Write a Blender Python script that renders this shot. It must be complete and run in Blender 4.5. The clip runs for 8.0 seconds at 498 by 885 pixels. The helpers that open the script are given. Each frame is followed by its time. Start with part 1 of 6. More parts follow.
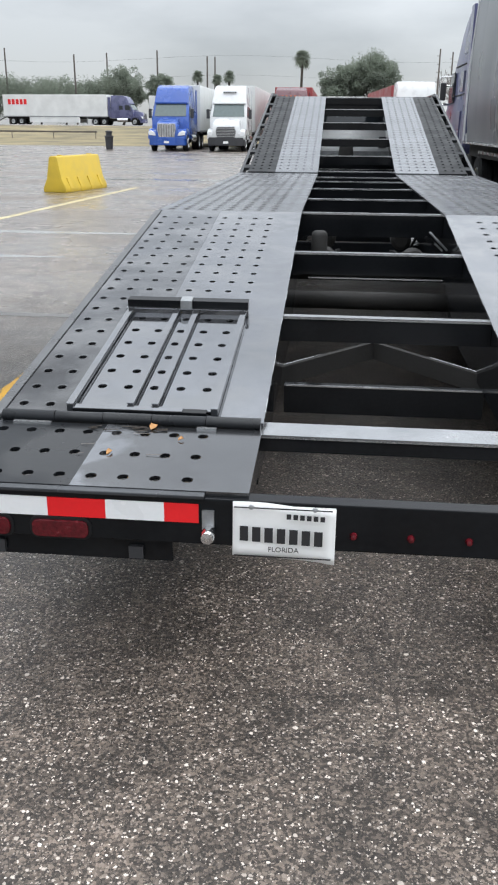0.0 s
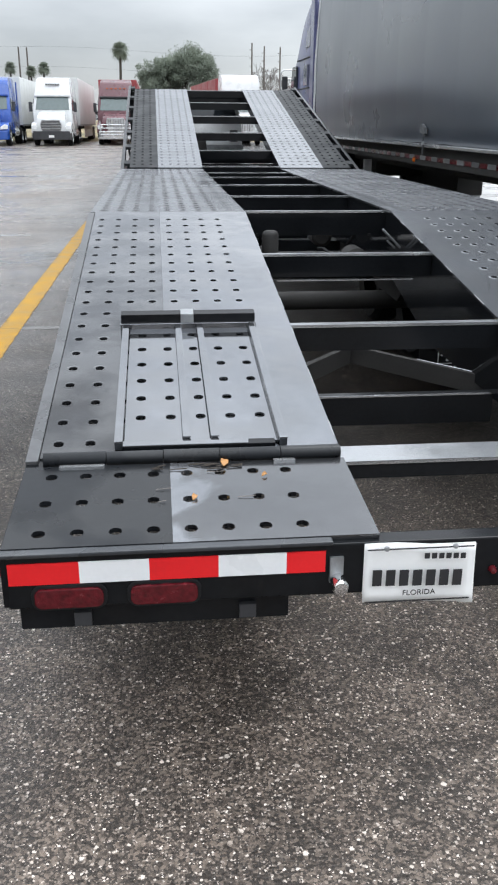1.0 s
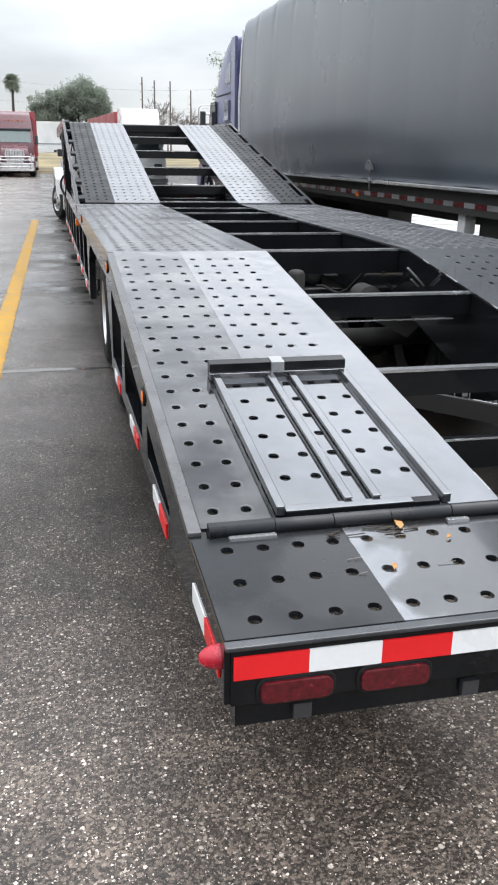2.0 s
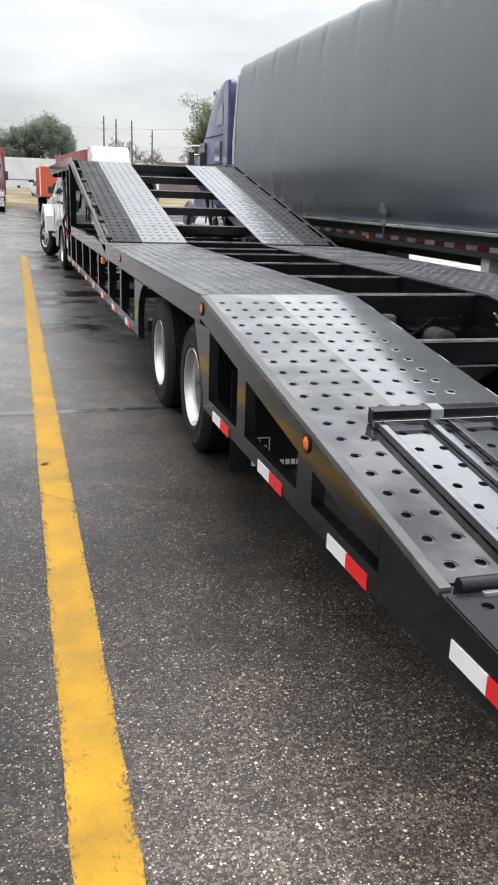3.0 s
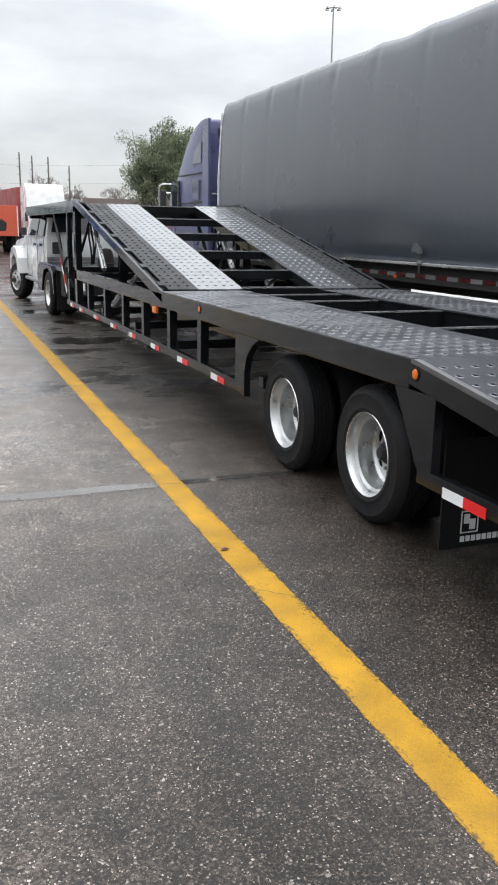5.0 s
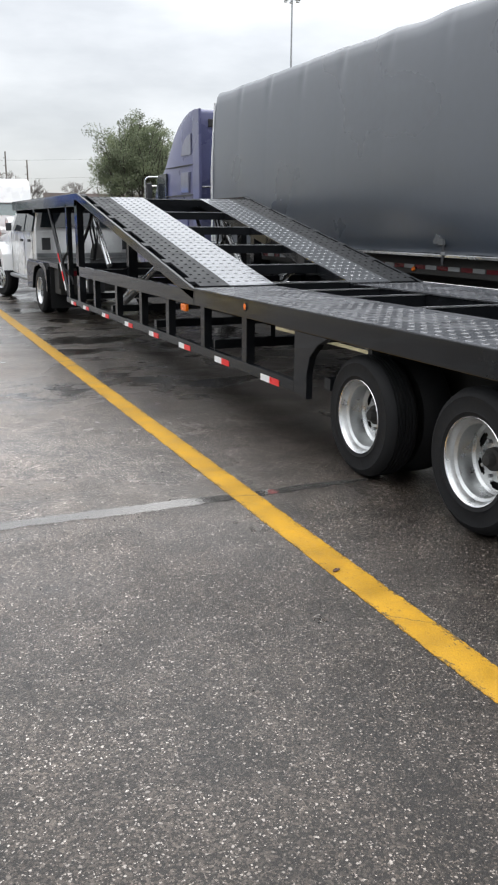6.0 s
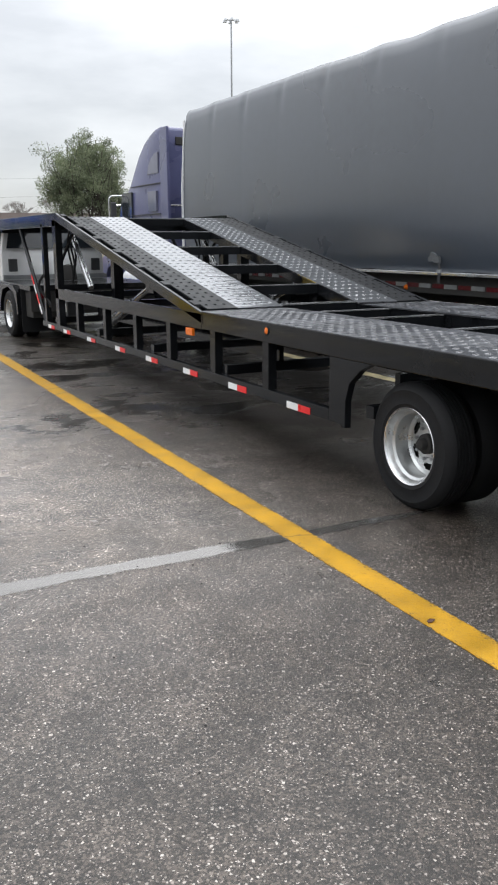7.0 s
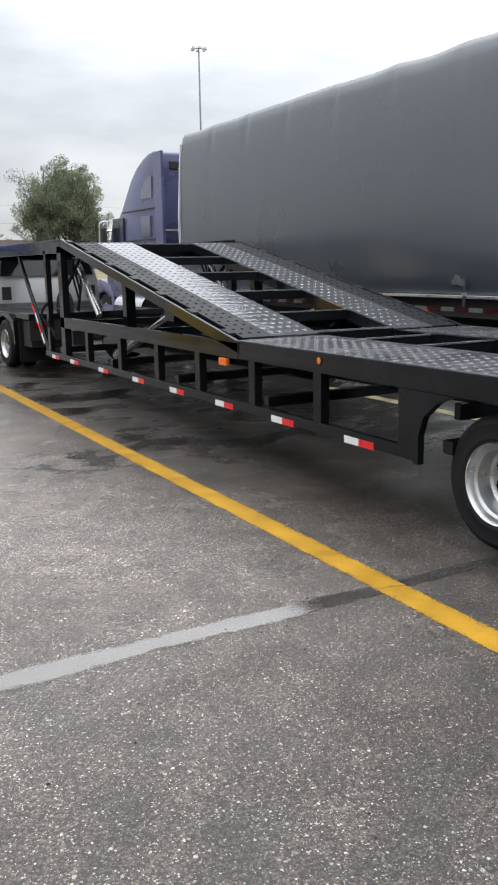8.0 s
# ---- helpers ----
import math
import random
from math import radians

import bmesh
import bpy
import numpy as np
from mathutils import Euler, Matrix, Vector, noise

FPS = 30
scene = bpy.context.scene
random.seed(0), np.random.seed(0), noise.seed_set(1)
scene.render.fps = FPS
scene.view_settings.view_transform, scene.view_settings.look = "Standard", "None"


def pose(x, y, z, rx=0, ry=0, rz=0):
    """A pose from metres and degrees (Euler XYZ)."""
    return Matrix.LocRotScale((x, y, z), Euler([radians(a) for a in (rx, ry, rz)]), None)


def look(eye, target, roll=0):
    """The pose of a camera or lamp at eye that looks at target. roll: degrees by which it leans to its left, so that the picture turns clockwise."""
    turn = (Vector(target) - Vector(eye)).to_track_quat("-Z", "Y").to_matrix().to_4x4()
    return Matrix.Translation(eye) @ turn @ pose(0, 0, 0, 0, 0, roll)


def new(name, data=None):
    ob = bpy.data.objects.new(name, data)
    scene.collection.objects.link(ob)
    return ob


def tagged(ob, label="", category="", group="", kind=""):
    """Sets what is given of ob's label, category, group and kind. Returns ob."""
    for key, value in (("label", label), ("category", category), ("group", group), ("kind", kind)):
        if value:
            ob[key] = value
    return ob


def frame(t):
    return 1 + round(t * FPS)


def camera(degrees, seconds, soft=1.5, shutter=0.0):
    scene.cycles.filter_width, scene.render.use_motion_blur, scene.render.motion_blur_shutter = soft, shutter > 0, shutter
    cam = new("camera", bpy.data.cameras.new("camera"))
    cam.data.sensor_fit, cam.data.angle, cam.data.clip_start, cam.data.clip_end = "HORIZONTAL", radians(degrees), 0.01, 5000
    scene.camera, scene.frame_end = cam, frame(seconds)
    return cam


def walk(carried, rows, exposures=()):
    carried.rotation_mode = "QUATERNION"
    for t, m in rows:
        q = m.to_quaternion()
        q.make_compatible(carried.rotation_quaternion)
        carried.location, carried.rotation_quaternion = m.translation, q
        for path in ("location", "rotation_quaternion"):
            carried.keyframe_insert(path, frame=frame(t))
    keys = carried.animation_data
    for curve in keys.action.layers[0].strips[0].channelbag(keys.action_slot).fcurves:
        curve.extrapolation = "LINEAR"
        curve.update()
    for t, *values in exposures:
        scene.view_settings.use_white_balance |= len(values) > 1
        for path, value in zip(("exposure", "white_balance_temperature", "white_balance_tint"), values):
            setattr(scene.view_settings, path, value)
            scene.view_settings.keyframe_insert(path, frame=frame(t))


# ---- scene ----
cam = camera(33.1, 8.0, soft=2.1)
PATH = [
    (0, (-0.23, -1.987, 1.484), (-0.408, -0.124, 0.779), 0.5),
    (0.5, (-0.541, -1.779, 1.482), (-0.563, 0.089, 0.768), 0.2),
    (1, (-0.916, -1.709, 1.488), (-0.716, 0.148, 0.772), 0.4),
    (1.5, (-1.247, -1.64, 1.506), (-0.866, 0.2, 0.819), 1.0),
    (2, (-1.587, -1.42, 1.507), (-1.151, 0.421, 0.859), 0.9),
    (2.2, (-1.723, -1.357, 1.509), (-1.269, 0.487, 0.881), 1.1),
    (3.3, (-2.476, -1.102, 1.535), (-1.92, 0.739, 0.983), 2.1),
    (3.5, (-2.609, -1.011, 1.558), (-2.047, 0.829, 1.013), 2.1),
    (4, (-2.937, -0.833, 1.568), (-2.319, 0.998, 1.051), 1.8),
    (4.5, (-3.238, -0.63, 1.594), (-2.529, 1.172, 1.093), 1.7),
    (5, (-3.48, -0.287, 1.592), (-2.771, 1.518, 1.102), 1.0),
    (5.2, (-3.576, -0.166, 1.585), (-2.868, 1.641, 1.1), 0.9),
    (6.3, (-4.096, 0.496, 1.577), (-3.283, 2.252, 1.07), -0.0),
    (6.5, (-4.159, 0.605, 1.601), (-3.335, 2.357, 1.101), -0.3),
    (7, (-4.351, 0.913, 1.597), (-3.45, 2.637, 1.132), -0.2),
    (7.5, (-4.546, 1.207, 1.611), (-3.586, 2.906, 1.173), -0.3),
    (8, (-4.651, 1.563, 1.611), (-3.687, 3.266, 1.199), -0.9),
]
walk(cam, [(t, look(eye, target, roll)) for t, eye, target, roll in PATH], exposures=[(0, -0.02, 6300, 9), (1.0, 0.09, 6250, 9), (1.5, 0.20, 6350, 10), (2.1, 0.36, 6400, 10), (2.8, 0.24, 6550, 10), (3.5, 0.14, 6650, 10), (4.2, 0.10, 6600, 10), (5.0, 0.12, 6500, 10), (6.5, 0.12, 6500, 10), (8.0, 0.01, 6450, 10)])

# ---- world and light: bright overcast ----
world = bpy.data.worlds.new("overcast_sky")
scene.world = world
world.use_nodes = True
wt = world.node_tree
wt.nodes.clear()
w_out = wt.nodes.new("ShaderNodeOutputWorld")
w_bg = wt.nodes.new("ShaderNodeBackground")
w_sky = wt.nodes.new("ShaderNodeTexSky")
w_sky.sky_type = "NISHITA"
w_sky.sun_disc = False
w_sky.sun_elevation, w_sky.sun_rotation = radians(62), radians(68)
w_bg2 = wt.nodes.new("ShaderNodeBackground")
w_add = wt.nodes.new("ShaderNodeAddShader")
w_co = wt.nodes.new("ShaderNodeTexCoord")
w_map = wt.nodes.new("ShaderNodeMapping")
w_map.inputs["Scale"].default_value = (2.2, 2.2, 7.0)
w_noise = wt.nodes.new("ShaderNodeTexNoise")
w_noise.inputs["Scale"].default_value = 1.3
w_noise.inputs["Detail"].default_value = 7.0
w_noise.inputs["Roughness"].default_value = 0.52
w_ramp = wt.nodes.new("ShaderNodeValToRGB")
w_ramp.color_ramp.elements[0].position, w_ramp.color_ramp.elements[0].color = 0.36, (0.69, 0.707, 0.728, 1)
w_ramp.color_ramp.elements[1].position, w_ramp.color_ramp.elements[1].color = 0.60, (0.985, 1.0, 1.015, 1)
wt.links.new(w_co.outputs["Generated"], w_map.inputs["Vector"])
wt.links.new(w_map.outputs["Vector"], w_noise.inputs["Vector"])
wt.links.new(w_noise.outputs["Fac"], w_ramp.inputs["Fac"])
# a bright overcast: several times as luminous overhead as at the horizon
w_sep = wt.nodes.new("ShaderNodeSeparateXYZ")
w_up = wt.nodes.new("ShaderNodeMath")
w_up.operation = "MAXIMUM"
w_up.inputs[1].default_value = 0.0
w_a = wt.nodes.new("ShaderNodeMath")
w_a.operation = "MULTIPLY_ADD"
w_a.inputs[1].default_value, w_a.inputs[2].default_value = 1.9, 1.15
w_el = wt.nodes.new("ShaderNodeMath")
w_el.operation = "MULTIPLY_ADD"
w_el.inputs[2].default_value = 0.57
w_mul = wt.nodes.new("ShaderNodeVectorMath")
w_mul.operation = "SCALE"
wt.links.new(w_co.outputs["Generated"], w_sep.inputs[0])
wt.links.new(w_sep.outputs["Z"], w_up.inputs[0])
wt.links.new(w_up.outputs[0], w_a.inputs[0])
wt.links.new(w_a.outputs[0], w_el.inputs[0])
wt.links.new(w_up.outputs[0], w_el.inputs[1])
wt.links.new(w_ramp.outputs["Color"], w_mul.inputs[0])
# the cloud is thinner, and brighter, on the sun's side
w_side = wt.nodes.new("ShaderNodeMath")
w_side.operation = "MULTIPLY_ADD"
w_side.inputs[1].default_value, w_side.inputs[2].default_value = 0.42, 1.0
w_both = wt.nodes.new("ShaderNodeMath")
w_both.operation = "MULTIPLY"
w_pos = wt.nodes.new("ShaderNodeMath")
w_pos.operation = "MAXIMUM"
w_pos.inputs[1].default_value = -0.15
wt.links.new(w_sep.outputs["X"], w_pos.inputs[0])
wt.links.new(w_pos.outputs[0], w_side.inputs[0])
wt.links.new(w_el.outputs[0], w_both.inputs[0])
wt.links.new(w_side.outputs[0], w_both.inputs[1])
wt.links.new(w_both.outputs[0], w_mul.inputs["Scale"])
wt.links.new(w_mul.outputs[0], w_bg.inputs["Color"])
wt.links.new(w_sky.outputs["Color"], w_bg2.inputs["Color"])
w_bg.inputs["Strength"].default_value = 1.0
w_bg2.inputs["Strength"].default_value = 0.02
wt.links.new(w_bg.outputs[0], w_add.inputs[0])
wt.links.new(w_bg2.outputs[0], w_add.inputs[1])
wt.links.new(w_add.outputs[0], w_out.inputs["Surface"])

sun = new("sun", bpy.data.lights.new("sun", "SUN"))
sun.data.energy, sun.data.angle, sun.data.color = 0.6, radians(40), (1.0, 0.97, 0.93)
sun.matrix_world = look((27, 11, 60), (0, 0, 0))


# ---- materials ----
def mat(name, col, rough=0.5, metal=0.0, var=0.18, scale=6.0, fine=90.0, bump=0.15, rvar=0.12, coat=0.0, spec=0.5, tint=None):
    """Noise at two scales over colour, roughness and relief."""
    m = bpy.data.materials.new(name)
    m.use_nodes = True
    nt = m.node_tree
    b = nt.nodes["Principled BSDF"]
    co = nt.nodes.new("ShaderNodeTexCoord")
    n1 = nt.nodes.new("ShaderNodeTexNoise")
    n1.inputs["Scale"].default_value, n1.inputs["Detail"].default_value = scale, 5.0
    n2 = nt.nodes.new("ShaderNodeTexNoise")
    n2.inputs["Scale"].default_value, n2.inputs["Detail"].default_value = fine, 3.0
    nt.links.new(co.outputs["Object"], n1.inputs["Vector"])
    nt.links.new(co.outputs["Object"], n2.inputs["Vector"])
    add = nt.nodes.new("ShaderNodeMath")
    add.operation = "MULTIPLY_ADD"
    add.inputs[1].default_value = 0.35
    nt.links.new(n2.outputs["Fac"], add.inputs[0])
    nt.links.new(n1.outputs["Fac"], add.inputs[2])
    ramp = nt.nodes.new("ShaderNodeValToRGB")
    lo = [c * (1 - var) for c in col]
    hi = [min(1, c * (1 + var)) for c in (tint or col)]
    ramp.color_ramp.elements[0].position, ramp.color_ramp.elements[0].color = 0.45, (*lo, 1)
    ramp.color_ramp.elements[1].position, ramp.color_ramp.elements[1].color = 0.90, (*hi, 1)
    nt.links.new(add.outputs[0], ramp.inputs["Fac"])
    nt.links.new(ramp.outputs["Color"], b.inputs["Base Color"])
    mr = nt.nodes.new("ShaderNodeMapRange")
    mr.inputs["From Min"].default_value, mr.inputs["From Max"].default_value = 0.3, 0.7
    mr.inputs["To Min"].default_value, mr.inputs["To Max"].default_value = max(0.02, rough - rvar), min(1, rough + rvar)
    nt.links.new(n1.outputs["Fac"], mr.inputs["Value"])
    nt.links.new(mr.outputs["Result"], b.inputs["Roughness"])
    b.inputs["Metallic"].default_value = metal
    b.inputs["Coat Weight"].default_value = coat
    b.inputs["Specular IOR Level"].default_value = spec
    if bump:
        bp = nt.nodes.new("ShaderNodeBump")
        bp.inputs["Strength"].default_value, bp.inputs["Distance"].default_value = bump, 0.004
        nt.links.new(n2.outputs["Fac"], bp.inputs["Height"])
        nt.links.new(bp.outputs["Normal"], b.inputs["Normal"])
    return m


def asphalt_material():
    m = bpy.data.materials.new("wet_asphalt")
    m.use_nodes = True
    nt = m.node_tree
    b = nt.nodes["Principled BSDF"]
    L = nt.links.new
    co = nt.nodes.new("ShaderNodeTexCoord")

    def tex(kind, scale, **kw):
        n = nt.nodes.new(kind)
        n.inputs["Scale"].default_value = scale
        for k, v in kw.items():
            n.inputs[k].default_value = v
        L(co.outputs["Object"], n.inputs["Vector"])
        return n

    # stones with broken outlines: the cells are read through a fine warp
    warp = tex("ShaderNodeTexNoise", 160.0, Detail=2.0)
    wsub = nt.nodes.new("ShaderNodeVectorMath")
    wsub.operation = "MULTIPLY_ADD"
    wsub.inputs[1].default_value = (0.010, 0.010, 0.010)
    L(warp.outputs["Color"], wsub.inputs[0])
    L(co.outputs["Object"], wsub.inputs[2])

    def ramp(src, p0, c0, p1, c1):
        r = nt.nodes.new("ShaderNodeValToRGB")
        r.color_ramp.elements[0].position, r.color_ramp.elements[0].color = p0, (*c0, 1)
        r.color_ramp.elements[1].position, r.color_ramp.elements[1].color = p1, (*c1, 1)
        L(src, r.inputs["Fac"])
        return r.outputs["Color"]

    def mix(fac, a, c, mode="MIX"):
        x = nt.nodes.new("ShaderNodeMix")
        x.data_type, x.blend_type = "RGBA", mode
        if isinstance(fac, float):
            x.inputs[0].default_value = fac
        else:
            L(fac, x.inputs[0])
        L(a, x.inputs[6])
        L(c, x.inputs[7])
        return x.outputs[2]

    stones = tex("ShaderNodeTexVoronoi", 122.0)
    L(wsub.outputs[0], stones.inputs["Vector"])
    grain = nt.nodes.new("ShaderNodeSeparateColor")
    L(stones.outputs["Color"], grain.inputs[0])
    big = tex("ShaderNodeTexNoise", 0.45, Detail=6.0, Roughness=0.6)
    mid = tex("ShaderNodeTexNoise", 4.0, Detail=5.0)
    grit = tex("ShaderNodeTexNoise", 190.0, Detail=3.0, Roughness=0.7)
    base = ramp(grain.outputs[0], 0.0, (0.004, 0.0035, 0.003), 1.0, (0.245, 0.217, 0.193))
    base.node.color_ramp.elements.new(0.58).color = (0.028, 0.024, 0.021, 1)
    base = mix(0.3, base, ramp(grit.outputs["Fac"], 0.38, (0.010, 0.008, 0.007), 0.64, (0.165, 0.142, 0.125)))
    base = mix(1.0, base, ramp(big.outputs["Fac"], 0.30, (0.52, 0.49, 0.465), 0.70, (0.84, 0.815, 0.79)), "MULTIPLY")
    base = mix(1.0, base, ramp(mid.outputs["Fac"], 0.30, (0.82, 0.81, 0.80), 0.70, (1.15, 1.14, 1.13)), "MULTIPLY")
    # dark ground along the trailer: rain water, with the trailer's shade painted in
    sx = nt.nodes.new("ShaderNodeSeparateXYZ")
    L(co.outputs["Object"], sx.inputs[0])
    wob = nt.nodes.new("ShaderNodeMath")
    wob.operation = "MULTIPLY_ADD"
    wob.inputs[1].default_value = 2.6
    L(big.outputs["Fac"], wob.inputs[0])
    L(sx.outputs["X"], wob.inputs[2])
    damp_shade = ramp(wob.outputs[0], 0.0, (0, 0, 0), 1.0, (1, 1, 1))
    damp_shade_r = damp_shade.node.color_ramp
    damp_shade_r.elements[0].position, damp_shade_r.elements[1].position = 0.0, 0.9
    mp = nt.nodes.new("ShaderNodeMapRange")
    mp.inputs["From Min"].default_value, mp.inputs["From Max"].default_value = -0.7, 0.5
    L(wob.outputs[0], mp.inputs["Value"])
    L(mp.outputs["Result"], damp_shade.node.inputs["Fac"])
    # asphalt behind the trailer is paler, its stones too
    worn = nt.nodes.new("ShaderNodeMapRange")
    worn.inputs["From Min"].default_value, worn.inputs["From Max"].default_value = 2.9, 1.3
    worn.inputs["To Min"].default_value, worn.inputs["To Max"].default_value = 0.0, 1.0
    behind = nt.nodes.new("ShaderNodeMath")
    behind.operation = "MULTIPLY_ADD"
    behind.inputs[1].default_value = 1.6
    L(big.outputs["Fac"], behind.inputs[0])
    L(sx.outputs["Y"], behind.inputs[2])
    ymask = nt.nodes.new("ShaderNodeMapRange")
    ymask.inputs["From Min"].default_value, ymask.inputs["From Max"].default_value = 1.8, 3.8
    L(behind.outputs[0], ymask.inputs["Value"])
    L(behind.outputs[0], worn.inputs["Value"])
    side = nt.nodes.new("ShaderNodeMapRange")
    side.inputs["From Min"].default_value, side.inputs["From Max"].default_value = -1.1, -0.3
    L(wob.outputs[0], side.inputs["Value"])
    rear_pale = nt.nodes.new("ShaderNodeMath")
    rear_pale.operation = "MULTIPLY"
    L(worn.outputs["Result"], rear_pale.inputs[0])
    L(side.outputs["Result"], rear_pale.inputs[1])
    base = mix(rear_pale.outputs[0], base, mix(1.0, base, ramp(big.outputs["Fac"], 0.0, (1.5, 1.43, 1.365), 1.0, (1.8, 1.715, 1.64)), "MULTIPLY"))
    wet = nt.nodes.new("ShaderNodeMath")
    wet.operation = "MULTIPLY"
    L(damp_shade, wet.inputs[0])
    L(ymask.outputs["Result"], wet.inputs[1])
    damp_shade = wet.outputs[0]
    base = mix(damp_shade, base, mix(1.0, base, ramp(big.outputs["Fac"], 0.0, (0.30, 0.275, 0.25), 1.0, (0.40, 0.37, 0.34)), "MULTIPLY"))
    # towards this end the asphalt beside the line is darker
    low = nt.nodes.new("ShaderNodeMapRange")
    low.inputs["From Min"].default_value, low.inputs["From Max"].default_value = 5.5, 1.4
    low.inputs["To Min"].default_value, low.inputs["To Max"].default_value = 0.0, 1.0
    L(behind.outputs[0], low.inputs["Value"])
    end_mask = nt.nodes.new("ShaderNodeMath")
    end_mask.operation = "SUBTRACT"
    end_mask.use_clamp = True
    L(low.outputs["Result"], end_mask.inputs[0])
    L(rear_pale.outputs[0], end_mask.inputs[1])
    by_line = nt.nodes.new("ShaderNodeMapRange")
    by_line.inputs["From Min"].default_value, by_line.inputs["From Max"].default_value = -2.0, -1.3
    by_line.inputs["To Min"].default_value, by_line.inputs["To Max"].default_value = 0.32, 1.25
    L(wob.outputs[0], by_line.inputs["Value"])
    end_dark = nt.nodes.new("ShaderNodeMath")
    end_dark.operation = "MULTIPLY"
    end_dark.use_clamp = True
    L(end_mask.outputs[0], end_dark.inputs[0])
    L(by_line.outputs["Result"], end_dark.inputs[1])
    base = mix(end_dark.outputs[0], base, mix(1.0, base, ramp(big.outputs["Fac"], 0.0, (0.15, 0.14, 0.131), 1.0, (0.28, 0.265, 0.252)), "MULTIPLY"))
    # pale aggregate in four sizes
    for scale, share, rad in ((175.0, 0.64, 0.52), (108.0, 0.70, 0.48), (68.0, 0.83, 0.42), (41.0, 0.95, 0.34)):
        pale = tex("ShaderNodeTexVoronoi", scale)
        L(wsub.outputs[0], pale.inputs["Vector"])
        pick = nt.nodes.new("ShaderNodeSeparateColor")
        L(pale.outputs["Color"], pick.inputs[0])
        chosen = ramp(pick.outputs[0], share, (0, 0, 0), share + 0.02, (1, 1, 1))
        core = ramp(pale.outputs["Distance"], rad * 0.7, (1, 1, 1), rad, (0, 0, 0))
        flag = mix(1.0, chosen, core, "MULTIPLY")
        tone = ramp(pick.outputs[1], 0.0, (0.060, 0.047, 0.038), 1.0, (0.68, 0.635, 0.59))
        knee = tone.node.color_ramp.elements.new(0.72)
        knee.color = (0.208, 0.178, 0.153, 1)
        tone = mix(damp_shade, tone, mix(1.0, tone, ramp(big.outputs["Fac"], 0.0, (1.10, 1.04, 0.98), 1.0, (1.35, 1.28, 1.21)), "MULTIPLY"))
        tone = mix(rear_pale.outputs[0], tone, mix(1.0, tone, ramp(big.outputs["Fac"], 0.0, (1.3, 1.265, 1.23), 1.0, (1.5, 1.465, 1.42)), "MULTIPLY"))
        tone = mix(end_dark.outputs[0], tone, mix(1.0, tone, ramp(pick.outputs[2], 0.0, (0.16, 0.15, 0.14), 1.0, (0.92, 0.88, 0.84)), "MULTIPLY"))
        base = mix(flag, base, tone)
    base = mix(1.0, base, ramp(mid.outputs["Fac"], 0.32, (0.66, 0.65, 0.64), 0.68, (1.22, 1.21, 1.20)), "MULTIPLY")
    # open lot made paler: the wet sky sheen is put into its colour
    pale_side = nt.nodes.new("ShaderNodeMapRange")
    pale_side.inputs["From Min"].default_value, pale_side.inputs["From Max"].default_value = -0.6, -1.7
    pale_side.inputs["To Min"].default_value, pale_side.inputs["To Max"].default_value = 0.0, 1.0
    L(wob.outputs[0], pale_side.inputs["Value"])
    out_there = nt.nodes.new("ShaderNodeMapRange")
    out_there.inputs["From Min"].default_value, out_there.inputs["From Max"].default_value = 4.2, 7.0
    L(behind.outputs[0], out_there.inputs["Value"])
    open_lot = nt.nodes.new("ShaderNodeMath")
    open_lot.operation = "MULTIPLY"
    L(pale_side.outputs["Result"], open_lot.inputs[0])
    L(out_there.outputs["Result"], open_lot.inputs[1])
    base = mix(open_lot.outputs[0], base, mix(1.0, base, ramp(big.outputs["Fac"], 0.0, (1.75, 1.69, 1.63), 1.0, (2.15, 2.075, 2.0)), "MULTIPLY"))
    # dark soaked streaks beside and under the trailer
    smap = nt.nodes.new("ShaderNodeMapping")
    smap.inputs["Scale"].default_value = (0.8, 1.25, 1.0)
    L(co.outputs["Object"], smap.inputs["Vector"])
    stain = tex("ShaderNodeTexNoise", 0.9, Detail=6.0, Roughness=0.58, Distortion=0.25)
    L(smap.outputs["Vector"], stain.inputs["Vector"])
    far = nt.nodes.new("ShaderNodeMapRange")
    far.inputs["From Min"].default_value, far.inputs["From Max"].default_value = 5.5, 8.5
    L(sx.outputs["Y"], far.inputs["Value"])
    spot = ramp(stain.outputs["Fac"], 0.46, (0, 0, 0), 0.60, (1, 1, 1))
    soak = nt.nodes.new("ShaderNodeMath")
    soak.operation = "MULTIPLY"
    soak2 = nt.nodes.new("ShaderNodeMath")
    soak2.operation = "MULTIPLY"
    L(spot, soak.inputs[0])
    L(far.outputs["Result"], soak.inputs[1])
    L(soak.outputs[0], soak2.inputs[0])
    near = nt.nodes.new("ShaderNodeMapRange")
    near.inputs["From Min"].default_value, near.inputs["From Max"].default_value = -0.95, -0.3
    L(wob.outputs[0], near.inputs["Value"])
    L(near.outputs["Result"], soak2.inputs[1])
    # a few wet spots left by a vehicle beside the line
    away = nt.nodes.new("ShaderNodeVectorMath")
    away.operation = "DISTANCE"
    away.inputs[1].default_value = (-2.62, 8.32, 0.0)
    L(co.outputs["Object"], away.inputs[0])
    ring = nt.nodes.new("ShaderNodeMapRange")
    ring.inputs["From Min"].default_value, ring.inputs["From Max"].default_value = 0.8, 0.3
    L(away.outputs["Value"], ring.inputs["Value"])
    drops = tex("ShaderNodeTexNoise", 3.2, Detail=5.0, Roughness=0.6)
    drop = ramp(drops.outputs["Fac"], 0.47, (0, 0, 0), 0.57, (0.9, 0.9, 0.9))
    spill = nt.nodes.new("ShaderNodeMath")
    spill.operation = "MULTIPLY_ADD"
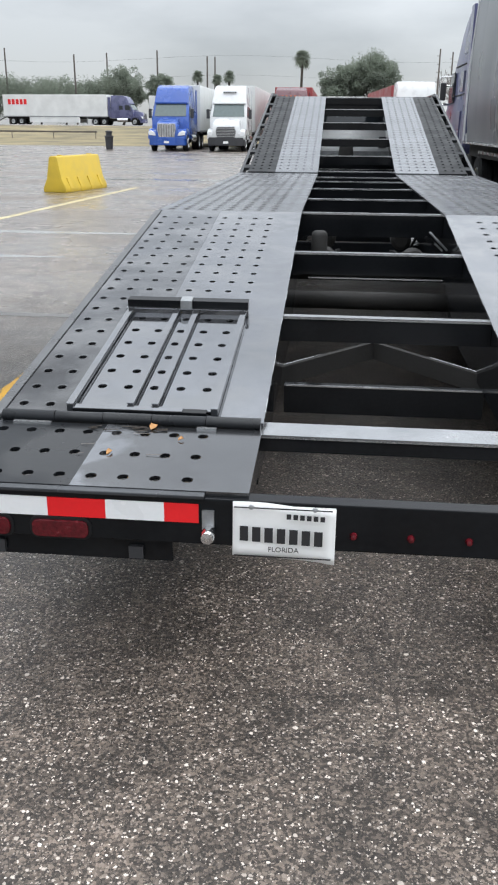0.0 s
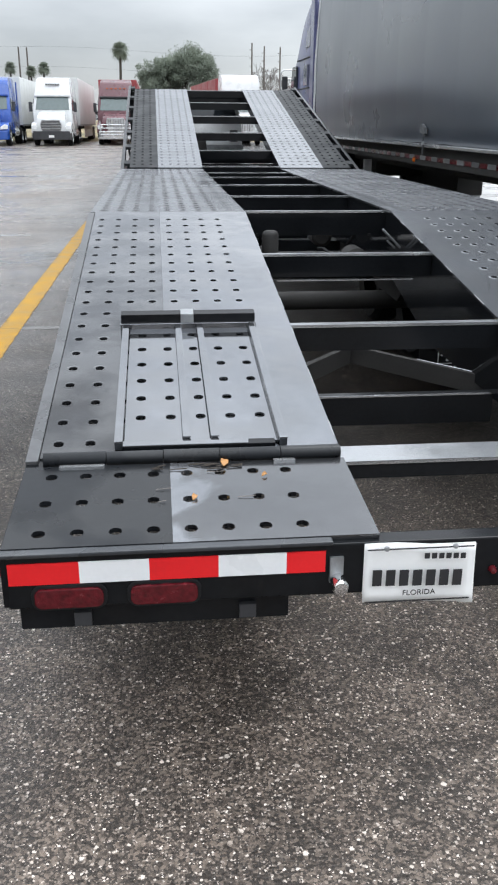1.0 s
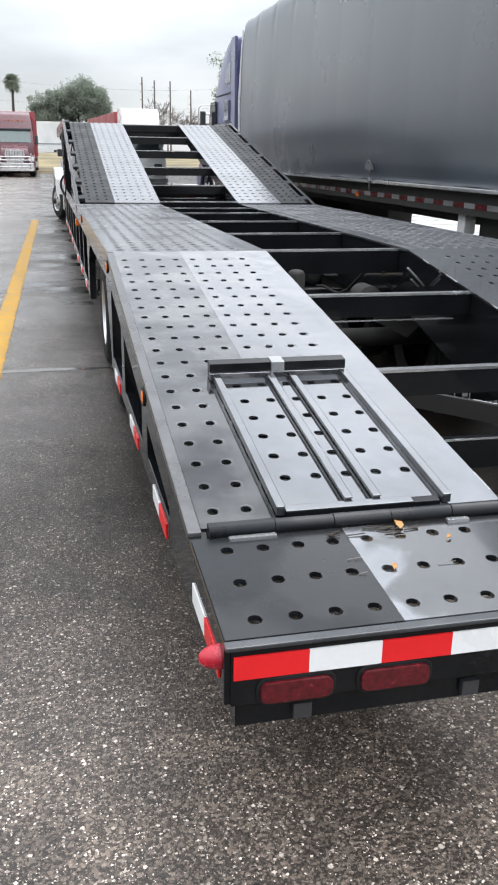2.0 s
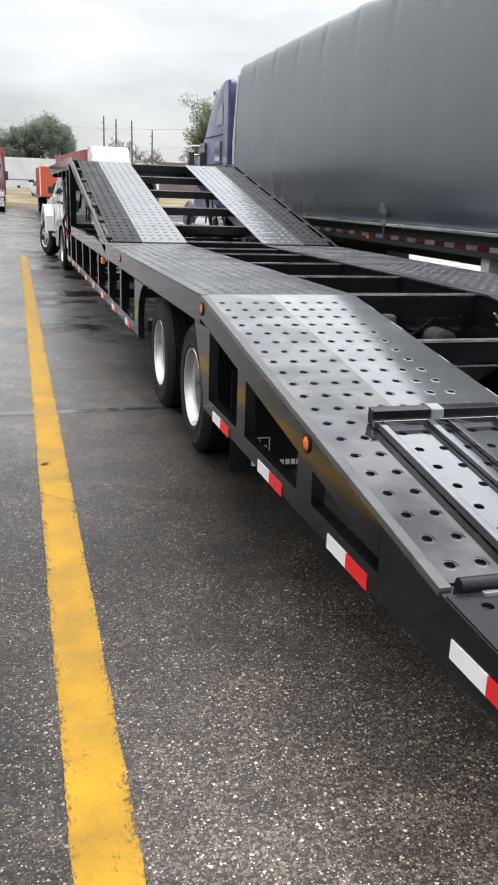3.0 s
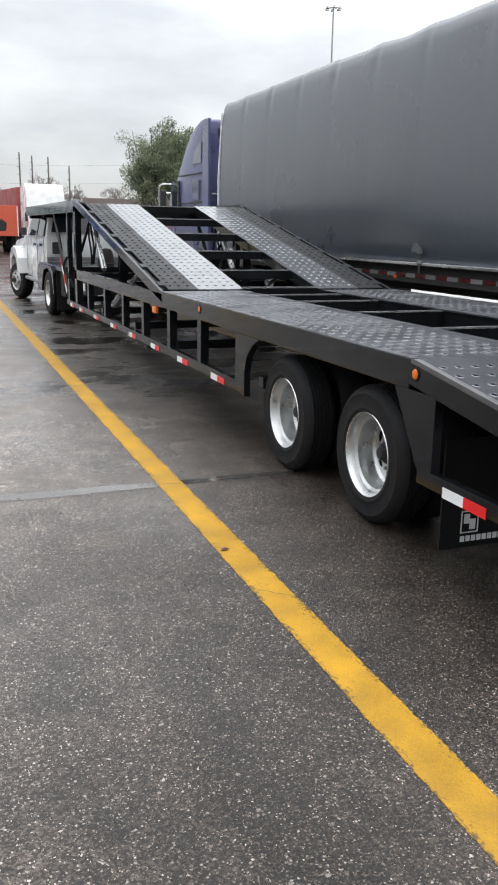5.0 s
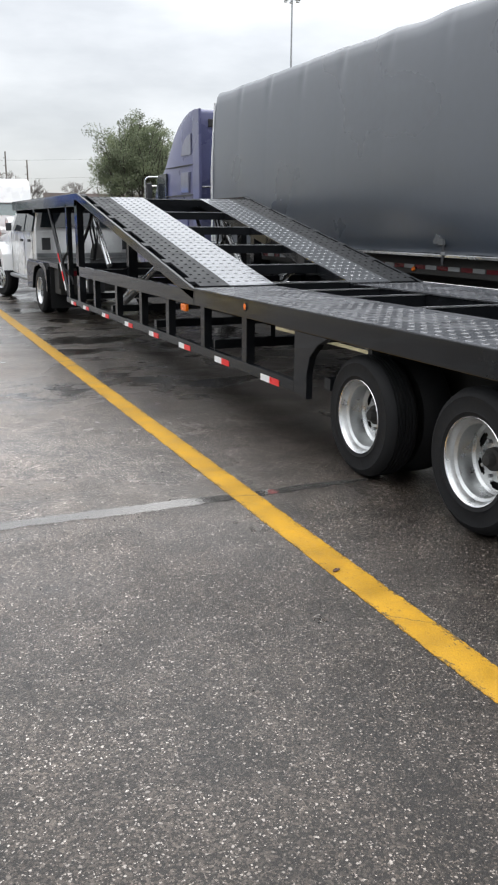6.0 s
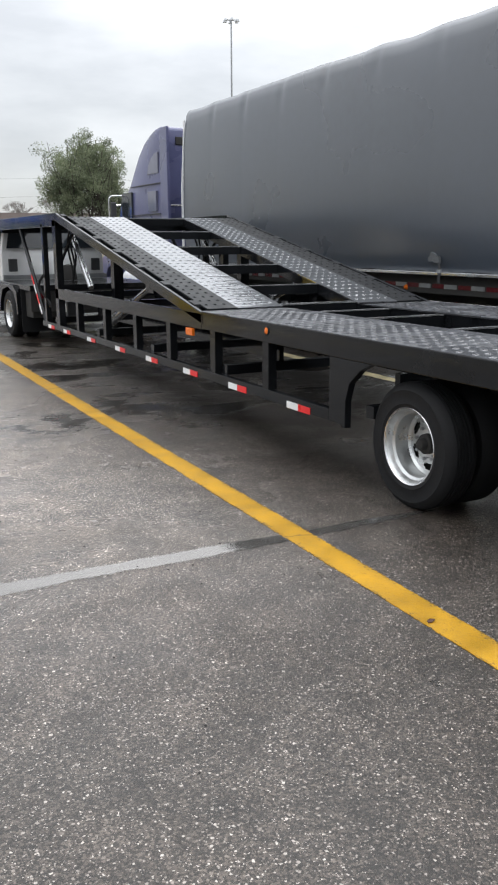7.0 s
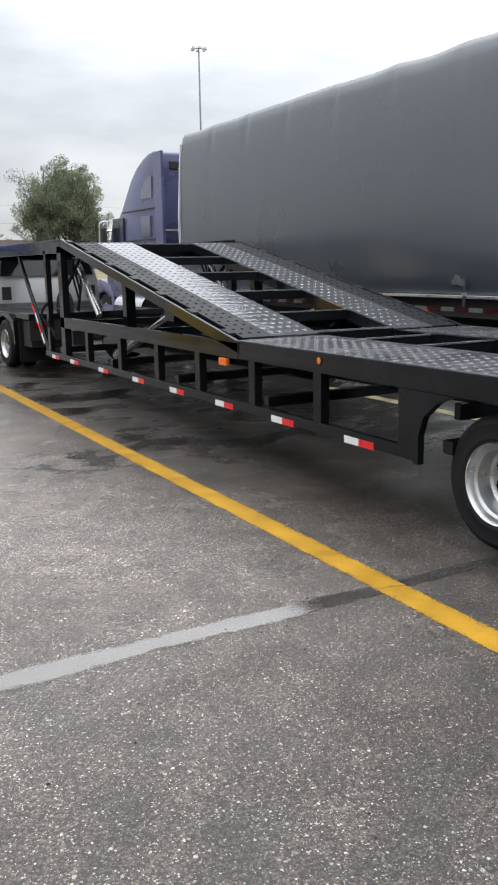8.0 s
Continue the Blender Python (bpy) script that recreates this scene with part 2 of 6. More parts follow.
    spill.use_clamp = True
    L(drop, spill.inputs[0])
    L(ring.outputs["Result"], spill.inputs[1])
    L(soak2.outputs[0], spill.inputs[2])
    # the joint that holds the puddle runs on as a dark soaked seam under the wheels
    def span(src, p, q):
        n = nt.nodes.new("ShaderNodeMapRange")
        n.inputs["From Min"].default_value, n.inputs["From Max"].default_value = p, q
        L(src, n.inputs["Value"])
        return n.outputs["Result"]

    def calc(op, p, q, r=0.0):
        n = nt.nodes.new("ShaderNodeMath")
        n.operation, n.use_clamp = op, op == "MAXIMUM"
        for i, v in enumerate((p, q, r)):
            if isinstance(v, float):
                n.inputs[i].default_value = v
            else:
                L(v, n.inputs[i])
        return n.outputs[0]

    seam_y = calc("MULTIPLY_ADD", sx.outputs["X"], -0.004, calc("MULTIPLY_ADD", drops.outputs["Fac"], 0.12, 4.717 - 0.06))
    off = calc("ABSOLUTE", calc("SUBTRACT", sx.outputs["Y"], seam_y), 0.0)
    reach = calc("MULTIPLY_ADD", span(sx.outputs["X"], -2.5, -1.4), -0.055, 0.10)
    seam = calc("MULTIPLY", span(calc("SUBTRACT", reach, off), 0.0, 0.045), calc("MULTIPLY", span(sx.outputs["X"], -2.5, -2.1), span(sx.outputs["X"], -0.6, -1.9)))
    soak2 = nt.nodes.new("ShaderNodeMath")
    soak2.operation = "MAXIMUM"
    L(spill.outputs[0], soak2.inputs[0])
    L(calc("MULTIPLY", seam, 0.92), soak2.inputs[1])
    # shade under the trailer, painted in as a much darker colour
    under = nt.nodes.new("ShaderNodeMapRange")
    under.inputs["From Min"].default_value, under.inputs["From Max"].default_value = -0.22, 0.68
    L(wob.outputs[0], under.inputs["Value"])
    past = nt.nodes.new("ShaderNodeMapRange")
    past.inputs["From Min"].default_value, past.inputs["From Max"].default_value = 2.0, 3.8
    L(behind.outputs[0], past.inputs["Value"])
    under_shade = nt.nodes.new("ShaderNodeMath")
    under_shade.operation = "MULTIPLY"
    L(under.outputs["Result"], under_shade.inputs[0])
    L(past.outputs["Result"], under_shade.inputs[1])
    base = mix(under_shade.outputs[0], base, mix(1.0, base, ramp(big.outputs["Fac"], 0.0, (0.20, 0.192, 0.184), 1.0, (0.30, 0.288, 0.276)), "MULTIPLY"))
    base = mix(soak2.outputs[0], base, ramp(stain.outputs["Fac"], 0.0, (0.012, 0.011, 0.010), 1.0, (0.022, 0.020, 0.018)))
    base = mix(1.0, base, ramp(mid.outputs["Fac"], 0.0, (0.88, 0.88, 0.88), 1.0, (0.88, 0.88, 0.88)), "MULTIPLY")
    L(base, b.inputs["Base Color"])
    # less gloss under the trailer, to match the shade painted there
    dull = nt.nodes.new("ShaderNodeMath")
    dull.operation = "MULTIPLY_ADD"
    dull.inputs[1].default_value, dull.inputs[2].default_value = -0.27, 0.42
    L(under_shade.outputs[0], dull.inputs[0])
    L(calc("MULTIPLY_ADD", end_dark.outputs[0], -0.13, dull.outputs[0]), b.inputs["Specular IOR Level"])
    # a film of rain over the stones, thicker where the ground dips
    dip = tex("ShaderNodeTexNoise", 0.42, Detail=6.0, Roughness=0.6, Distortion=0.4)
    pool = ramp(dip.outputs["Fac"], 0.38, (0.0, 0.0, 0.0), 0.68, (0.36, 0.36, 0.36))
    dry = nt.nodes.new("ShaderNodeMath")
    dry.operation = "MULTIPLY_ADD"
    dry.inputs[1].default_value, dry.inputs[2].default_value = -0.85, 1.0
    # the film thins out where the trailer's shade is painted
    grimy = nt.nodes.new("ShaderNodeMath")
    grimy.operation = "MAXIMUM"
    half = nt.nodes.new("ShaderNodeMath")
    half.operation = "MULTIPLY"
    half.inputs[1].default_value = 0.6
    L(damp_shade, half.inputs[0])
    L(half.outputs[0], grimy.inputs[0])
    L(under_shade.outputs[0], grimy.inputs[1])
    L(grimy.outputs[0], dry.inputs[0])
    film = nt.nodes.new("ShaderNodeMath")
    film.operation = "MULTIPLY"
    L(pool, film.inputs[0])
    L(dry.outputs[0], film.inputs[1])
    # the open lot beside the line is level and keeps a sheet of rain
    beyond = nt.nodes.new("ShaderNodeMapRange")
    beyond.inputs["From Min"].default_value, beyond.inputs["From Max"].default_value = 0.2, -1.0
    beyond.inputs["To Min"].default_value, beyond.inputs["To Max"].default_value = 0.0, 1.0
    L(wob.outputs[0], beyond.inputs["Value"])
    ahead = nt.nodes.new("ShaderNodeMapRange")
    ahead.inputs["From Min"].default_value, ahead.inputs["From Max"].default_value = 2.0, 5.0
    L(behind.outputs[0], ahead.inputs["Value"])
    sheet = nt.nodes.new("ShaderNodeMath")
    sheet.operation = "MULTIPLY"
    L(beyond.outputs["Result"], sheet.inputs[0])
    L(ahead.outputs["Result"], sheet.inputs[1])
    rain = nt.nodes.new("ShaderNodeMath")
    rain.operation = "MULTIPLY"
    L(sheet.outputs[0], rain.inputs[0])
    L(ramp(dip.outputs["Fac"], 0.36, (0.30, 0.30, 0.30), 0.60, (0.92, 0.92, 0.92)), rain.inputs[1])
    coat = nt.nodes.new("ShaderNodeMath")
    coat.operation = "MAXIMUM"
    L(film.outputs[0], coat.inputs[0])
    L(rain.outputs[0], coat.inputs[1])
    L(calc("MULTIPLY", coat.outputs[0], calc("MULTIPLY_ADD", end_dark.outputs[0], -0.38, 1.0)), b.inputs["Coat Weight"])
    gl = ramp(dip.outputs["Fac"], 0.36, (0.40, 0.40, 0.40), 0.62, (0.18, 0.18, 0.18))
    L(gl, b.inputs["Coat Roughness"])
    rr = nt.nodes.new("ShaderNodeMapRange")
    rr.inputs["From Min"].default_value, rr.inputs["From Max"].default_value = 0.32, 0.66
    rr.inputs["To Min"].default_value, rr.inputs["To Max"].default_value = 0.26, 0.55
    L(big.outputs["Fac"], rr.inputs["Value"])
    wetr = nt.nodes.new("ShaderNodeMix")
    L(soak2.outputs[0], wetr.inputs[0])
    L(rr.outputs["Result"], wetr.inputs[2])
    wetr.inputs[3].default_value = 0.12
    L(wetr.outputs[0], b.inputs["Roughness"])
    hgt = mix(0.5, ramp(stones.outputs["Distance"], 0.0, (1, 1, 1), 0.7, (0, 0, 0)), ramp(grit.outputs["Fac"], 0.2, (0, 0, 0), 0.8, (1, 1, 1)))
    bp = nt.nodes.new("ShaderNodeBump")
    bp.inputs["Strength"].default_value, bp.inputs["Distance"].default_value = 0.75, 0.006
    calm = nt.nodes.new("ShaderNodeMath")
    calm.operation = "MULTIPLY_ADD"
    calm.inputs[1].default_value, calm.inputs[2].default_value = -0.6, 0.65
    L(soak2.outputs[0], calm.inputs[0])
    L(calm.outputs[0], bp.inputs["Strength"])
    L(hgt, bp.inputs["Height"])
    L(bp.outputs["Normal"], b.inputs["Normal"])
    bc = nt.nodes.new("ShaderNodeBump")
    bc.inputs["Strength"].default_value, bc.inputs["Distance"].default_value = 0.20, 0.004
    L(hgt, bc.inputs["Height"])
    L(bc.outputs["Normal"], b.inputs["Coat Normal"])
    return m


def shallow(m):
    """Lets water thin out where its depth runs to nothing, between the stones."""
    nt = m.node_tree
    L = nt.links.new
    at = nt.nodes.new("ShaderNodeAttribute")
    at.attribute_name = "depth"
    co = nt.nodes.new("ShaderNodeTexCoord")
    nz = nt.nodes.new("ShaderNodeTexNoise")
    nz.inputs["Scale"].default_value, nz.inputs["Detail"].default_value, nz.inputs["Roughness"].default_value = 26.0, 6.0, 0.7
    ad = nt.nodes.new("ShaderNodeMath")
    ad.operation = "MULTIPLY_ADD"
    ad.inputs[1].default_value = 1.5
    mr = nt.nodes.new("ShaderNodeMapRange")
    mr.inputs["From Min"].default_value, mr.inputs["From Max"].default_value = 0.85, 1.45
    mr.inputs["To Max"].default_value = 0.9
    L(co.outputs["Object"], nz.inputs["Vector"])
    L(nz.outputs["Fac"], ad.inputs[0])
    L(at.outputs["Fac"], ad.inputs[2])
    L(ad.outputs[0], mr.inputs["Value"])
    L(mr.outputs["Result"], nt.nodes["Principled BSDF"].inputs["Alpha"])
    return m


def worn_paint(name, col, x, drift, w, cracks=()):
    """Road paint on the line x + drift * y, flaked along its edges, rubbed through in specks and cracked across."""
    m = mat(name, col, 0.46, var=0.30, scale=5.0, fine=120.0, bump=0.4, spec=0.3)
    nt = m.node_tree
    b = nt.nodes["Principled BSDF"]
    L = nt.links.new
    src = b.inputs["Base Color"].links[0].from_socket
    co = nt.nodes.new("ShaderNodeTexCoord")
    sx = nt.nodes.new("ShaderNodeSeparateXYZ")
    L(co.outputs["Object"], sx.inputs[0])

    def calc(op, p, q, r=0.0, clamp=False):
        n = nt.nodes.new("ShaderNodeMath")
        n.operation, n.use_clamp = op, clamp
        for i, v in enumerate((p, q, r)):
            if isinstance(v, float):
                n.inputs[i].default_value = v
            else:
                L(v, n.inputs[i])
        return n.outputs[0]

    def rub(stretch, detail, rough):
        mp = nt.nodes.new("ShaderNodeMapping")
        mp.inputs["Scale"].default_value = stretch
        nz = nt.nodes.new("ShaderNodeTexNoise")
        nz.inputs["Scale"].default_value, nz.inputs["Detail"].default_value, nz.inputs["Roughness"].default_value = 1.0, detail, rough
        L(co.outputs["Object"], mp.inputs["Vector"])
        L(mp.outputs["Vector"], nz.inputs["Vector"])
        return nz.outputs["Fac"]

    broad, flake = rub((9.0, 4.5, 1.0), 11.0, 0.76), rub((90.0, 42.0, 1.0), 4.0, 0.7)
    off = calc("ABSOLUTE", calc("SUBTRACT", sx.outputs["X"], calc("MULTIPLY_ADD", sx.outputs["Y"], float(drift), float(x))), 0.0)
    rim = calc("MULTIPLY_ADD", off, 2.2 / w, -0.62, True)
    wear = calc("MULTIPLY_ADD", rim, 0.19, calc("MULTIPLY_ADD", flake, 0.55, calc("MULTIPLY", broad, 0.45)))
    gone = calc("MULTIPLY_ADD", wear, 15.0, -8.55, True)
    for y, slant, wide in cracks:
        bend = calc("MULTIPLY_ADD", sx.outputs["X"], float(slant), calc("MULTIPLY", broad, 0.10))
        gap = calc("ABSOLUTE", calc("SUBTRACT", sx.outputs["Y"], calc("ADD", bend, y - 0.05 - slant * x)), 0.0)
        gone = calc("MAXIMUM", gone, calc("MULTIPLY_ADD", gap, -1.0 / wide, calc("MULTIPLY_ADD", flake, 1.6, 0.2), True))
    mx = nt.nodes.new("ShaderNodeMix")
    mx.data_type = "RGBA"
    mx.inputs[7].default_value = (0.045, 0.036, 0.026, 1)
    L(calc("MULTIPLY", gone, 0.85), mx.inputs[0])
    L(src, mx.inputs[6])
    L(mx.outputs[2], b.inputs["Base Color"])
    return m


def glass_dark(name, col=(0.02, 0.025, 0.03)):
    return mat(name, col, 0.06, var=0.1, bump=0.0, rvar=0.02, spec=0.6)


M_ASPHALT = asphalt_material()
M_YELLOW = worn_paint("yellow_road_paint", (0.365, 0.196, 0.006), -2.115, 0.0125, 0.165, ((2.98, -0.9, 0.006), (4.73, -0.3, 0.010), (9.78, 0.5, 0.030), (10.12, 0.5, 0.030)))
M_PALE_LINE = worn_paint("faded_yellow_paint", (0.46, 0.40, 0.24), 1.62, 0.0125, 0.3)
M_FAR_LINE = worn_paint("faded_far_yellow_paint", (0.46, 0.40, 0.24), -6.62, 0.066, 0.27)
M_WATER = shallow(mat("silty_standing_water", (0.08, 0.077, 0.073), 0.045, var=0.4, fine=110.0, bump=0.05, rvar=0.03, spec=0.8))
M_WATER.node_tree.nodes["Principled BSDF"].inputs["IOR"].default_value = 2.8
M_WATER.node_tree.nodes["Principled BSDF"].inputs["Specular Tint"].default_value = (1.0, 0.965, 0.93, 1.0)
# the far water strips get a paler base colour
M_PALE_WATER = shallow(mat("pale_far_water", (0.32, 0.313, 0.30), 0.10, var=0.15, bump=0.0, rvar=0.04, spec=0.8))
M_PALE_WATER.node_tree.nodes["Principled BSDF"].inputs["IOR"].default_value = 2.0
# pale colour carries the brightness of the open wet lot
M_BRIGHT_LOT = mat("pale_bright_lot", (0.36, 0.355, 0.345), 0.3, var=0.25, scale=0.8, fine=40.0, bump=0.1, spec=0.6)
M_GRASS = mat("dry_grass", (0.125, 0.108, 0.058), 0.9, var=0.45, scale=0.25, fine=8.0, bump=0.6, tint=(0.205, 0.168, 0.092))
M_BLACK = mat("black_trailer_paint", (0.0082, 0.009, 0.0104), 0.085, var=0.35, scale=3.0, fine=60.0, bump=0.012, rvar=0.04, spec=0.20)


def rain_film(m, scale, lo, hi, dark, coat_rough=0.08, edge=(0.40, 0.62), inward=None):
    """Patches of rain water standing on a plate: a clear coat with its own outline, darker underneath."""
    nt = m.node_tree
    b = nt.nodes["Principled BSDF"]
    co = nt.nodes.new("ShaderNodeTexCoord")
    nz = nt.nodes.new("ShaderNodeTexNoise")
    nz.inputs["Scale"].default_value, nz.inputs["Detail"].default_value, nz.inputs["Distortion"].default_value = scale, 7.0, 0.35
    rp = nt.nodes.new("ShaderNodeMapRange")
    rp.inputs["From Min"].default_value, rp.inputs["From Max"].default_value = edge
    rp.inputs["To Min"].default_value, rp.inputs["To Max"].default_value = lo, hi
    nt.links.new(co.outputs["Object"], nz.inputs["Vector"])
    depth = nz.outputs["Fac"]
    if inward:
        # the water gathers on the inner side of the plate
        sx = nt.nodes.new("ShaderNodeSeparateXYZ")
        ab = nt.nodes.new("ShaderNodeMath")
        ab.operation = "ABSOLUTE"
        ad = nt.nodes.new("ShaderNodeMath")
        ad.operation = "MULTIPLY_ADD"
        ad.inputs[1].default_value, ad.inputs[2].default_value = -inward[1], inward[0] * inward[1]
        ad2 = nt.nodes.new("ShaderNodeMath")
        nt.links.new(co.outputs["Object"], sx.inputs[0])
        nt.links.new(sx.outputs["X"], ab.inputs[0])
        nt.links.new(ab.outputs[0], ad.inputs[0])
        nt.links.new(ad.outputs[0], ad2.inputs[0])
        nt.links.new(depth, ad2.inputs[1])
        depth = ad2.outputs[0]
    nt.links.new(depth, rp.inputs["Value"])
    nt.links.new(rp.outputs["Result"], b.inputs["Coat Weight"])
    b.inputs["Coat Roughness"].default_value = coat_rough
    src = b.inputs["Base Color"].links[0].from_socket
    dk = nt.nodes.new("ShaderNodeMapRange")
    dk.inputs["From Min"].default_value, dk.inputs["From Max"].default_value = edge
    dk.inputs["To Min"].default_value, dk.inputs["To Max"].default_value = 1.0, dark
    nt.links.new(depth, dk.inputs["Value"])
    sc = nt.nodes.new("ShaderNodeVectorMath")
    sc.operation = "SCALE"
    nt.links.new(src, sc.inputs[0])
    nt.links.new(dk.outputs["Result"], sc.inputs["Scale"])
    nt.links.new(sc.outputs[0], b.inputs["Base Color"])
    return m


def ripple(m, scale, stretch, strength, dist=0.004):
    """Long shallow waves in a rolled plate, over its fine relief."""
    nt = m.node_tree
    b = nt.nodes["Principled BSDF"]
    co = nt.nodes.new("ShaderNodeTexCoord")
    mp = nt.nodes.new("ShaderNodeMapping")
    mp.inputs["Scale"].default_value = stretch
    nz = nt.nodes.new("ShaderNodeTexNoise")
    nz.inputs["Scale"].default_value, nz.inputs["Detail"].default_value = scale, 3.0
    bp = nt.nodes.new("ShaderNodeBump")
    bp.inputs["Strength"].default_value, bp.inputs["Distance"].default_value = strength, dist
    nt.links.new(co.outputs["Object"], mp.inputs["Vector"])
    nt.links.new(mp.outputs["Vector"], nz.inputs["Vector"])
    nt.links.new(nz.outputs["Fac"], bp.inputs["Height"])
    if b.inputs["Normal"].links:
        nt.links.new(b.inputs["Normal"].links[0].from_socket, bp.inputs["Normal"])
    nt.links.new(bp.outputs["Normal"], b.inputs["Normal"])
    return m


def darker_columns(m, first, pitch, dark):
    """Darkens the plate along its rows of holes, in uneven streaks."""
    nt = m.node_tree
    b = nt.nodes["Principled BSDF"]
    co = nt.nodes.new("ShaderNodeTexCoord")
    sx = nt.nodes.new("ShaderNodeSeparateXYZ")
    ab = nt.nodes.new("ShaderNodeMath")
    ab.operation = "ABSOLUTE"
    ph = nt.nodes.new("ShaderNodeMath")
    ph.operation = "MULTIPLY_ADD"
    ph.inputs[1].default_value, ph.inputs[2].default_value = 2 * math.pi / pitch, -2 * math.pi * first / pitch
    cs = nt.nodes.new("ShaderNodeMath")
    cs.operation = "COSINE"
    nz = nt.nodes.new("ShaderNodeTexNoise")
    nz.inputs["Scale"].default_value, nz.inputs["Detail"].default_value = 2.6, 6.0
    ad = nt.nodes.new("ShaderNodeMath")
    ad.operation = "MULTIPLY_ADD"
    ad.inputs[1].default_value = 3.2
    mr = nt.nodes.new("ShaderNodeMapRange")
    mr.inputs["From Min"].default_value, mr.inputs["From Max"].default_value = 1.2, 2.6
    mr.inputs["To Min"].default_value, mr.inputs["To Max"].default_value = 1.0, dark
    sc = nt.nodes.new("ShaderNodeVectorMath")
    sc.operation = "SCALE"
    L = nt.links.new
    L(co.outputs["Object"], sx.inputs[0])
    L(co.outputs["Object"], nz.inputs["Vector"])
    L(sx.outputs["X"], ab.inputs[0])
    L(ab.outputs[0], ph.inputs[0])
    L(ph.outputs[0], cs.inputs[0])
    L(nz.outputs["Fac"], ad.inputs[0])
    L(cs.outputs[0], ad.inputs[2])
    L(ad.outputs[0], mr.inputs["Value"])
    L(b.inputs["Base Color"].links[0].from_socket, sc.inputs[0])
    L(mr.outputs["Result"], sc.inputs["Scale"])
    L(sc.outputs[0], b.inputs["Base Color"])
    return m


M_DECK_IN = rain_film(mat("smooth_wet_deck_plate", (0.235, 0.244, 0.262), 0.085, metal=0.85, var=0.16, scale=2.2, fine=30.0, bump=0.02, rvar=0.05), 5.5, 0.2, 1.0, 0.62)
def paler_uphill(m, y0, y1, dark):
    """Grades a plate's colour from dark at y0 to full at y1, with a ragged border."""
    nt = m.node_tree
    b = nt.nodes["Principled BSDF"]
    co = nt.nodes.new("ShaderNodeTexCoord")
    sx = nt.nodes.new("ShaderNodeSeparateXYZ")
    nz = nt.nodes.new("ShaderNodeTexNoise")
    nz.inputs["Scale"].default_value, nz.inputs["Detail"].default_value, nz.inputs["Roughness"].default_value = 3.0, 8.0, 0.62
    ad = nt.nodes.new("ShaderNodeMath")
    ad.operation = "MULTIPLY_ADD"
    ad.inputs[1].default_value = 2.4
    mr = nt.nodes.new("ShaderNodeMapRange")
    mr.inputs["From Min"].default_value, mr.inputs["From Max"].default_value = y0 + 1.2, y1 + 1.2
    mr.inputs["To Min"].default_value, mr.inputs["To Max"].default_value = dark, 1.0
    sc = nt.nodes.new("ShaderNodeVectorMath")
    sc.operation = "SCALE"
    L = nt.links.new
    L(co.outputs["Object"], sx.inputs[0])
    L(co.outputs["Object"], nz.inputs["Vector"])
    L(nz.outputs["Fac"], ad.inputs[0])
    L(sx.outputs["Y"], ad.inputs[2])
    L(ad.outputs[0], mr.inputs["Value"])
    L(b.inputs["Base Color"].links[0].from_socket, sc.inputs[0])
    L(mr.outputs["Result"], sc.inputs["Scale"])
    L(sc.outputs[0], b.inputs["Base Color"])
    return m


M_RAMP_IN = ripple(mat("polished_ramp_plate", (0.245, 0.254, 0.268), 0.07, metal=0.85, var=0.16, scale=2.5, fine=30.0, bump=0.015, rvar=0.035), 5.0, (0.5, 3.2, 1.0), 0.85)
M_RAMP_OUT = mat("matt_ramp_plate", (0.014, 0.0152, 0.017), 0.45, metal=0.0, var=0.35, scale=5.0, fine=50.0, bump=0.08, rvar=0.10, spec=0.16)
M_DULL = rain_film(mat("dull_black_steel", (0.038, 0.0415, 0.047), 0.25, metal=0.12, var=0.35, scale=4.5, fine=45.0, bump=0.10, rvar=0.10), 3.2, 0.0, 0.9, 0.60, 0.11, (0.42, 0.60))
M_DECK_OUT = paler_uphill(rain_film(mat("dull_deck_plate", (0.125, 0.131, 0.143), 0.105, metal=0.65, var=0.25, scale=4.5, fine=45.0, bump=0.02, rvar=0.05), 3.2, 0.0, 0.85, 0.62, 0.10, (0.42, 0.60)), 0.35, 2.5, 0.22)
M_EDGE_STRIP = mat("worn_edge_strip", (0.10, 0.102, 0.106), 0.34, metal=0.4, var=0.3, scale=6.0, fine=40.0, bump=0.08)
M_LEVEL = darker_columns(rain_film(mat("damp_level_plate", (0.17, 0.175, 0.19), 0.26, metal=0.55, var=0.18, scale=2.5, fine=40.0, bump=0.04, rvar=0.08), 3.0, 0.0, 0.3, 0.93, 0.2), 1.215, 0.0888, 0.34)
M_FLAP_OUT = rain_film(mat("black_wet_flap_plate", (0.015, 0.0165, 0.019), 0.30, metal=0.1, var=0.35, scale=5.0, fine=40.0, bump=0.05, rvar=0.10, spec=0.2), 4.0, 0.0, 0.34, 0.7, 0.06, (0.46, 0.56))
M_FLAP_IN = rain_film(mat("streaked_wet_flap_plate", (0.24, 0.248, 0.264), 0.18, metal=0.85, var=0.2, scale=4.0, fine=30.0, bump=0.02, rvar=0.07), 4.5, 0.1, 0.8, 0.36, 0.05, (0.45, 0.56), (0.79, 1.3))
# pale metal; on the black beams it paints in their sky glint
M_EDGE = mat("pale_edge_metal", (0.46, 0.47, 0.48), 0.18, metal=0.75, var=0.14, scale=5.0, bump=0.05)
M_WHITE_TAPE = mat("white_reflective_tape", (0.78, 0.79, 0.80), 0.35, var=0.05, bump=0.05)
M_RED_TAPE = mat("red_reflective_tape", (0.72, 0.012, 0.016), 0.35, var=0.08, bump=0.05)
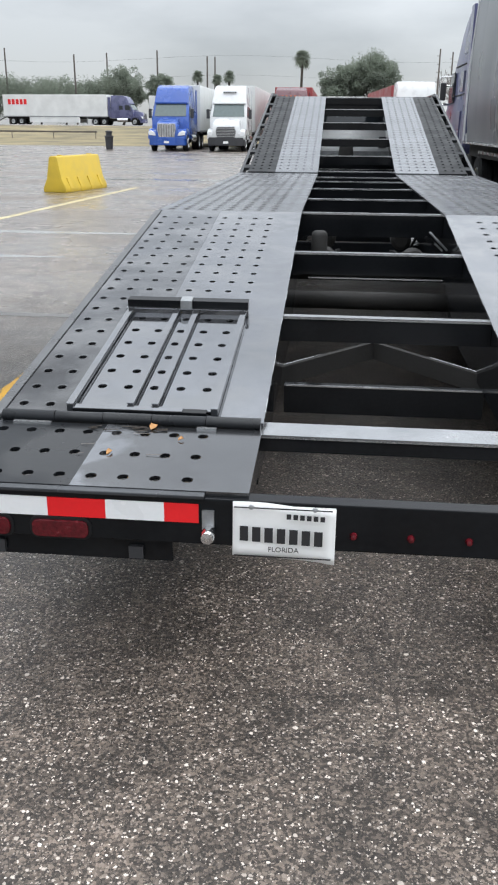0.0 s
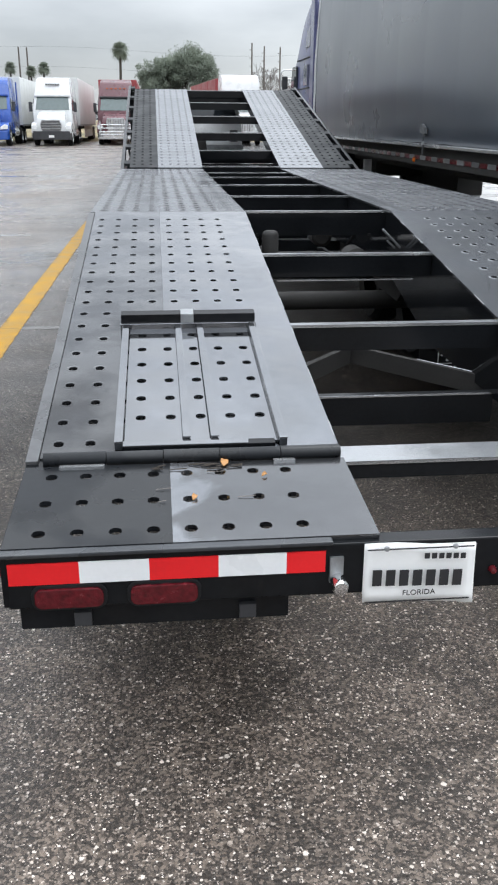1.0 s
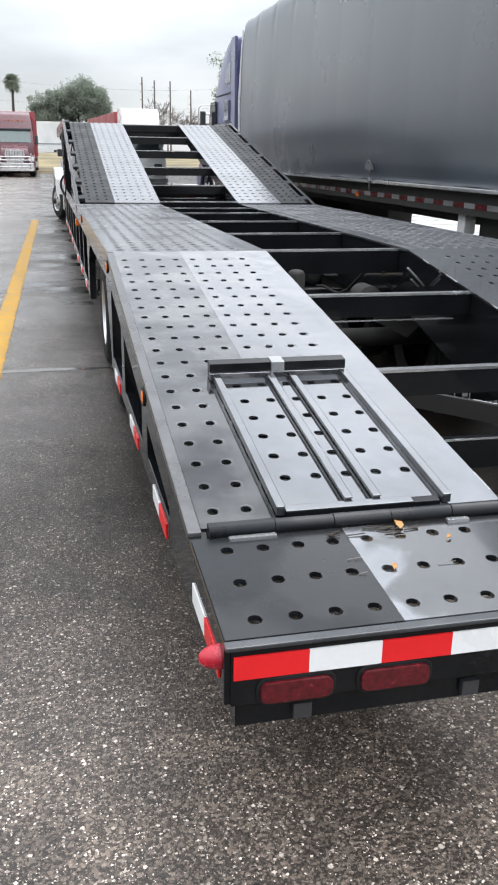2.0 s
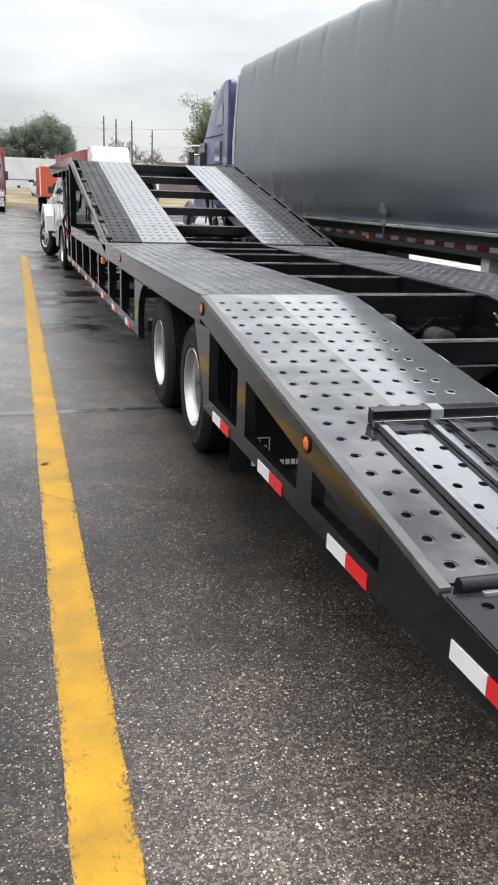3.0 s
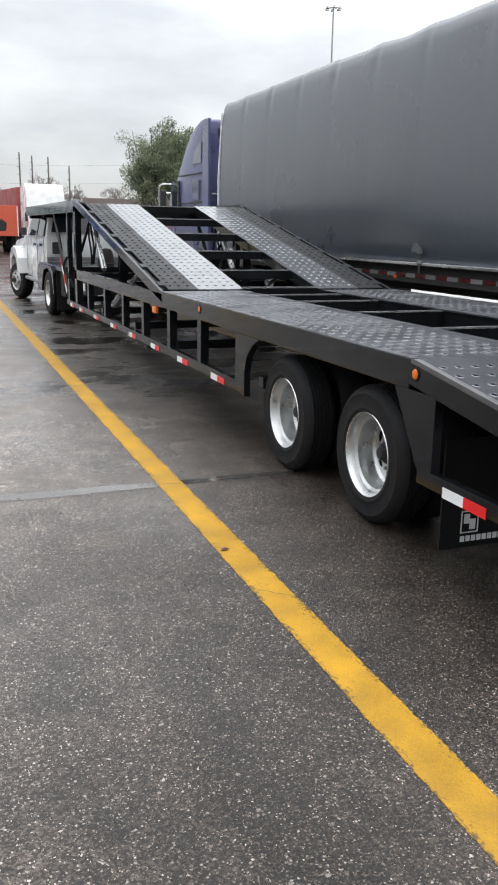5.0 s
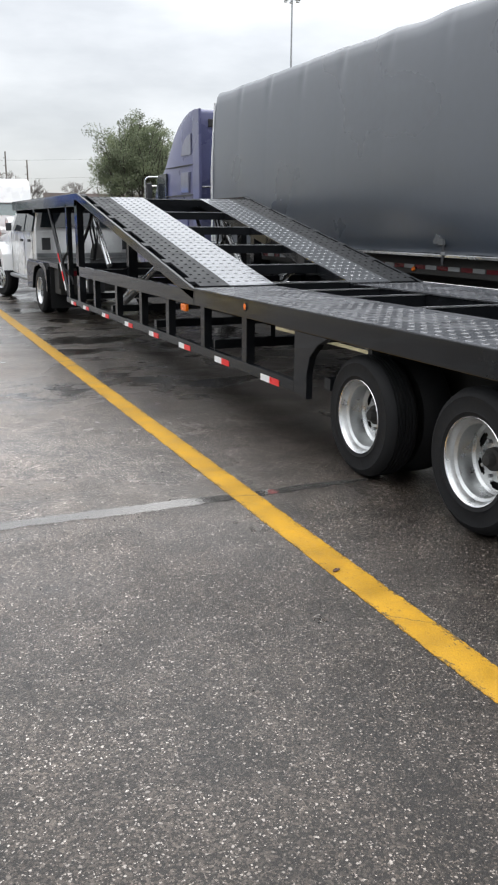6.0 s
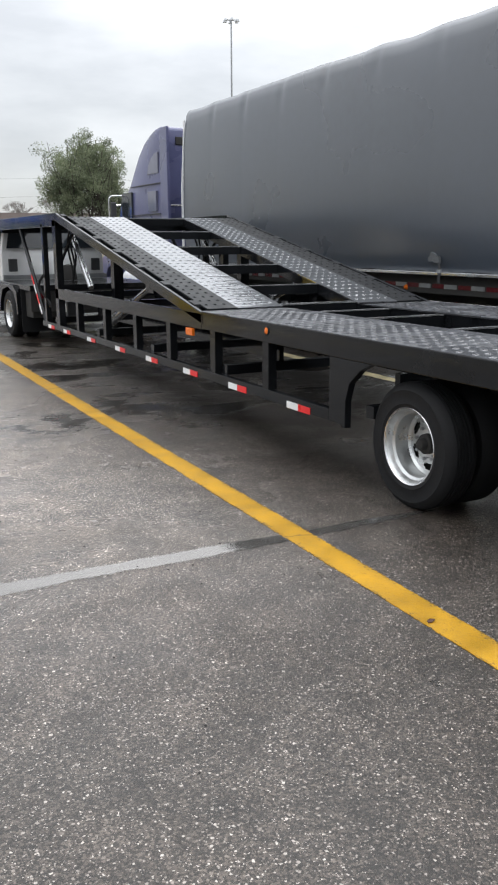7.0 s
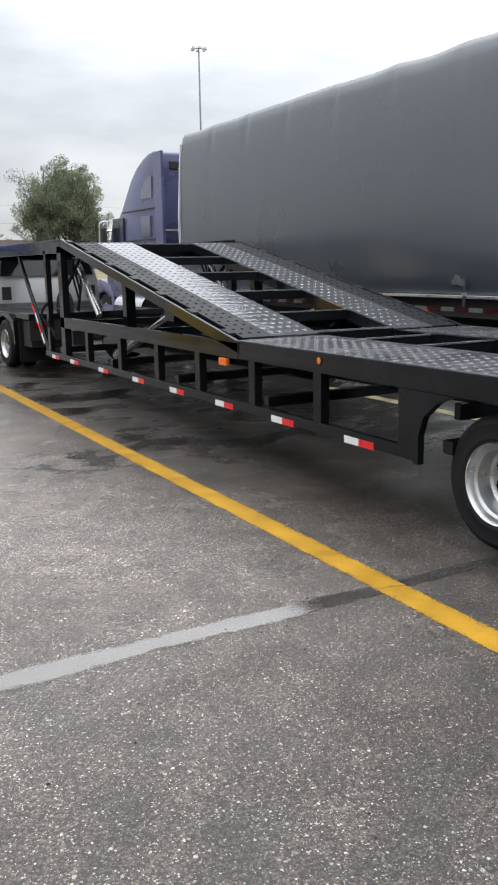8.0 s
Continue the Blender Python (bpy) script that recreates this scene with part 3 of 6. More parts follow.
M_LENS_RED = mat("red_lens", (0.085, 0.004, 0.008), 0.18, var=0.4, scale=60.0, bump=0.5)
M_LENS_BRIGHT = mat("bright_red_lens", (0.42, 0.012, 0.03), 0.25, var=0.25, scale=60.0, bump=0.3)
M_LENS_ORANGE = mat("amber_lens", (0.75, 0.16, 0.01), 0.2, var=0.2, scale=60.0, bump=0.4)
M_RUBBER = mat("tyre_rubber", (0.0115, 0.0118, 0.0128), 0.68, var=0.3, scale=15.0, bump=0.2, spec=0.2)
M_RIM = mat("dull_aluminium_rim", (0.55, 0.56, 0.56), 0.33, metal=0.85, var=0.15, scale=9.0, bump=0.1)
M_CHROME = mat("chrome", (0.7, 0.7, 0.71), 0.14, metal=1.0, var=0.1, bump=0.0)
M_STEEL = mat("grey_steel", (0.32, 0.33, 0.34), 0.4, metal=0.7, var=0.25)
M_PAPER = mat("plate_paper", (0.80, 0.80, 0.79), 0.6, var=0.04, bump=0.05)
M_INK = mat("dark_ink", (0.02, 0.02, 0.022), 0.6, var=0.1, bump=0.0)
M_TARP = mat("black_vinyl_tarp", (0.032, 0.042, 0.058), 0.30, var=0.20, scale=0.5, fine=9.0, bump=0.0, rvar=0.07, spec=0.9, coat=0.5)
M_TARP.node_tree.nodes["Principled BSDF"].inputs["IOR"].default_value = 1.62
M_TARP.node_tree.nodes["Principled BSDF"].inputs["Coat Roughness"].default_value = 0.36
M_WHITE = mat("white_vehicle_paint", (0.62, 0.63, 0.635), 0.28, var=0.06, scale=1.5, bump=0.0, coat=0.4)
M_WHITE_BOX = mat("white_trailer_panel", (0.70, 0.71, 0.70), 0.45, var=0.10, scale=0.7, bump=0.03)
M_BLUE = mat("blue_vehicle_paint", (0.025, 0.085, 0.36), 0.25, var=0.15, scale=1.5, bump=0.0, coat=0.4)
M_NAVY = mat("violet_blue_vehicle_paint", (0.085, 0.090, 0.180), 0.3, var=0.2, scale=1.2, bump=0.0, coat=0.4)
M_RED = mat("maroon_vehicle_paint", (0.105, 0.034, 0.044), 0.3, var=0.15, scale=1.5, bump=0.0, coat=0.3)
M_REDBOX = mat("red_trailer_panel", (0.31, 0.062, 0.066), 0.45, var=0.12, scale=0.8, bump=0.02)
M_ORANGE = mat("orange_panel", (0.56, 0.095, 0.045), 0.5, var=0.1, bump=0.02)
M_GLASS = glass_dark("dark_glass")
M_WINDSHIELD = glass_dark("pale_tinted_windshield", (0.09, 0.12, 0.12))
M_VIOLET_GLASS = glass_dark("violet_tinted_glass", (0.14, 0.145, 0.20))
M_BARRIER = mat("yellow_plastic", (0.56, 0.39, 0.03), 0.5, var=0.12, scale=3.0, bump=0.05)
M_PLASTIC = mat("dark_grey_plastic", (0.035, 0.036, 0.04), 0.55, var=0.2)
M_BARK = mat("bark", (0.055, 0.047, 0.040), 0.9, var=0.35, scale=6.0, bump=0.6)
M_LEAF = mat("green_leaves", (0.112, 0.134, 0.085), 0.7, spec=0.2, var=0.5, scale=0.9, fine=9.0, bump=0.0, tint=(0.20, 0.23, 0.145))
# the haze of distance is put into this pale leaf colour
M_LEAF_FAR = mat("haze_tinted_far_leaves", (0.235, 0.265, 0.215), 1.0, spec=0.0, var=0.22, scale=0.35, fine=4.0, bump=0.0)
for m in (M_LEAF, M_LEAF_FAR):
    nt = m.node_tree
    b = nt.nodes["Principled BSDF"]
    tr = nt.nodes.new("ShaderNodeBsdfTranslucent")
    nt.links.new(b.inputs["Base Color"].links[0].from_socket, tr.inputs["Color"])
    mx = nt.nodes.new("ShaderNodeMixShader")
    mx.inputs[0].default_value = 0.45
    nt.links.new(b.outputs[0], mx.inputs[1])
    nt.links.new(tr.outputs[0], mx.inputs[2])
    nt.links.new(mx.outputs[0], nt.nodes["Material Output"].inputs["Surface"])
M_DRY_LEAF = mat("dry_orange_leaf", (0.42, 0.21, 0.07), 0.6, var=0.3, scale=40.0)
M_BROWN_LEAF = mat("dead_brown_leaf", (0.06, 0.022, 0.012), 0.7, var=0.3, scale=60.0)
M_DARK_TWIG = mat("wet_dark_twigs", (0.035, 0.026, 0.018), 0.5, var=0.4, scale=60.0)
M_TWIG = mat("bare_twigs", (0.20, 0.18, 0.165), 0.9, var=0.2)
M_WOODPOLE = mat("weathered_pole_wood", (0.12, 0.105, 0.095), 0.9, var=0.25)
M_PATCH = mat("frayed_grey_fabric", (0.085, 0.09, 0.095), 0.8, var=0.35, scale=30.0)
M_FAR_WALL = mat("brown_block_wall", (0.20, 0.165, 0.15), 0.85, var=0.2, scale=0.4, fine=6.0, bump=0.1)
M_DIRT = mat("dirty_underbody", (0.022, 0.021, 0.020), 0.8, var=0.4)


# ---- mesh helpers ----
def box(bm, x0, x1, y0, y1, z0, z1):
    v = [bm.verts.new((x, y, z)) for z in (z0, z1) for y in (y0, y1) for x in (x0, x1)]
    for f in ((0, 2, 3, 1), (4, 5, 7, 6), (0, 1, 5, 4), (2, 6, 7, 3), (0, 4, 6, 2), (1, 3, 7, 5)):
        bm.faces.new([v[i] for i in f])
    return v


def prism(bm, pts, a, b, axis="x"):
    """A polygon pts extruded from a to b: axis x takes (y, z), axis y takes (x, z), axis z takes (x, y)."""
    def put(p, s):
        return {"x": (s, p[0], p[1]), "y": (p[0], s, p[1]), "z": (p[0], p[1], s)}[axis]
    va = [bm.verts.new(put(p, a)) for p in pts]
    vb = [bm.verts.new(put(p, b)) for p in pts]
    n = len(pts)
    bm.faces.new(va)
    bm.faces.new(vb[::-1])
    for i in range(n):
        bm.faces.new((va[i], vb[i], vb[(i + 1) % n], va[(i + 1) % n]))


def rod(bm, p0, p1, r0, r1=None, n=12, caps=True):
    p0, p1 = Vector(p0), Vector(p1)
    r1 = r0 if r1 is None else r1
    d = (p1 - p0).normalized()
    u = d.orthogonal().normalized()
    w = d.cross(u)
    ring = [[bm.verts.new(p + r * (math.cos(2 * math.pi * i / n) * u + math.sin(2 * math.pi * i / n) * w)) for i in range(n)] for p, r in ((p0, r0), (p1, r1))]
    for i in range(n):
        bm.faces.new((ring[0][i], ring[0][(i + 1) % n], ring[1][(i + 1) % n], ring[1][i]))
    if caps:
        bm.faces.new(ring[0][::-1])
        bm.faces.new(ring[1])


def lathe(bm, prof, centre, axis="x", n=40, sign=1):
    """A profile of (radius, offset) turned round an axis through centre."""
    c = Vector(centre)
    rings = []
    for r, o in prof:
        ring = []
        for i in range(n):
            a = 2 * math.pi * i / n
            p = {"x": (sign * o, r * math.cos(a), r * math.sin(a)), "z": (r * math.cos(a), r * math.sin(a), o), "y": (r * math.cos(a), sign * o, r * math.sin(a))}[axis]
            ring.append(bm.verts.new(c + Vector(p)))
        rings.append(ring)
    for a, b in zip(rings, rings[1:]):
        for i in range(n):
            bm.faces.new((a[i], a[(i + 1) % n], b[(i + 1) % n], b[i]))


def slope_box(bm, x0, x1, p, q, h):
    """A bar along y from p=(y, ztop) to q, h thick below its top line."""
    prism(bm, [(p[0], p[1]), (q[0], q[1]), (q[0], q[1] - h), (p[0], p[1] - h)], x0, x1)


def part(name, bm, material, parent, label="", smooth=False, bevel=0.0):
    me = bpy.data.meshes.new(name)
    bmesh.ops.recalc_face_normals(bm, faces=bm.faces)
    if bevel:
        es = [e for e in bm.edges if len(e.link_faces) == 2 and e.calc_face_angle(0) > 0.6]
        bmesh.ops.bevel(bm, geom=es, offset=bevel, segments=2, profile=0.6, affect="EDGES", clamp_overlap=True)
    bm.to_mesh(me)
    bm.free()
    if smooth:
        for p in me.polygons:
            p.use_smooth = True
        me.set_sharp_from_angle(angle=radians(smooth if smooth is not True else 35))
    me.materials.append(material)
    ob = new(name, me)
    if parent is not None:
        ob.parent = parent
    if label:
        ob["label"] = label
    return ob


def thing(name, label, category, m=None, group="", kind=""):
    ob = new(name)
    ob.empty_display_size = 0.2
    if m is not None:
        ob.matrix_basis = m
    return tagged(ob, label, category, group, kind)


def BM():
    return bmesh.new()


# ---- ground ----
def ground_height(x, y):
    """Flat lot, then a grass bank that climbs to a raised road beyond."""
    k = min(1.0, max(0.0, (y - 70.0) / 45.0))
    return 1.55 * k * k * (3 - 2 * k)


def build_ground():
    bm = BM()
    ys = [-600, -60, 0, 30, 65.5, 70, 80, 90, 100, 108, 115, 150, 300, 900, 2600]
    xs = [-2600, -600, -120, -60, -20, 0, 20, 60, 120, 600, 2600]
    grid = [[bm.verts.new((x, y, ground_height(x, y))) for x in xs] for y in ys]
    for j in range(len(ys) - 1):
        for i in range(len(xs) - 1):
            bm.faces.new((grid[j][i], grid[j][i + 1], grid[j + 1][i + 1], grid[j + 1][i]))
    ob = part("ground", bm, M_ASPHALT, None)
    ob.data.materials.append(M_GRASS)
    for p in ob.data.polygons:
        if 65.5 < p.center.y < 110 or p.center.y > 300:
            p.material_index = 1
    tagged(ob, "wet speckled asphalt parking lot with a dry grass bank beyond", "ground", kind="structure")


build_ground()


def ragged_strip(name, x, y0, y1, w, drift, seed, z=0.003, m=M_YELLOW):
    """A long painted line with a slightly wandering edge."""
    rnd = random.Random(seed)
    bm = BM()
    n = int((y1 - y0) / 0.014)
    rows = []
    for i in range(n + 1):
        y = y0 + (y1 - y0) * i / n
        c = x + drift * y
        a, b = (rnd.uniform(-0.0025, 0.0025) + 0.004 * noise.noise((y * 5, 7.0 * k, seed)) - (2 * k - 1) * (rnd.uniform(0.0, 0.006) if rnd.random() < 0.06 else 0) for k in (0, 1))
        rows.append([bm.verts.new((c - w / 2 + a, y, z)), bm.verts.new((c + w / 2 + b, y, z)), bm.verts.new((c + w / 2 + b, y, -0.01)), bm.verts.new((c - w / 2 + a, y, -0.01))])
    for p, q in zip(rows, rows[1:]):
        bm.faces.new((p[0], p[1], q[1], q[0]))
        bm.faces.new((p[1], p[2], q[2], q[1]))
        bm.faces.new((p[3], p[0], q[0], q[3]))
    ob = part(name, bm, m, None)
    return tagged(ob, "worn yellow painted parking line on wet asphalt", "road marking", "parking lines", "structure")


ragged_strip("parking_line", -2.115, -6.0, 19.4, 0.165, 0.0125, 1)
ragged_strip("parking_line", -6.62, 8.0, 20.0, 0.15, 0.066, 2, m=M_FAR_LINE)
ragged_strip("parking_line", 1.62, -6.0, 19.4, 0.165, 0.0125, 3, m=M_PALE_LINE)


def puddle(x0, x1, y, w, slant, seed, m=M_PALE_WATER, ends=5.0, fade=0.2):
    """A shallow band of water in a sunken joint, thinning out towards an uneven shore."""
    bm = BM()
    n = max(16, int((x1 - x0) / 0.02))
    cross = ((-1.0, 0.0), (-0.6, 0.75), (0.0, 1.0), (0.6, 0.75), (1.0, 0.0))
    grid, deep = [], []
    for i in range(n + 1):
        x = x0 + (x1 - x0) * i / n
        a = noise.noise((x * 1.7, seed, 0)) * 0.55 + noise.noise((x * 7, seed, 4)) * 0.30
        b = noise.noise((x * 1.7, seed, 20)) * 0.55 + noise.noise((x * 7, seed, 24)) * 0.30
        taper = min(1.0, ends * i / n, ends * (n - i) / n) ** 0.5
        up, dn = (max(0.05, 0.62 + 0.6 * k) * w * taper + 0.001 for k in (a, b))
        c = y + slant * (x - x0)
        grid.append([bm.verts.new((x, c + o * (up if o > 0 else dn), 0.0022)) for o, _ in cross])
        deep += [d * min(1.0, fade * min(i, n - i)) for _, d in cross]
    for p, q in zip(grid, grid[1:]):
        for k in range(4):
            bm.faces.new((p[k], q[k], q[k + 1], p[k + 1]))
    ob = part("puddle", bm, m, None)
    ob.data.attributes.new("depth", "FLOAT", "POINT").data.foreach_set("value", deep)
    if ob.data.polygons[0].normal.z < 0:
        ob.data.flip_normals()
    return tagged(ob, "thin strip of rain water lying on asphalt", "puddle", "puddles", "structure")


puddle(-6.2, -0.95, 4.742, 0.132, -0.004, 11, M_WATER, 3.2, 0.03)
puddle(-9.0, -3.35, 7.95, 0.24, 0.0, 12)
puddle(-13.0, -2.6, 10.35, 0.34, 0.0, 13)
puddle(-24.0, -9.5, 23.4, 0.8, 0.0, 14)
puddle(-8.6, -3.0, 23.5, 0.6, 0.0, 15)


def bright_lot_slabs():
    """Pale slabs past the tarped trailer, joints left open between them."""
    a = tagged(new("pavement"), "pale slabs laid for the bright wet lot beyond the tarped trailer", "pavement", kind="structure")
    for i in range(4):
        for j in range(9):
            bm = BM()
            x, y = 4.75 + 4.5 * i, 5.0 + 4.5 * j
            box(bm, x, x + 4.47, y, y + 4.47, -0.06, 0.006)
            part("slab", bm, M_BRIGHT_LOT, a)


bright_lot_slabs()


# ---- the car-hauler trailer ----
HW, HWF, GAP, SPLIT = 1.295, 1.292, 0.42, 0.905
DECK = 1.01
trailer = thing("car_hauler_trailer", "black steel car hauler trailer with perforated tracks and raised ramp", "trailer")
PX, PY = 0.0888, 0.1292
COLS = [1.215 - PX * k for k in range(8)]


def perforated(bm, xl, xr, cols, y0, y1, zf, rows, r=0.0165, PY=PY, lip=0.0, th=0.012):
    """A plate from xl to xr and y0 to y1 with a real round hole at each col and row."""
    def P(x, y, d=0.0):
        return bm.verts.new((x, y, zf(y) + d))

    def quad(a, b, c, d):
        bm.faces.new((P(a, c), P(b, c), P(b, d), P(a, d)))

    cols = sorted(cols)
    xb = [c - PX / 2 for c in cols] + [cols[-1] + PX / 2]
    yb = [y0 + 0.01] + [(p + q) / 2 for p, q in zip(rows, rows[1:])] + [rows[-1] + min(PY / 2, y1 - rows[-1] - 0.005)]
    if rows[0] - PY / 2 > y0:
        yb[0] = rows[0] - PY / 2
    quad(xl, xb[0], y0, y1)
    quad(xb[-1], xr, y0, y1)
    quad(xb[0], xb[-1], y0, yb[0])
    quad(xb[0], xb[-1], yb[-1], y1)
    for j, cy in enumerate(rows):
        for i, cx in enumerate(cols):
            a, b, c, d = xb[i], xb[i + 1], yb[j], yb[j + 1]
            out = []
            for k in range(4):
                p, q = ((a, c), (b, c), (b, d), (a, d))[k], ((b, c), (b, d), (a, d), (a, c))[k]
                out += [(p[0] + (q[0] - p[0]) * t / 3, p[1] + (q[1] - p[1]) * t / 3) for t in range(3)]
            ang = [math.atan2(o[1] - cy, o[0] - cx) for o in out]
            R = [[P(*o) for o in out]]
            rings = [(r, 0.0), (r, -th)] if not lip else [(r + 0.009, 0.0), (r + 0.002, lip), (r - 0.001, lip * 0.6), (r - 0.001, -th)]
            for rad, dz in rings:
                R.append([P(cx + rad * math.cos(t), cy + rad * math.sin(t), dz) for t in ang])
            for u, w in zip(R, R[1:]):
                for k in range(12):
                    bm.faces.new((u[k], u[(k + 1) % 12], w[(k + 1) % 12], w[k]))
    for x in (xl, xr):
        bm.faces.new((P(x, y0), P(x, y1), P(x, y1, -th), P(x, y0, -th)))
    for y in (y0, y1):
        bm.faces.new((P(xl, y), P(xr, y), P(xr, y, -th), P(xl, y, -th)))
    bmesh.ops.remove_doubles(bm, verts=bm.verts, dist=1e-5)


def line_z(p, q):
    return lambda y: p[1] + (q[1] - p[1]) * (y - p[0]) / (q[0] - p[0])


FLAP = ((0.012, 0.585), (0.425, 0.612))
SLOPE = ((0.475, 0.618), (3.17, 1.01))
LEVEL = ((3.17, 1.01), (7.68, 1.01))
RAMP = ((7.74, 1.022), (12.05, 1.932))
NECK = ((12.05, 1.932), (18.05, 1.94))
z_flap, z_slope, z_level, z_ramp, z_neck = (line_z(*s) for s in (FLAP, SLOPE, LEVEL, RAMP, NECK))


def rows_between(a, b, start):
    out, y = [], start
    while y < b - 0.05:
        if y > a + 0.05:
            out.append(y)
        y += PY
    return out


def deck_z(y):
    for s, f in ((FLAP, z_flap), (SLOPE, z_slope), (LEVEL, z_level), (RAMP, z_ramp)):
        if y <= s[1][0]:
            return f(y)
    return z_neck(y)


def mirror_x(xs, s):
    return sorted(s * x for x in xs)


def plates(side):
    """The perforated tracks of one side: dull outer and smooth inner plates, section by section."""
    s = -1 if side == "left" else 1
    for seg, zf, nm, lip in ((FLAP, z_flap, "rear_flap_plate", 0.0), (SLOPE, z_slope, "slope_plate", 0.0010), (LEVEL, z_level, "level_plate", 0.0026)):
        rows = [0.072, 0.217, 0.362] if seg is FLAP else rows_between(seg[0][0], seg[1][0], 0.549)
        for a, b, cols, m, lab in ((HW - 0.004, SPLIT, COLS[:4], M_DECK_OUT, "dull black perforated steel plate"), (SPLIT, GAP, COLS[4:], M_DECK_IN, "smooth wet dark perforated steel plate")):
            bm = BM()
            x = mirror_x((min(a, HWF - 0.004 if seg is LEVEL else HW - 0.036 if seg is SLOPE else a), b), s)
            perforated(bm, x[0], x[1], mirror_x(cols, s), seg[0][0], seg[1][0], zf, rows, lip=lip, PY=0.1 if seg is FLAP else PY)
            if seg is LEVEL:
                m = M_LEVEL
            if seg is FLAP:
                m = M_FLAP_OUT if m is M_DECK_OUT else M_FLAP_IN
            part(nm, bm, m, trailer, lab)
    # raised edge strip that borders the slope
    bm = BM()
    x0, x1 = mirror_x((HW + 0.001, HW - 0.034), s)
    p, q = (0.452, z_slope(0.452)), (3.165, z_slope(3.165))
    prism(bm, [(p[0], p[1] - 0.02), (p[0], p[1] + 0.005), (q[0] - 0.03, q[1] + 0.002), (q[0] - 0.008, q[1] - 0.002), (q[0], q[1] - 0.02)], x0, x1)
    part("edge_strip", bm, M_EDGE_STRIP, trailer, "worn grey edge strip", bevel=0.003)
    # ramp: bright inner strip, dull outer strip
    rows = rows_between(RAMP[0][0], RAMP[1][0], 0.112)
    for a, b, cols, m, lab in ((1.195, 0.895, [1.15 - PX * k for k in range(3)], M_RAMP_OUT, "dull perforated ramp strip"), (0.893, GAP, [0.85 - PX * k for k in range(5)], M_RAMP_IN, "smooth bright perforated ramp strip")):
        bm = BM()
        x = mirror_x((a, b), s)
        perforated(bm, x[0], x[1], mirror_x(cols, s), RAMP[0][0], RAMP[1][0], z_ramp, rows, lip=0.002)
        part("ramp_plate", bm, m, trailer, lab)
    bm = BM()
    x = mirror_x((HWF - 0.005, GAP), s)
    rows = rows_between(NECK[0][0], NECK[1][0], 0.112)
    perforated(bm, x[0], x[1], mirror_x(COLS, s), NECK[0][0] + 0.02, NECK[1][0], z_neck, rows[:46])
    part("upper_deck_plate", bm, M_DULL, trailer)


plates("left")
plates("right")


def side_frame(s):
    """One side: rear panel with openings, wheel arch, posts and rails."""
    X, XI, XF, XFI = s * HW, s * (HW - 0.05), s * HWF, s * (HWF - 0.05)
    bm = BM()
    prism(bm, [(0.0, 0.44), (0.0, 0.580), (0.43, 0.606), (0.80, z_slope(0.80) - 0.005), (0.80, 0.42)], X, XI)
    prism(bm, [(0.80, z_slope(0.80) - 0.005), (3.17, 1.005), (3.17, 0.885), (0.80, z_slope(0.80) - 0.127)], X, XI)
    prism(bm, [(2.93, 0.49), (3.06, 0.49), (3.30, 0.86), (2.93, 0.86)], X, XI)
    for a, b in ((1.36, 1.52), (2.23, 2.37)):
        prism(bm, [(a, 0.49), (b, 0.49), (b, z_slope(b) - 0.12), (a, z_slope(a) - 0.12)], X, XI)
    part("rear_side_panel", bm, M_BLACK, trailer, "black steel side panel with cut-out openings", bevel=0.003)
    bm = BM()
    box(bm, min(X, XI), max(X, XI), 0.80, 3.05, 0.42, 0.497)
    part("rear_bottom_rail", bm, M_BLACK, trailer, bevel=0.004)
    bm = BM()
    box(bm, min(XF, XFI), max(XF, XFI), 3.172, 7.66, 0.858, 1.006)
    part("deck_side_rail", bm, M_BLACK, trailer, bevel=0.005)
    bm = BM()
    box(bm, min(XF, XFI), max(XF, XFI), 7.662, 12.50, 0.852, 0.992)
    part("front_side_rail", bm, M_BLACK, trailer, bevel=0.005)
    bm = BM()
    prism(bm, [(5.12, 0.856), (5.25, 0.80), (5.365, 0.70), (5.405, 0.58), (5.405, 0.40), (5.44, 0.40), (5.46, 0.42), (5.60, 0.42), (5.60, 0.856)], XF, XFI)
    part("wheel_arch_leg", bm, M_BLACK, trailer, bevel=0.003)
    bm = BM()
    box(bm, min(XF, XFI), max(XF, XFI), 5.60, 13.28, 0.42, 0.50)
    part("front_bottom_rail", bm, M_BLACK, trailer, bevel=0.004)
    for y in (6.505, 7.45, 8.45, 9.385, 10.41, 11.51):
        bm = BM()
        xo = s * (HWF - 0.006)
        box(bm, *sorted((xo, s * (HWF - 0.08))), y - 0.05, y + 0.05, 0.495, 0.86)
        part("side_post", bm, M_BLACK, trailer, bevel=0.004)
    bm = BM()
    box(bm, *sorted((XF, s * (HWF - 0.09))), 12.34, 12.50, 0.49, 1.90)
    part("tall_post", bm, M_BLACK, trailer, bevel=0.006)
    bm = BM()
    box(bm, *sorted((XF, s * (HWF - 0.07))), 13.02, 13.12, 0.49, 1.86)
    part("tall_post", bm, M_BLACK, trailer, bevel=0.006)
    bm = BM()
    rod(bm, (s * 1.25, 13.22, 0.45), (s * 1.25, 14.52, 1.80), 0.030, n=8)
    brace = part("front_brace", bm, M_BLACK, trailer)
    p, q = Vector((s * 1.25, 13.22, 0.45)), Vector((s * 1.25, 14.52, 1.80))
    for k in range(4):
        bm = BM()
        a, c = p.lerp(q, 0.10 + 0.10 * k), p.lerp(q, 0.195 + 0.10 * k)
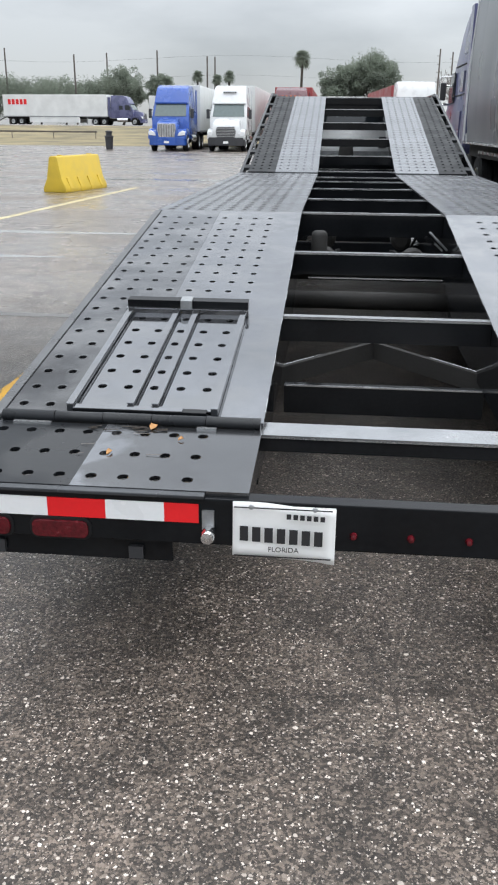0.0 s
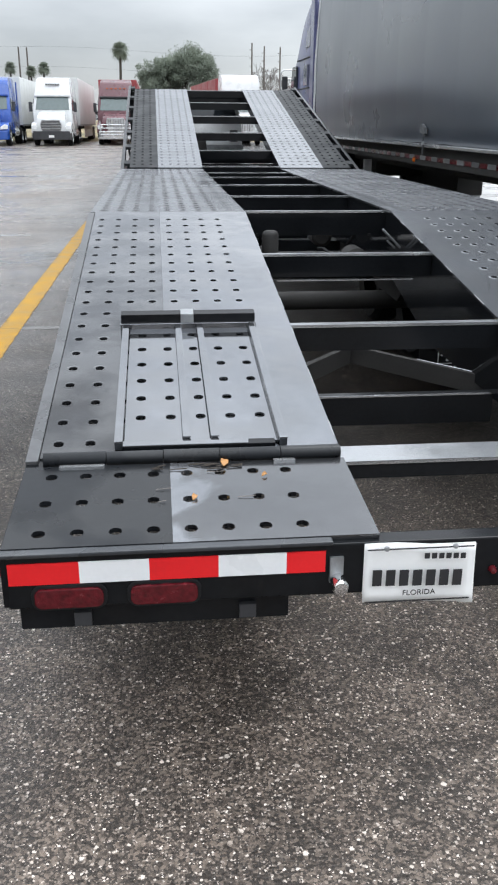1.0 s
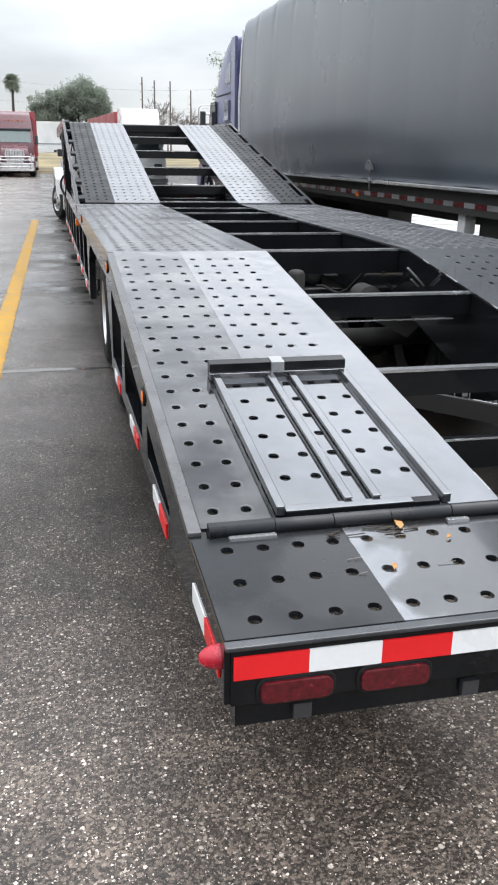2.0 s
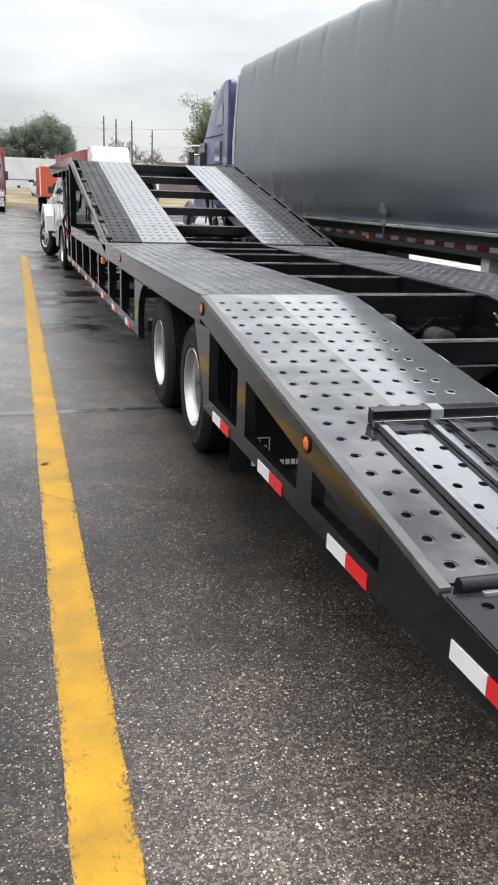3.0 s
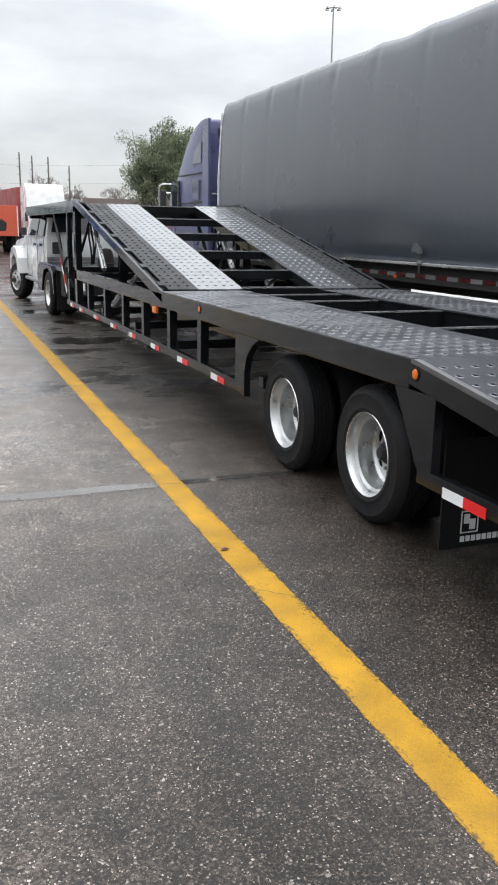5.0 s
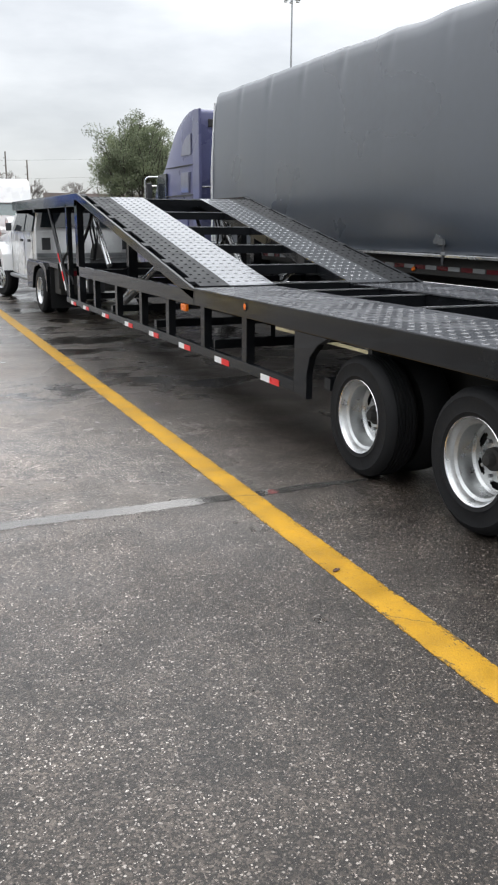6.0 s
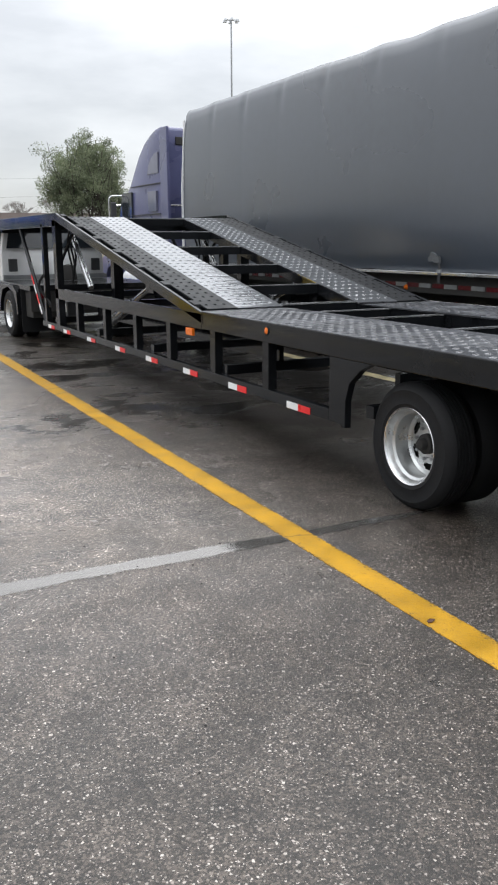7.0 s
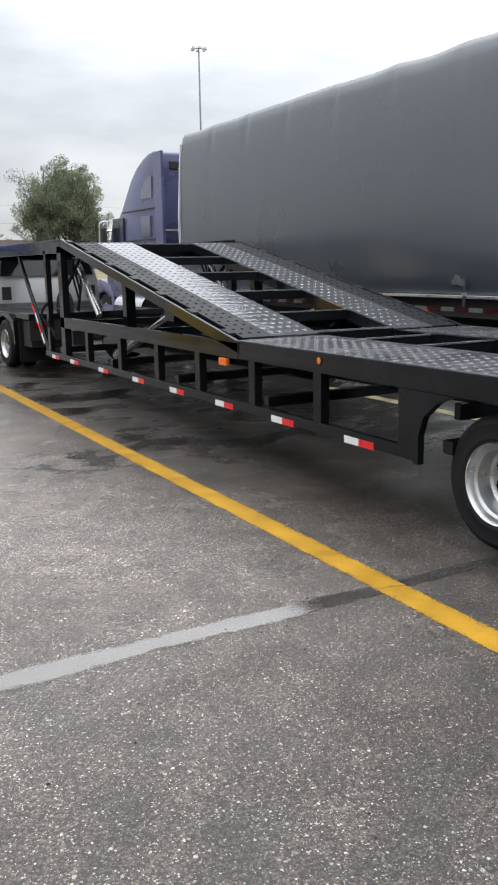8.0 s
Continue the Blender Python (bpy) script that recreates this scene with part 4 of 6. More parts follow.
        prism(bm, [(a.y - 0.012, a.z + 0.012), (c.y - 0.012, c.z + 0.012), (c.y + 0.012, c.z - 0.012), (a.y + 0.012, a.z - 0.012)], s * 1.276, s * 1.286)
        part("reflective_tape", bm, (M_WHITE_TAPE, M_RED_TAPE)[k % 2], brace, ("white", "red")[k % 2] + " reflective tape piece")
    # rail of the upper deck
    bm = BM()
    box(bm, *sorted((XF, XFI)), 12.34, 18.1, 1.81, 1.985)
    part("upper_deck_rail", bm, M_BLACK, trailer, bevel=0.006)
    # ramp rail with its rungs
    bm = BM()
    slope_box(bm, *sorted((XF, s * 1.255)), (7.63, 0.993), (12.335, 1.986), 0.10)
    rail = part("ramp_side_rail", bm, M_BLACK, trailer, bevel=0.006)
    for i in range(7):
        y = 7.95 + 0.70 * i
        bm = BM()
        z = z_ramp(y)
        slope_box(bm, *sorted((s * 1.255, s * 1.192)), (y - 0.07, z - 0.012), (y + 0.07, z + 0.016), 0.03)
        part("rung", bm, M_RAMP_OUT, rail)
    for xa, xb in ((1.197, 1.165), (GAP + 0.03, GAP)):
        bm = BM()
        slope_box(bm, *sorted((s * xa, s * xb)), (7.74, 1.008), (12.05, 1.918), 0.10)
        part("ramp_stringer", bm, M_BLACK, trailer)
    # inner main beam, in four lengths
    a, b = sorted((s * (GAP + 0.012), s * (GAP + 0.06)))
    for p, q, h in (((0.06, 0.573), (0.449, 0.600), 0.14), ((3.17, 0.996), (7.70, 0.996), 0.34), ((7.701, 0.86), (13.2, 0.86), 0.34)):
        bm = BM()
        slope_box(bm, a, b, p, q, h)
        part("main_beam", bm, M_BLACK, trailer)
    bm = BM()
    prism(bm, [(0.45, 0.600), (3.169, 0.996), (3.169, 0.66), (2.3, 0.44), (0.45, 0.42)], a, b)
    part("main_beam", bm, M_BLACK, trailer)
    # weld beads along the inner edge of the track
    for y, L in ((0.55, 0.10), (0.86, 0.16), (1.33, 0.07), (1.62, 0.12), (2.05, 0.10), (2.52, 0.14), (2.86, 0.09)):
        bm = BM()
        x = s * (GAP + 0.001)
        rod(bm, (x, y, z_slope(y) - 0.001), (x, y + L, z_slope(y + L) - 0.001), 0.0026, n=6)
        part("weld_bead", bm, M_EDGE, trailer, "bright weld bead", smooth=True)


side_frame(-1)
side_frame(1)


def cross_beams():
    def beam(name, y, w, z, h, x=GAP + 0.01, lip=0.012, m=M_BLACK):
        bm = BM()
        box(bm, -x, x, y - w / 2, y + w / 2, z - h, z - lip)
        b = part(name, bm, m, trailer)
        # pale strip for the sky's glint along the beam top
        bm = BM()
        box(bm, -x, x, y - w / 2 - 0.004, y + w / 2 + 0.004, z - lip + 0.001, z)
        part("top_flange", bm, M_EDGE, b, "pale grey beam edge carrying the sky's glint")

    beam("cross_beam", 0.485, 0.11, 0.598, 0.055)
    for y, h in ((1.47, 0.105), (2.40, 0.112), (3.33, 0.14)):
        beam("cross_beam", y, 0.035, deck_z(y) - 0.012, h)
    for y in (4.37, 5.48, 6.50, 7.25):
        beam("cross_beam", y, 0.04, DECK - 0.01, 0.20)
    for y in (7.82, 8.50, 9.36, 10.28, 11.15, 12.02):
        beam("ramp_beam", y, 0.10 if y < 8 else 0.034, z_ramp(y) - 0.006, 0.10)
    # pale strip where the bottom flange catches light
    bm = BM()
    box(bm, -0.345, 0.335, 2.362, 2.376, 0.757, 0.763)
    part("bottom_flange", bm, M_EDGE, trailer, "pale grey flange edge carrying the sky's glint")
    for y, z in ((1.48, 0.45), (4.3, 0.62), (6.0, 0.62)):
        bm = BM()
        box(bm, -0.41, 0.43, y - 0.03, y + 0.03, z - 0.12, z)
        lc = part("lower_cross_member", bm, M_BLACK, trailer)
        # pale strip: edge highlight and rubbed paint together
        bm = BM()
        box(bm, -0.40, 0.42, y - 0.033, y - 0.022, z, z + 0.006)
        part("rubbed_lit_edge", bm, M_EDGE, lc)
    for s in (-1, 1):
        bm = BM()
        slopev = [(s * 0.62, 1.46, 0.47), (s * 0.01, 2.20, 0.47)]
        p, q = Vector(slopev[0]), Vector(slopev[1])
        d = (q - p).normalized()
        n = Vector((-d.y, d.x, 0)) * 0.014
        vs = [bm.verts.new(v) for v in (p - n, p + n, q + n, q - n)]
        vt = [bm.verts.new(v - Vector((0, 0, 0.085))) for v in (p - n, p + n, q + n, q - n)]
        bm.faces.new(vs)
        bm.faces.new(vt[::-1])
        for i in range(4):
            bm.faces.new((vs[i], vs[(i + 1) % 4], vt[(i + 1) % 4], vt[i]))
        brace = part("diagonal_brace", bm, M_DIRT, trailer)
        bm = BM()
        far = n if n.y > 0 else -n
        rod(bm, p.lerp(q, 0.30) + far, p.lerp(q, 0.62) + far, 0.0022, n=6)
        part("rubbed_lit_edge", bm, M_EDGE, brace)
    for y in (5.2, 7.3, 9.0, 10.8, 12.7):
        bm = BM()
        box(bm, -1.24, 1.24, y - 0.04, y + 0.04, 0.50, 0.58)
        part("floor_cross_member", bm, M_BLACK, trailer)
    for y in (8.45, 10.41, 12.42):
        bm = BM()
        box(bm, -1.21, 1.21, y - 0.05, y + 0.05, 0.86, 0.94)
        part("floor_cross_member", bm, M_BLACK, trailer)
    for y in (12.42, 13.07, 14.5, 16.0, 17.95):
        bm = BM()
        box(bm, -1.24, 1.24, y - 0.05, y + 0.05, 1.76, 1.86)
        part("upper_cross_member", bm, M_BLACK, trailer)


cross_beams()


def rear_end():
    bm = BM()
    box(bm, -1.283, 1.283, -0.006, 0.045, 0.438, 0.572)
    part("rear_bumper", bm, M_BLACK, trailer, "black painted steel rear bumper", bevel=0.004)
    for s in (-1, 1):
        bm = BM()
        box(bm, *sorted((s * 1.295, s * 0.535)), -0.016, 0.012, 0.573, 0.583)
        part("deck_lip", bm, M_DULL, trailer, "grey worn deck lip", bevel=0.003)
        bm = BM()
        box(bm, *sorted((s * 1.265, s * 0.63)), 0.03, 0.12, 0.362, 0.437)
        part("under_bar", bm, M_BLACK, trailer)
        for x in (1.12, 0.73):
            bm = BM()
            box(bm, s * x - 0.020, s * x + 0.020, 0.016, 0.04, 0.372, 0.408)
            part("tab", bm, M_PLASTIC, trailer)
    # reflective tape, five pieces a side, white and red by turns
    for s in (-1, 1):
        x = 1.277
        for k in range(5):
            w = 0.1585 if k < 4 else 0.092
            bm = BM()
            box(bm, *sorted((s * x, s * (x - w))), -0.010, -0.006, 0.502, 0.556)
            part("reflective_tape", bm, (M_RED_TAPE, M_WHITE_TAPE)[k % 2], trailer, ("red", "white")[k % 2] + " reflective tape piece")
            x -= w
    for s in (-1, 1):
        for x0, x1 in ((1.222, 1.066), (1.005, 0.850)):
            c, hw = s * (x0 + x1) / 2, (x0 - x1) / 2
            for grow, rad, y0, nm, m in ((0.008, 0.026, -0.012, "lamp_surround", M_RUBBER), (0.0, 0.018, -0.019, "lens", M_LENS_RED)):
                bm = BM()
                pts = []
                for i in range(24):
                    a = 2 * math.pi * (i + 0.5) / 24
                    ex = (hw + grow - rad) * (1 if math.cos(a) > 0 else -1)
                    ez = (0.025 + grow - rad) * (1 if math.sin(a) > 0 else -1)
                    pts.append((c + ex + rad * math.cos(a), 0.4675 + ez + rad * math.sin(a)))
                prism(bm, pts, y0, -0.004, "y")
                if nm == "lamp_surround":
                    tail = part("tail_light", bm, m, trailer, "long red tail light in a black rubber surround", bevel=0.002)
                else:
                    part("lens", bm, m, tail, "dark red lens", bevel=0.003)
    for x in (-0.143, 0.005, 0.153):
        bm = BM()
        lathe(bm, [(0.0, 0.016), (0.007, 0.014), (0.010, 0.006), (0.010, 0.0)], (x, -0.006, 0.487), "y", 14, -1)
        part("clearance_light", bm, M_LENS_RED, trailer, "small round red clearance light", smooth=True)
    # chain bolt beside the plate
    bm = BM()
    box(bm, -0.541, -0.509, -0.016, -0.006, 0.475, 0.540)
    br = part("light_bracket", bm, M_STEEL, trailer)
    bm = BM()
    lathe(bm, [(0.0, 0.05), (0.016, 0.048), (0.02, 0.04), (0.018, 0.0)], (-0.522, -0.012, 0.482), "y", 18, -1)
    part("plate_lamp", bm, M_CHROME, br, "small chrome plate lamp", smooth=True)
    # red side lamp on the rear corner
    for s in (-1, 1):
        bm = BM()
        lathe(bm, [(0.0, 0.044), (0.010, 0.042), (0.020, 0.030), (0.026, 0.012), (0.028, 0.0)], (s * 1.295, 0.05, 0.525), "x", 16, s)
        part("corner_light", bm, M_LENS_BRIGHT, trailer, "round red corner marker light", smooth=True)
    # hinge tube in knuckles
    for s in (-1, 1):
        x = 1.245
        for k, w in enumerate((0.17, 0.155, 0.155, 0.17, 0.17)):
            bm = BM()
            rod(bm, (s * x, 0.449, 0.622), (s * (x - w + 0.002), 0.449, 0.622), 0.0195 if k % 2 else 0.0205, n=18)
            part("hinge_knuckle", bm, M_FLAP_OUT, trailer, smooth=True)
            x -= w
        for x in (1.14, 0.56):
            bm = BM()
            box(bm, *sorted((s * (x + 0.06), s * (x - (0.06 if x > 1 else 0.0)))), 0.402, 0.418, 0.609, 0.619)
            part("hinge_leaf", bm, M_EDGE, trailer, "pale metal hinge leaf")


rear_end()


def plate():
    """Paper registration tag: its number stands as plain bars."""
    tag = thing("paper_license_plate", "creased white paper registration tag bolted to the bumper", "license plate")
    bm = BM()
    nx, nz = 14, 7
    g = []
    for j in range(nz + 1):
        row = []
        for i in range(nx + 1):
            u, v = i / nx, j / nz
            x = -0.460 + 0.270 * u
            z = 0.418 + 0.152 * v - 0.010 * u + 0.003 * math.sin(6 * u)
            y = -0.010 - 0.010 * abs(math.sin(3.1 * u + 1)) * (1 - v) ** 2 - 0.006 * (u > 0.9) * (1 - v)
            row.append(bm.verts.new((x, y, z)))
        g.append(row)
    for j in range(nz):
        for i in range(nx):
            bm.faces.new((g[j][i], g[j][i + 1], g[j + 1][i + 1], g[j + 1][i]))
    sheet = part("sheet", bm, M_PAPER, tag, smooth=60)
    sol = sheet.modifiers.new("thickness", "SOLIDIFY")
    sol.thickness = 0.0015

    def bar(x0, x1, z0, z1, nm="printed_bar", m=M_INK):
        b = BM()
        dz = -0.010 * ((x0 + x1) / 2 + 0.46) / 0.27
        box(b, x0, x1, -0.0245, -0.0225, z0 + dz, z1 + dz)
        part(nm, b, m, tag)

    x = -0.440
    for k in range(7):
        bar(x, x + 0.022, 0.466, 0.508)
        x += 0.0325
    for k in range(6):
        bar(-0.318 + 0.0175 * k, -0.306 + 0.0175 * k, 0.538, 0.552)
    bar(-0.455, -0.200, 0.564, 0.567)
    bar(-0.455, -0.200, 0.424, 0.427)
    cu = bpy.data.curves.new("state_word", "FONT")
    cu.body, cu.size, cu.extrude, cu.align_x = "FLORIDA", 0.020, 0.0006, "CENTER"
    t = new("state_word", cu)
    t.matrix_basis = pose(-0.325, -0.0235, 0.436, 90, 0, 0)
    t.parent = tag
    cu.materials.append(M_INK)
    for x in (-0.41, -0.245):
        b = BM()
        lathe(b, [(0.0, 0.006), (0.006, 0.004), (0.007, 0.0)], (x, -0.022, 0.562), "y", 12, -1)
        part("bolt", b, M_STEEL, tag, smooth=True)
    b = BM()
    box(b, -0.459, -0.191, -0.0085, -0.0065, 0.435, 0.562)
    part("backing", b, M_PAPER, tag)


plate()


def spare_ramp_frame():
    """An open frame of angle bars that lies on the sloping track."""
    fr = thing("loading_ramp_frame", "black steel angle frame lying on the perforated slope", "ramp frame")
    def bar(nm, x0, x1, y0, y1, lo, hi, m=M_BLACK):
        bm = BM()
        prism(bm, [(y0, z_slope(y0) + lo), (y1, z_slope(y1) + lo), (y1, z_slope(y1) + hi), (y0, z_slope(y0) + hi)], x0, x1)
        part(nm, bm, m, fr, bevel=0.002)
    for x in (-1.056, -0.590):
        bar("side_bar", x, x + 0.022, 0.499, 1.40, 0.004, 0.026, M_DULL)
        bar("bar_top", x - 0.001, x + 0.023, 0.497, 1.384, 0.0265, 0.031, M_DECK_IN)
    for x in (-0.862, -0.782):
        bar("rib", x, x + 0.018, 0.521, 1.38, 0.014, 0.025, M_DULL)
        bar("bar_top", x - 0.003, x + 0.021, 0.519, 1.384, 0.0255, 0.030, M_DECK_IN)
    bm = BM()
    perforated(bm, -1.030, -0.592, [-0.985 + 0.0895 * k for k in range(5)], 0.52, 1.395, lambda y: z_slope(y) + 0.010, [0.678 + PY * k for k in range(6)], th=0.006)
    part("perforated_sheet", bm, M_DECK_IN, fr, "clean bright perforated steel sheet")
    bar("end_bar", -1.034, -0.603, 0.49, 0.518, 0.004, 0.018)
    bar("bar_top", -1.034, -0.68, 0.489, 0.518, 0.0185, 0.022, M_DECK_IN)
    bar("front_box", -1.064, -0.562, 1.405, 1.45, 0.004, 0.058)
    bar("front_ledge", -1.066, -0.56, 1.386, 1.404, 0.004, 0.030, M_DECK_IN)
    bar("latch", -0.842, -0.794, 1.397, 1.453, 0.02, 0.0615, M_STEEL)


spare_ramp_frame()


def side_tapes():
    fronts = [2.822, 2.0, 1.185, 0.37, 6.16, 7.13, 8.085, 9.06, 10.03, 11.10, 12.175, 12.97]
    for s in (-1, 1):
        for y in fronts:
            z = 0.437 if y > 0.5 else 0.50
            for k in (0, 1):
                bm = BM()
                y1 = y - 0.163 * k
                xo = HW if y < 4 else HWF
                box(bm, *sorted((s * xo, s * (xo + 0.004))), y1 - 0.162, y1, z - 0.024, z + 0.026)
                part("side_reflector", bm, (M_WHITE_TAPE, M_RED_TAPE)[k], trailer, ("white", "red")[k] + " reflective side tape")
        for y, z in ((3.113, 0.941), (1.428, 0.700), (6.47, 0.946)):
            bm = BM()
            lathe(bm, [(0.0, 0.011), (0.020, 0.009), (0.026, 0.005), (0.027, 0.0)], (s * (HW if y < 4 else HWF), y, z), "x", 18, s)
            ml = part("marker_light", bm, M_LENS_ORANGE, trailer, "round amber marker light", smooth=True)
            bm = BM()
            lathe(bm, [(0.027, 0.006), (0.034, 0.006), (0.036, 0.0)], (s * (HW if y < 4 else HWF), y, z), "x", 18, s)
            part("ring", bm, M_RUBBER, ml)
        bm = BM()
        box(bm, *sorted((s * (HWF - 0.02), s * (HWF + 0.012))), 7.85, 7.99, 0.78, 0.845)
        part("turn_lamp", bm, M_LENS_ORANGE, trailer, "rectangular amber turn lamp", bevel=0.006)


side_tapes()


def turned_ring(bm, prof, centre, sign, n, holes, every):
    """A profile turned round x like lathe(), with a window left out of the given bands at every so many steps."""
    c = Vector(centre)
    rings = [[bm.verts.new(c + Vector((sign * o, q * math.cos(2 * math.pi * i / n), q * math.sin(2 * math.pi * i / n)))) for i in range(n)] for q, o in prof]
    for k, (a, b) in enumerate(zip(rings, rings[1:])):
        w = holes.get(k, 0)
        for i in range(n):
            if w and abs((i % every) - (every - 1) / 2) < w / 2 + 0.6:
                continue
            bm.faces.new((a[i], a[(i + 1) % n], b[(i + 1) % n], b[i]))


def wheel(parent, x, y, r, rim_r, s, w=0.21, hub_in=0.10, name="wheel"):
    """One wheel: tyre with a rounded shoulder, dished rim and hub. s: outward side."""
    bm = BM()
    prof = [(rim_r, -w), (rim_r + 0.02, -w - 0.008), (r - 0.05, -w - 0.012), (r - 0.012, -w + 0.015), (r, -w + 0.04)]
    for k in range(5):
        a = -w + 0.045 + (w - 0.09) * k / 5
        b = a + (w - 0.09) / 5
        prof += [(r, a), (r, b - 0.012), (r - 0.010, b - 0.010), (r - 0.010, b - 0.002)]
    prof += [(r, -0.04), (r - 0.012, -0.015), (r - 0.035, 0.004), (r - 0.05, 0.012), (r - 0.056, 0.010), (r - 0.09, 0.014), (rim_r + 0.035, 0.009), (rim_r + 0.030, 0.012), (rim_r + 0.02, 0.008), (rim_r, 0.0)]
    lathe(bm, prof, (x, y, r), "x", 48, s)
    tyre = part("tyre", bm, M_RUBBER, parent, "black rubber tyre", smooth=40)
    bm = BM()
    d = rim_r
    lip = -0.012 if hub_in > 0 else 0.0
    prof = [(d + 0.004, lip - 0.02), (d + 0.007, lip + 0.010), (d + 0.002, lip + 0.015), (d - 0.005, lip + 0.008), (d - 0.012, -0.022)]
    if hub_in > 0.05:
        prof += [(d - 0.018, -0.040), (d - 0.034, -0.052), (d - 0.036, -hub_in + 0.055), (d - 0.030, -hub_in + 0.035), (d - 0.034, -hub_in), (d - 0.048, -hub_in - 0.014)]
    else:
        prof += [(d - 0.030, -0.030), (d - 0.045, -hub_in - 0.03)]
    dish = -hub_in - (0.016 if hub_in > 0.05 else 0.02)
    k0 = len(prof)
    prof += [(d * 0.74, dish), (d * 0.69, dish + 0.001), (d * 0.60, dish + 0.003), (d * 0.55, dish + 0.006), (0.48 * d, -hub_in - 0.004), (0.36 * d, -hub_in), (0.0, -hub_in)]
    turned_ring(bm, prof, (x, y, r), s, 60, {k0: 2, k0 + 1: 4, k0 + 2: 2}, 10)
    rim = part("rim", bm, M_RIM, parent, "deep-dished silver metal rim with hand holes", smooth=30)
    bm = BM()
    lathe(bm, [(d + 0.010, lip + 0.008), (d + 0.010, lip + 0.015), (d + 0.006, lip + 0.019), (d + 0.001, lip + 0.017), (d - 0.002, lip + 0.012)], (x, y, r), "x", 60, s)
    part("rim_lip", bm, M_CHROME, parent, "bright rolled rim lip", smooth=60)
    bm = BM()
    lathe(bm, [(0.0, -hub_in - 0.05), (d * 0.82, -hub_in - 0.05), (d * 0.82, -hub_in - 0.12), (0.0, -hub_in - 0.12)], (x, y, r), "x", 28, s)
    part("brake_drum", bm, M_DIRT, parent, "dark brake drum", smooth=30)
    bm = BM()
    lathe(bm, [(0.0, -hub_in + 0.075), (0.030, -hub_in + 0.072), (0.038, -hub_in + 0.060), (0.040, -hub_in + 0.035), (0.062, -hub_in + 0.030), (0.066, -hub_in - 0.005)], (x, y, r), "x", 24, s)
    part("hub", bm, M_DIRT, parent, "dark greasy hub", smooth=30)
    for k in range(8):
        a = 2 * math.pi * (k + 0.3) / 8
        bm = BM()
        p = Vector((x + s * (-hub_in - 0.01), y + 0.10 * math.cos(a), r + 0.10 * math.sin(a)))
        rod(bm, p, p + Vector((s * 0.03, 0, 0)), 0.011, n=6)
        part("lug_nut", bm, M_STEEL, rim)
    return tyre


def wheel_group(parent, x, y, r, rim_r, s, dual=True, name="wheel", **kw):
    g = new(name)
    g.parent = parent
    wheel(g, x, y, r, rim_r, s, **kw)
    if dual:
        bm = BM()
        xi = x - s * 0.27
        lathe(bm, [(rim_r, -0.2), (r - 0.04, -0.21), (r, -0.17), (r, -0.04), (r - 0.04, 0.01), (rim_r, 0.0)], (xi, y, r), "x", 40, s)
        part("inner_tyre", bm, M_RUBBER, g, smooth=40)
    return g


for s in (-1, 1):
    for y in (3.68, 4.83):
        wheel_group(trailer, s * 1.215, y, 0.392, 0.232, s, w=0.21, hub_in=0.15)
    bm = BM()
    box(bm, *sorted((s * 1.14, s * 0.62)), 3.04, 3.052, 0.05, 0.62)
    flap = part("mud_flap", bm, M_RUBBER, trailer, "black rubber mud flap with pale printing")
    lx = -1.02 if s < 0 else 0.735
    for x0, x1, z0, z1 in ((0, 0.104, 0.240, 0.245), (0, 0.104, 0.128, 0.133), (0, 0.005, 0.133, 0.240), (0.099, 0.104, 0.133, 0.240), (0.018, 0.050, 0.178, 0.228), (0.052, 0.086, 0.145, 0.200)):
        bm = BM()
        box(bm, lx + x0, lx + x1, 3.036, 3.041, z0, z1)
        part("emblem", bm, M_WHITE_TAPE, flap)
    for k in range(9):
        bm = BM()
        box(bm, lx + 0.002 + 0.033 * k, lx + 0.026 + 0.033 * k, 3.036, 3.041, 0.082, 0.112)
        part("printed_bar", bm, M_WHITE_TAPE, flap)
    bm = BM()
    box(bm, *sorted((s * 1.24, s * 0.62)), 3.10, 5.38, 0.90, 0.925)
    part("fender", bm, M_BLACK, trailer)
# plates added so the view behind the wheels stays dark
for s in (-1, 1):
    bm = BM()
    prism(bm, [(3.15, 0.96), (3.15, 0.60), (3.40, 0.44), (3.95, 0.44), (4.25, 0.62), (4.55, 0.44), (5.10, 0.44), (5.35, 0.60), (5.35, 0.96)], s * 0.56, s * 0.62)
    part("see_through_block", bm, M_DIRT, trailer, "dark plate added to block the view behind the wheels", bevel=0.006)
for y in (3.68, 4.83):
    bm = BM()
    rod(bm, (-1.0, y, 0.395), (1.0, y, 0.395), 0.06, n=14)
    part("axle", bm, M_DIRT, trailer, smooth=True)

# ---- tarp-covered semi-trailer ----
TX, TY1, TY0 = 2.34, 16.4, 0.3
tarp = thing("tarp_trailer", "flatbed semi-trailer under a black rolling tarp cover", "semi-trailer")
bm = BM()
ny, prof = 330, [(0.062, 1.25), (0.050, 1.32), (0.040, 1.40), (0.032, 1.48), (0.025, 1.56), (0.018, 1.66), (0.012, 1.78), (0.006, 1.95), (0.0, 2.4), (0.012, 3.0), (0.03, 3.45), (0.042, 3.65), (0.055, 3.82), (0.08, 3.95), (0.14, 4.03), (0.26, 4.07), (1.3, 4.10), (2.34, 4.07), (2.51, 4.03), (2.58, 3.95), (2.6, 3.82), (2.6, 1.25)]
g = []
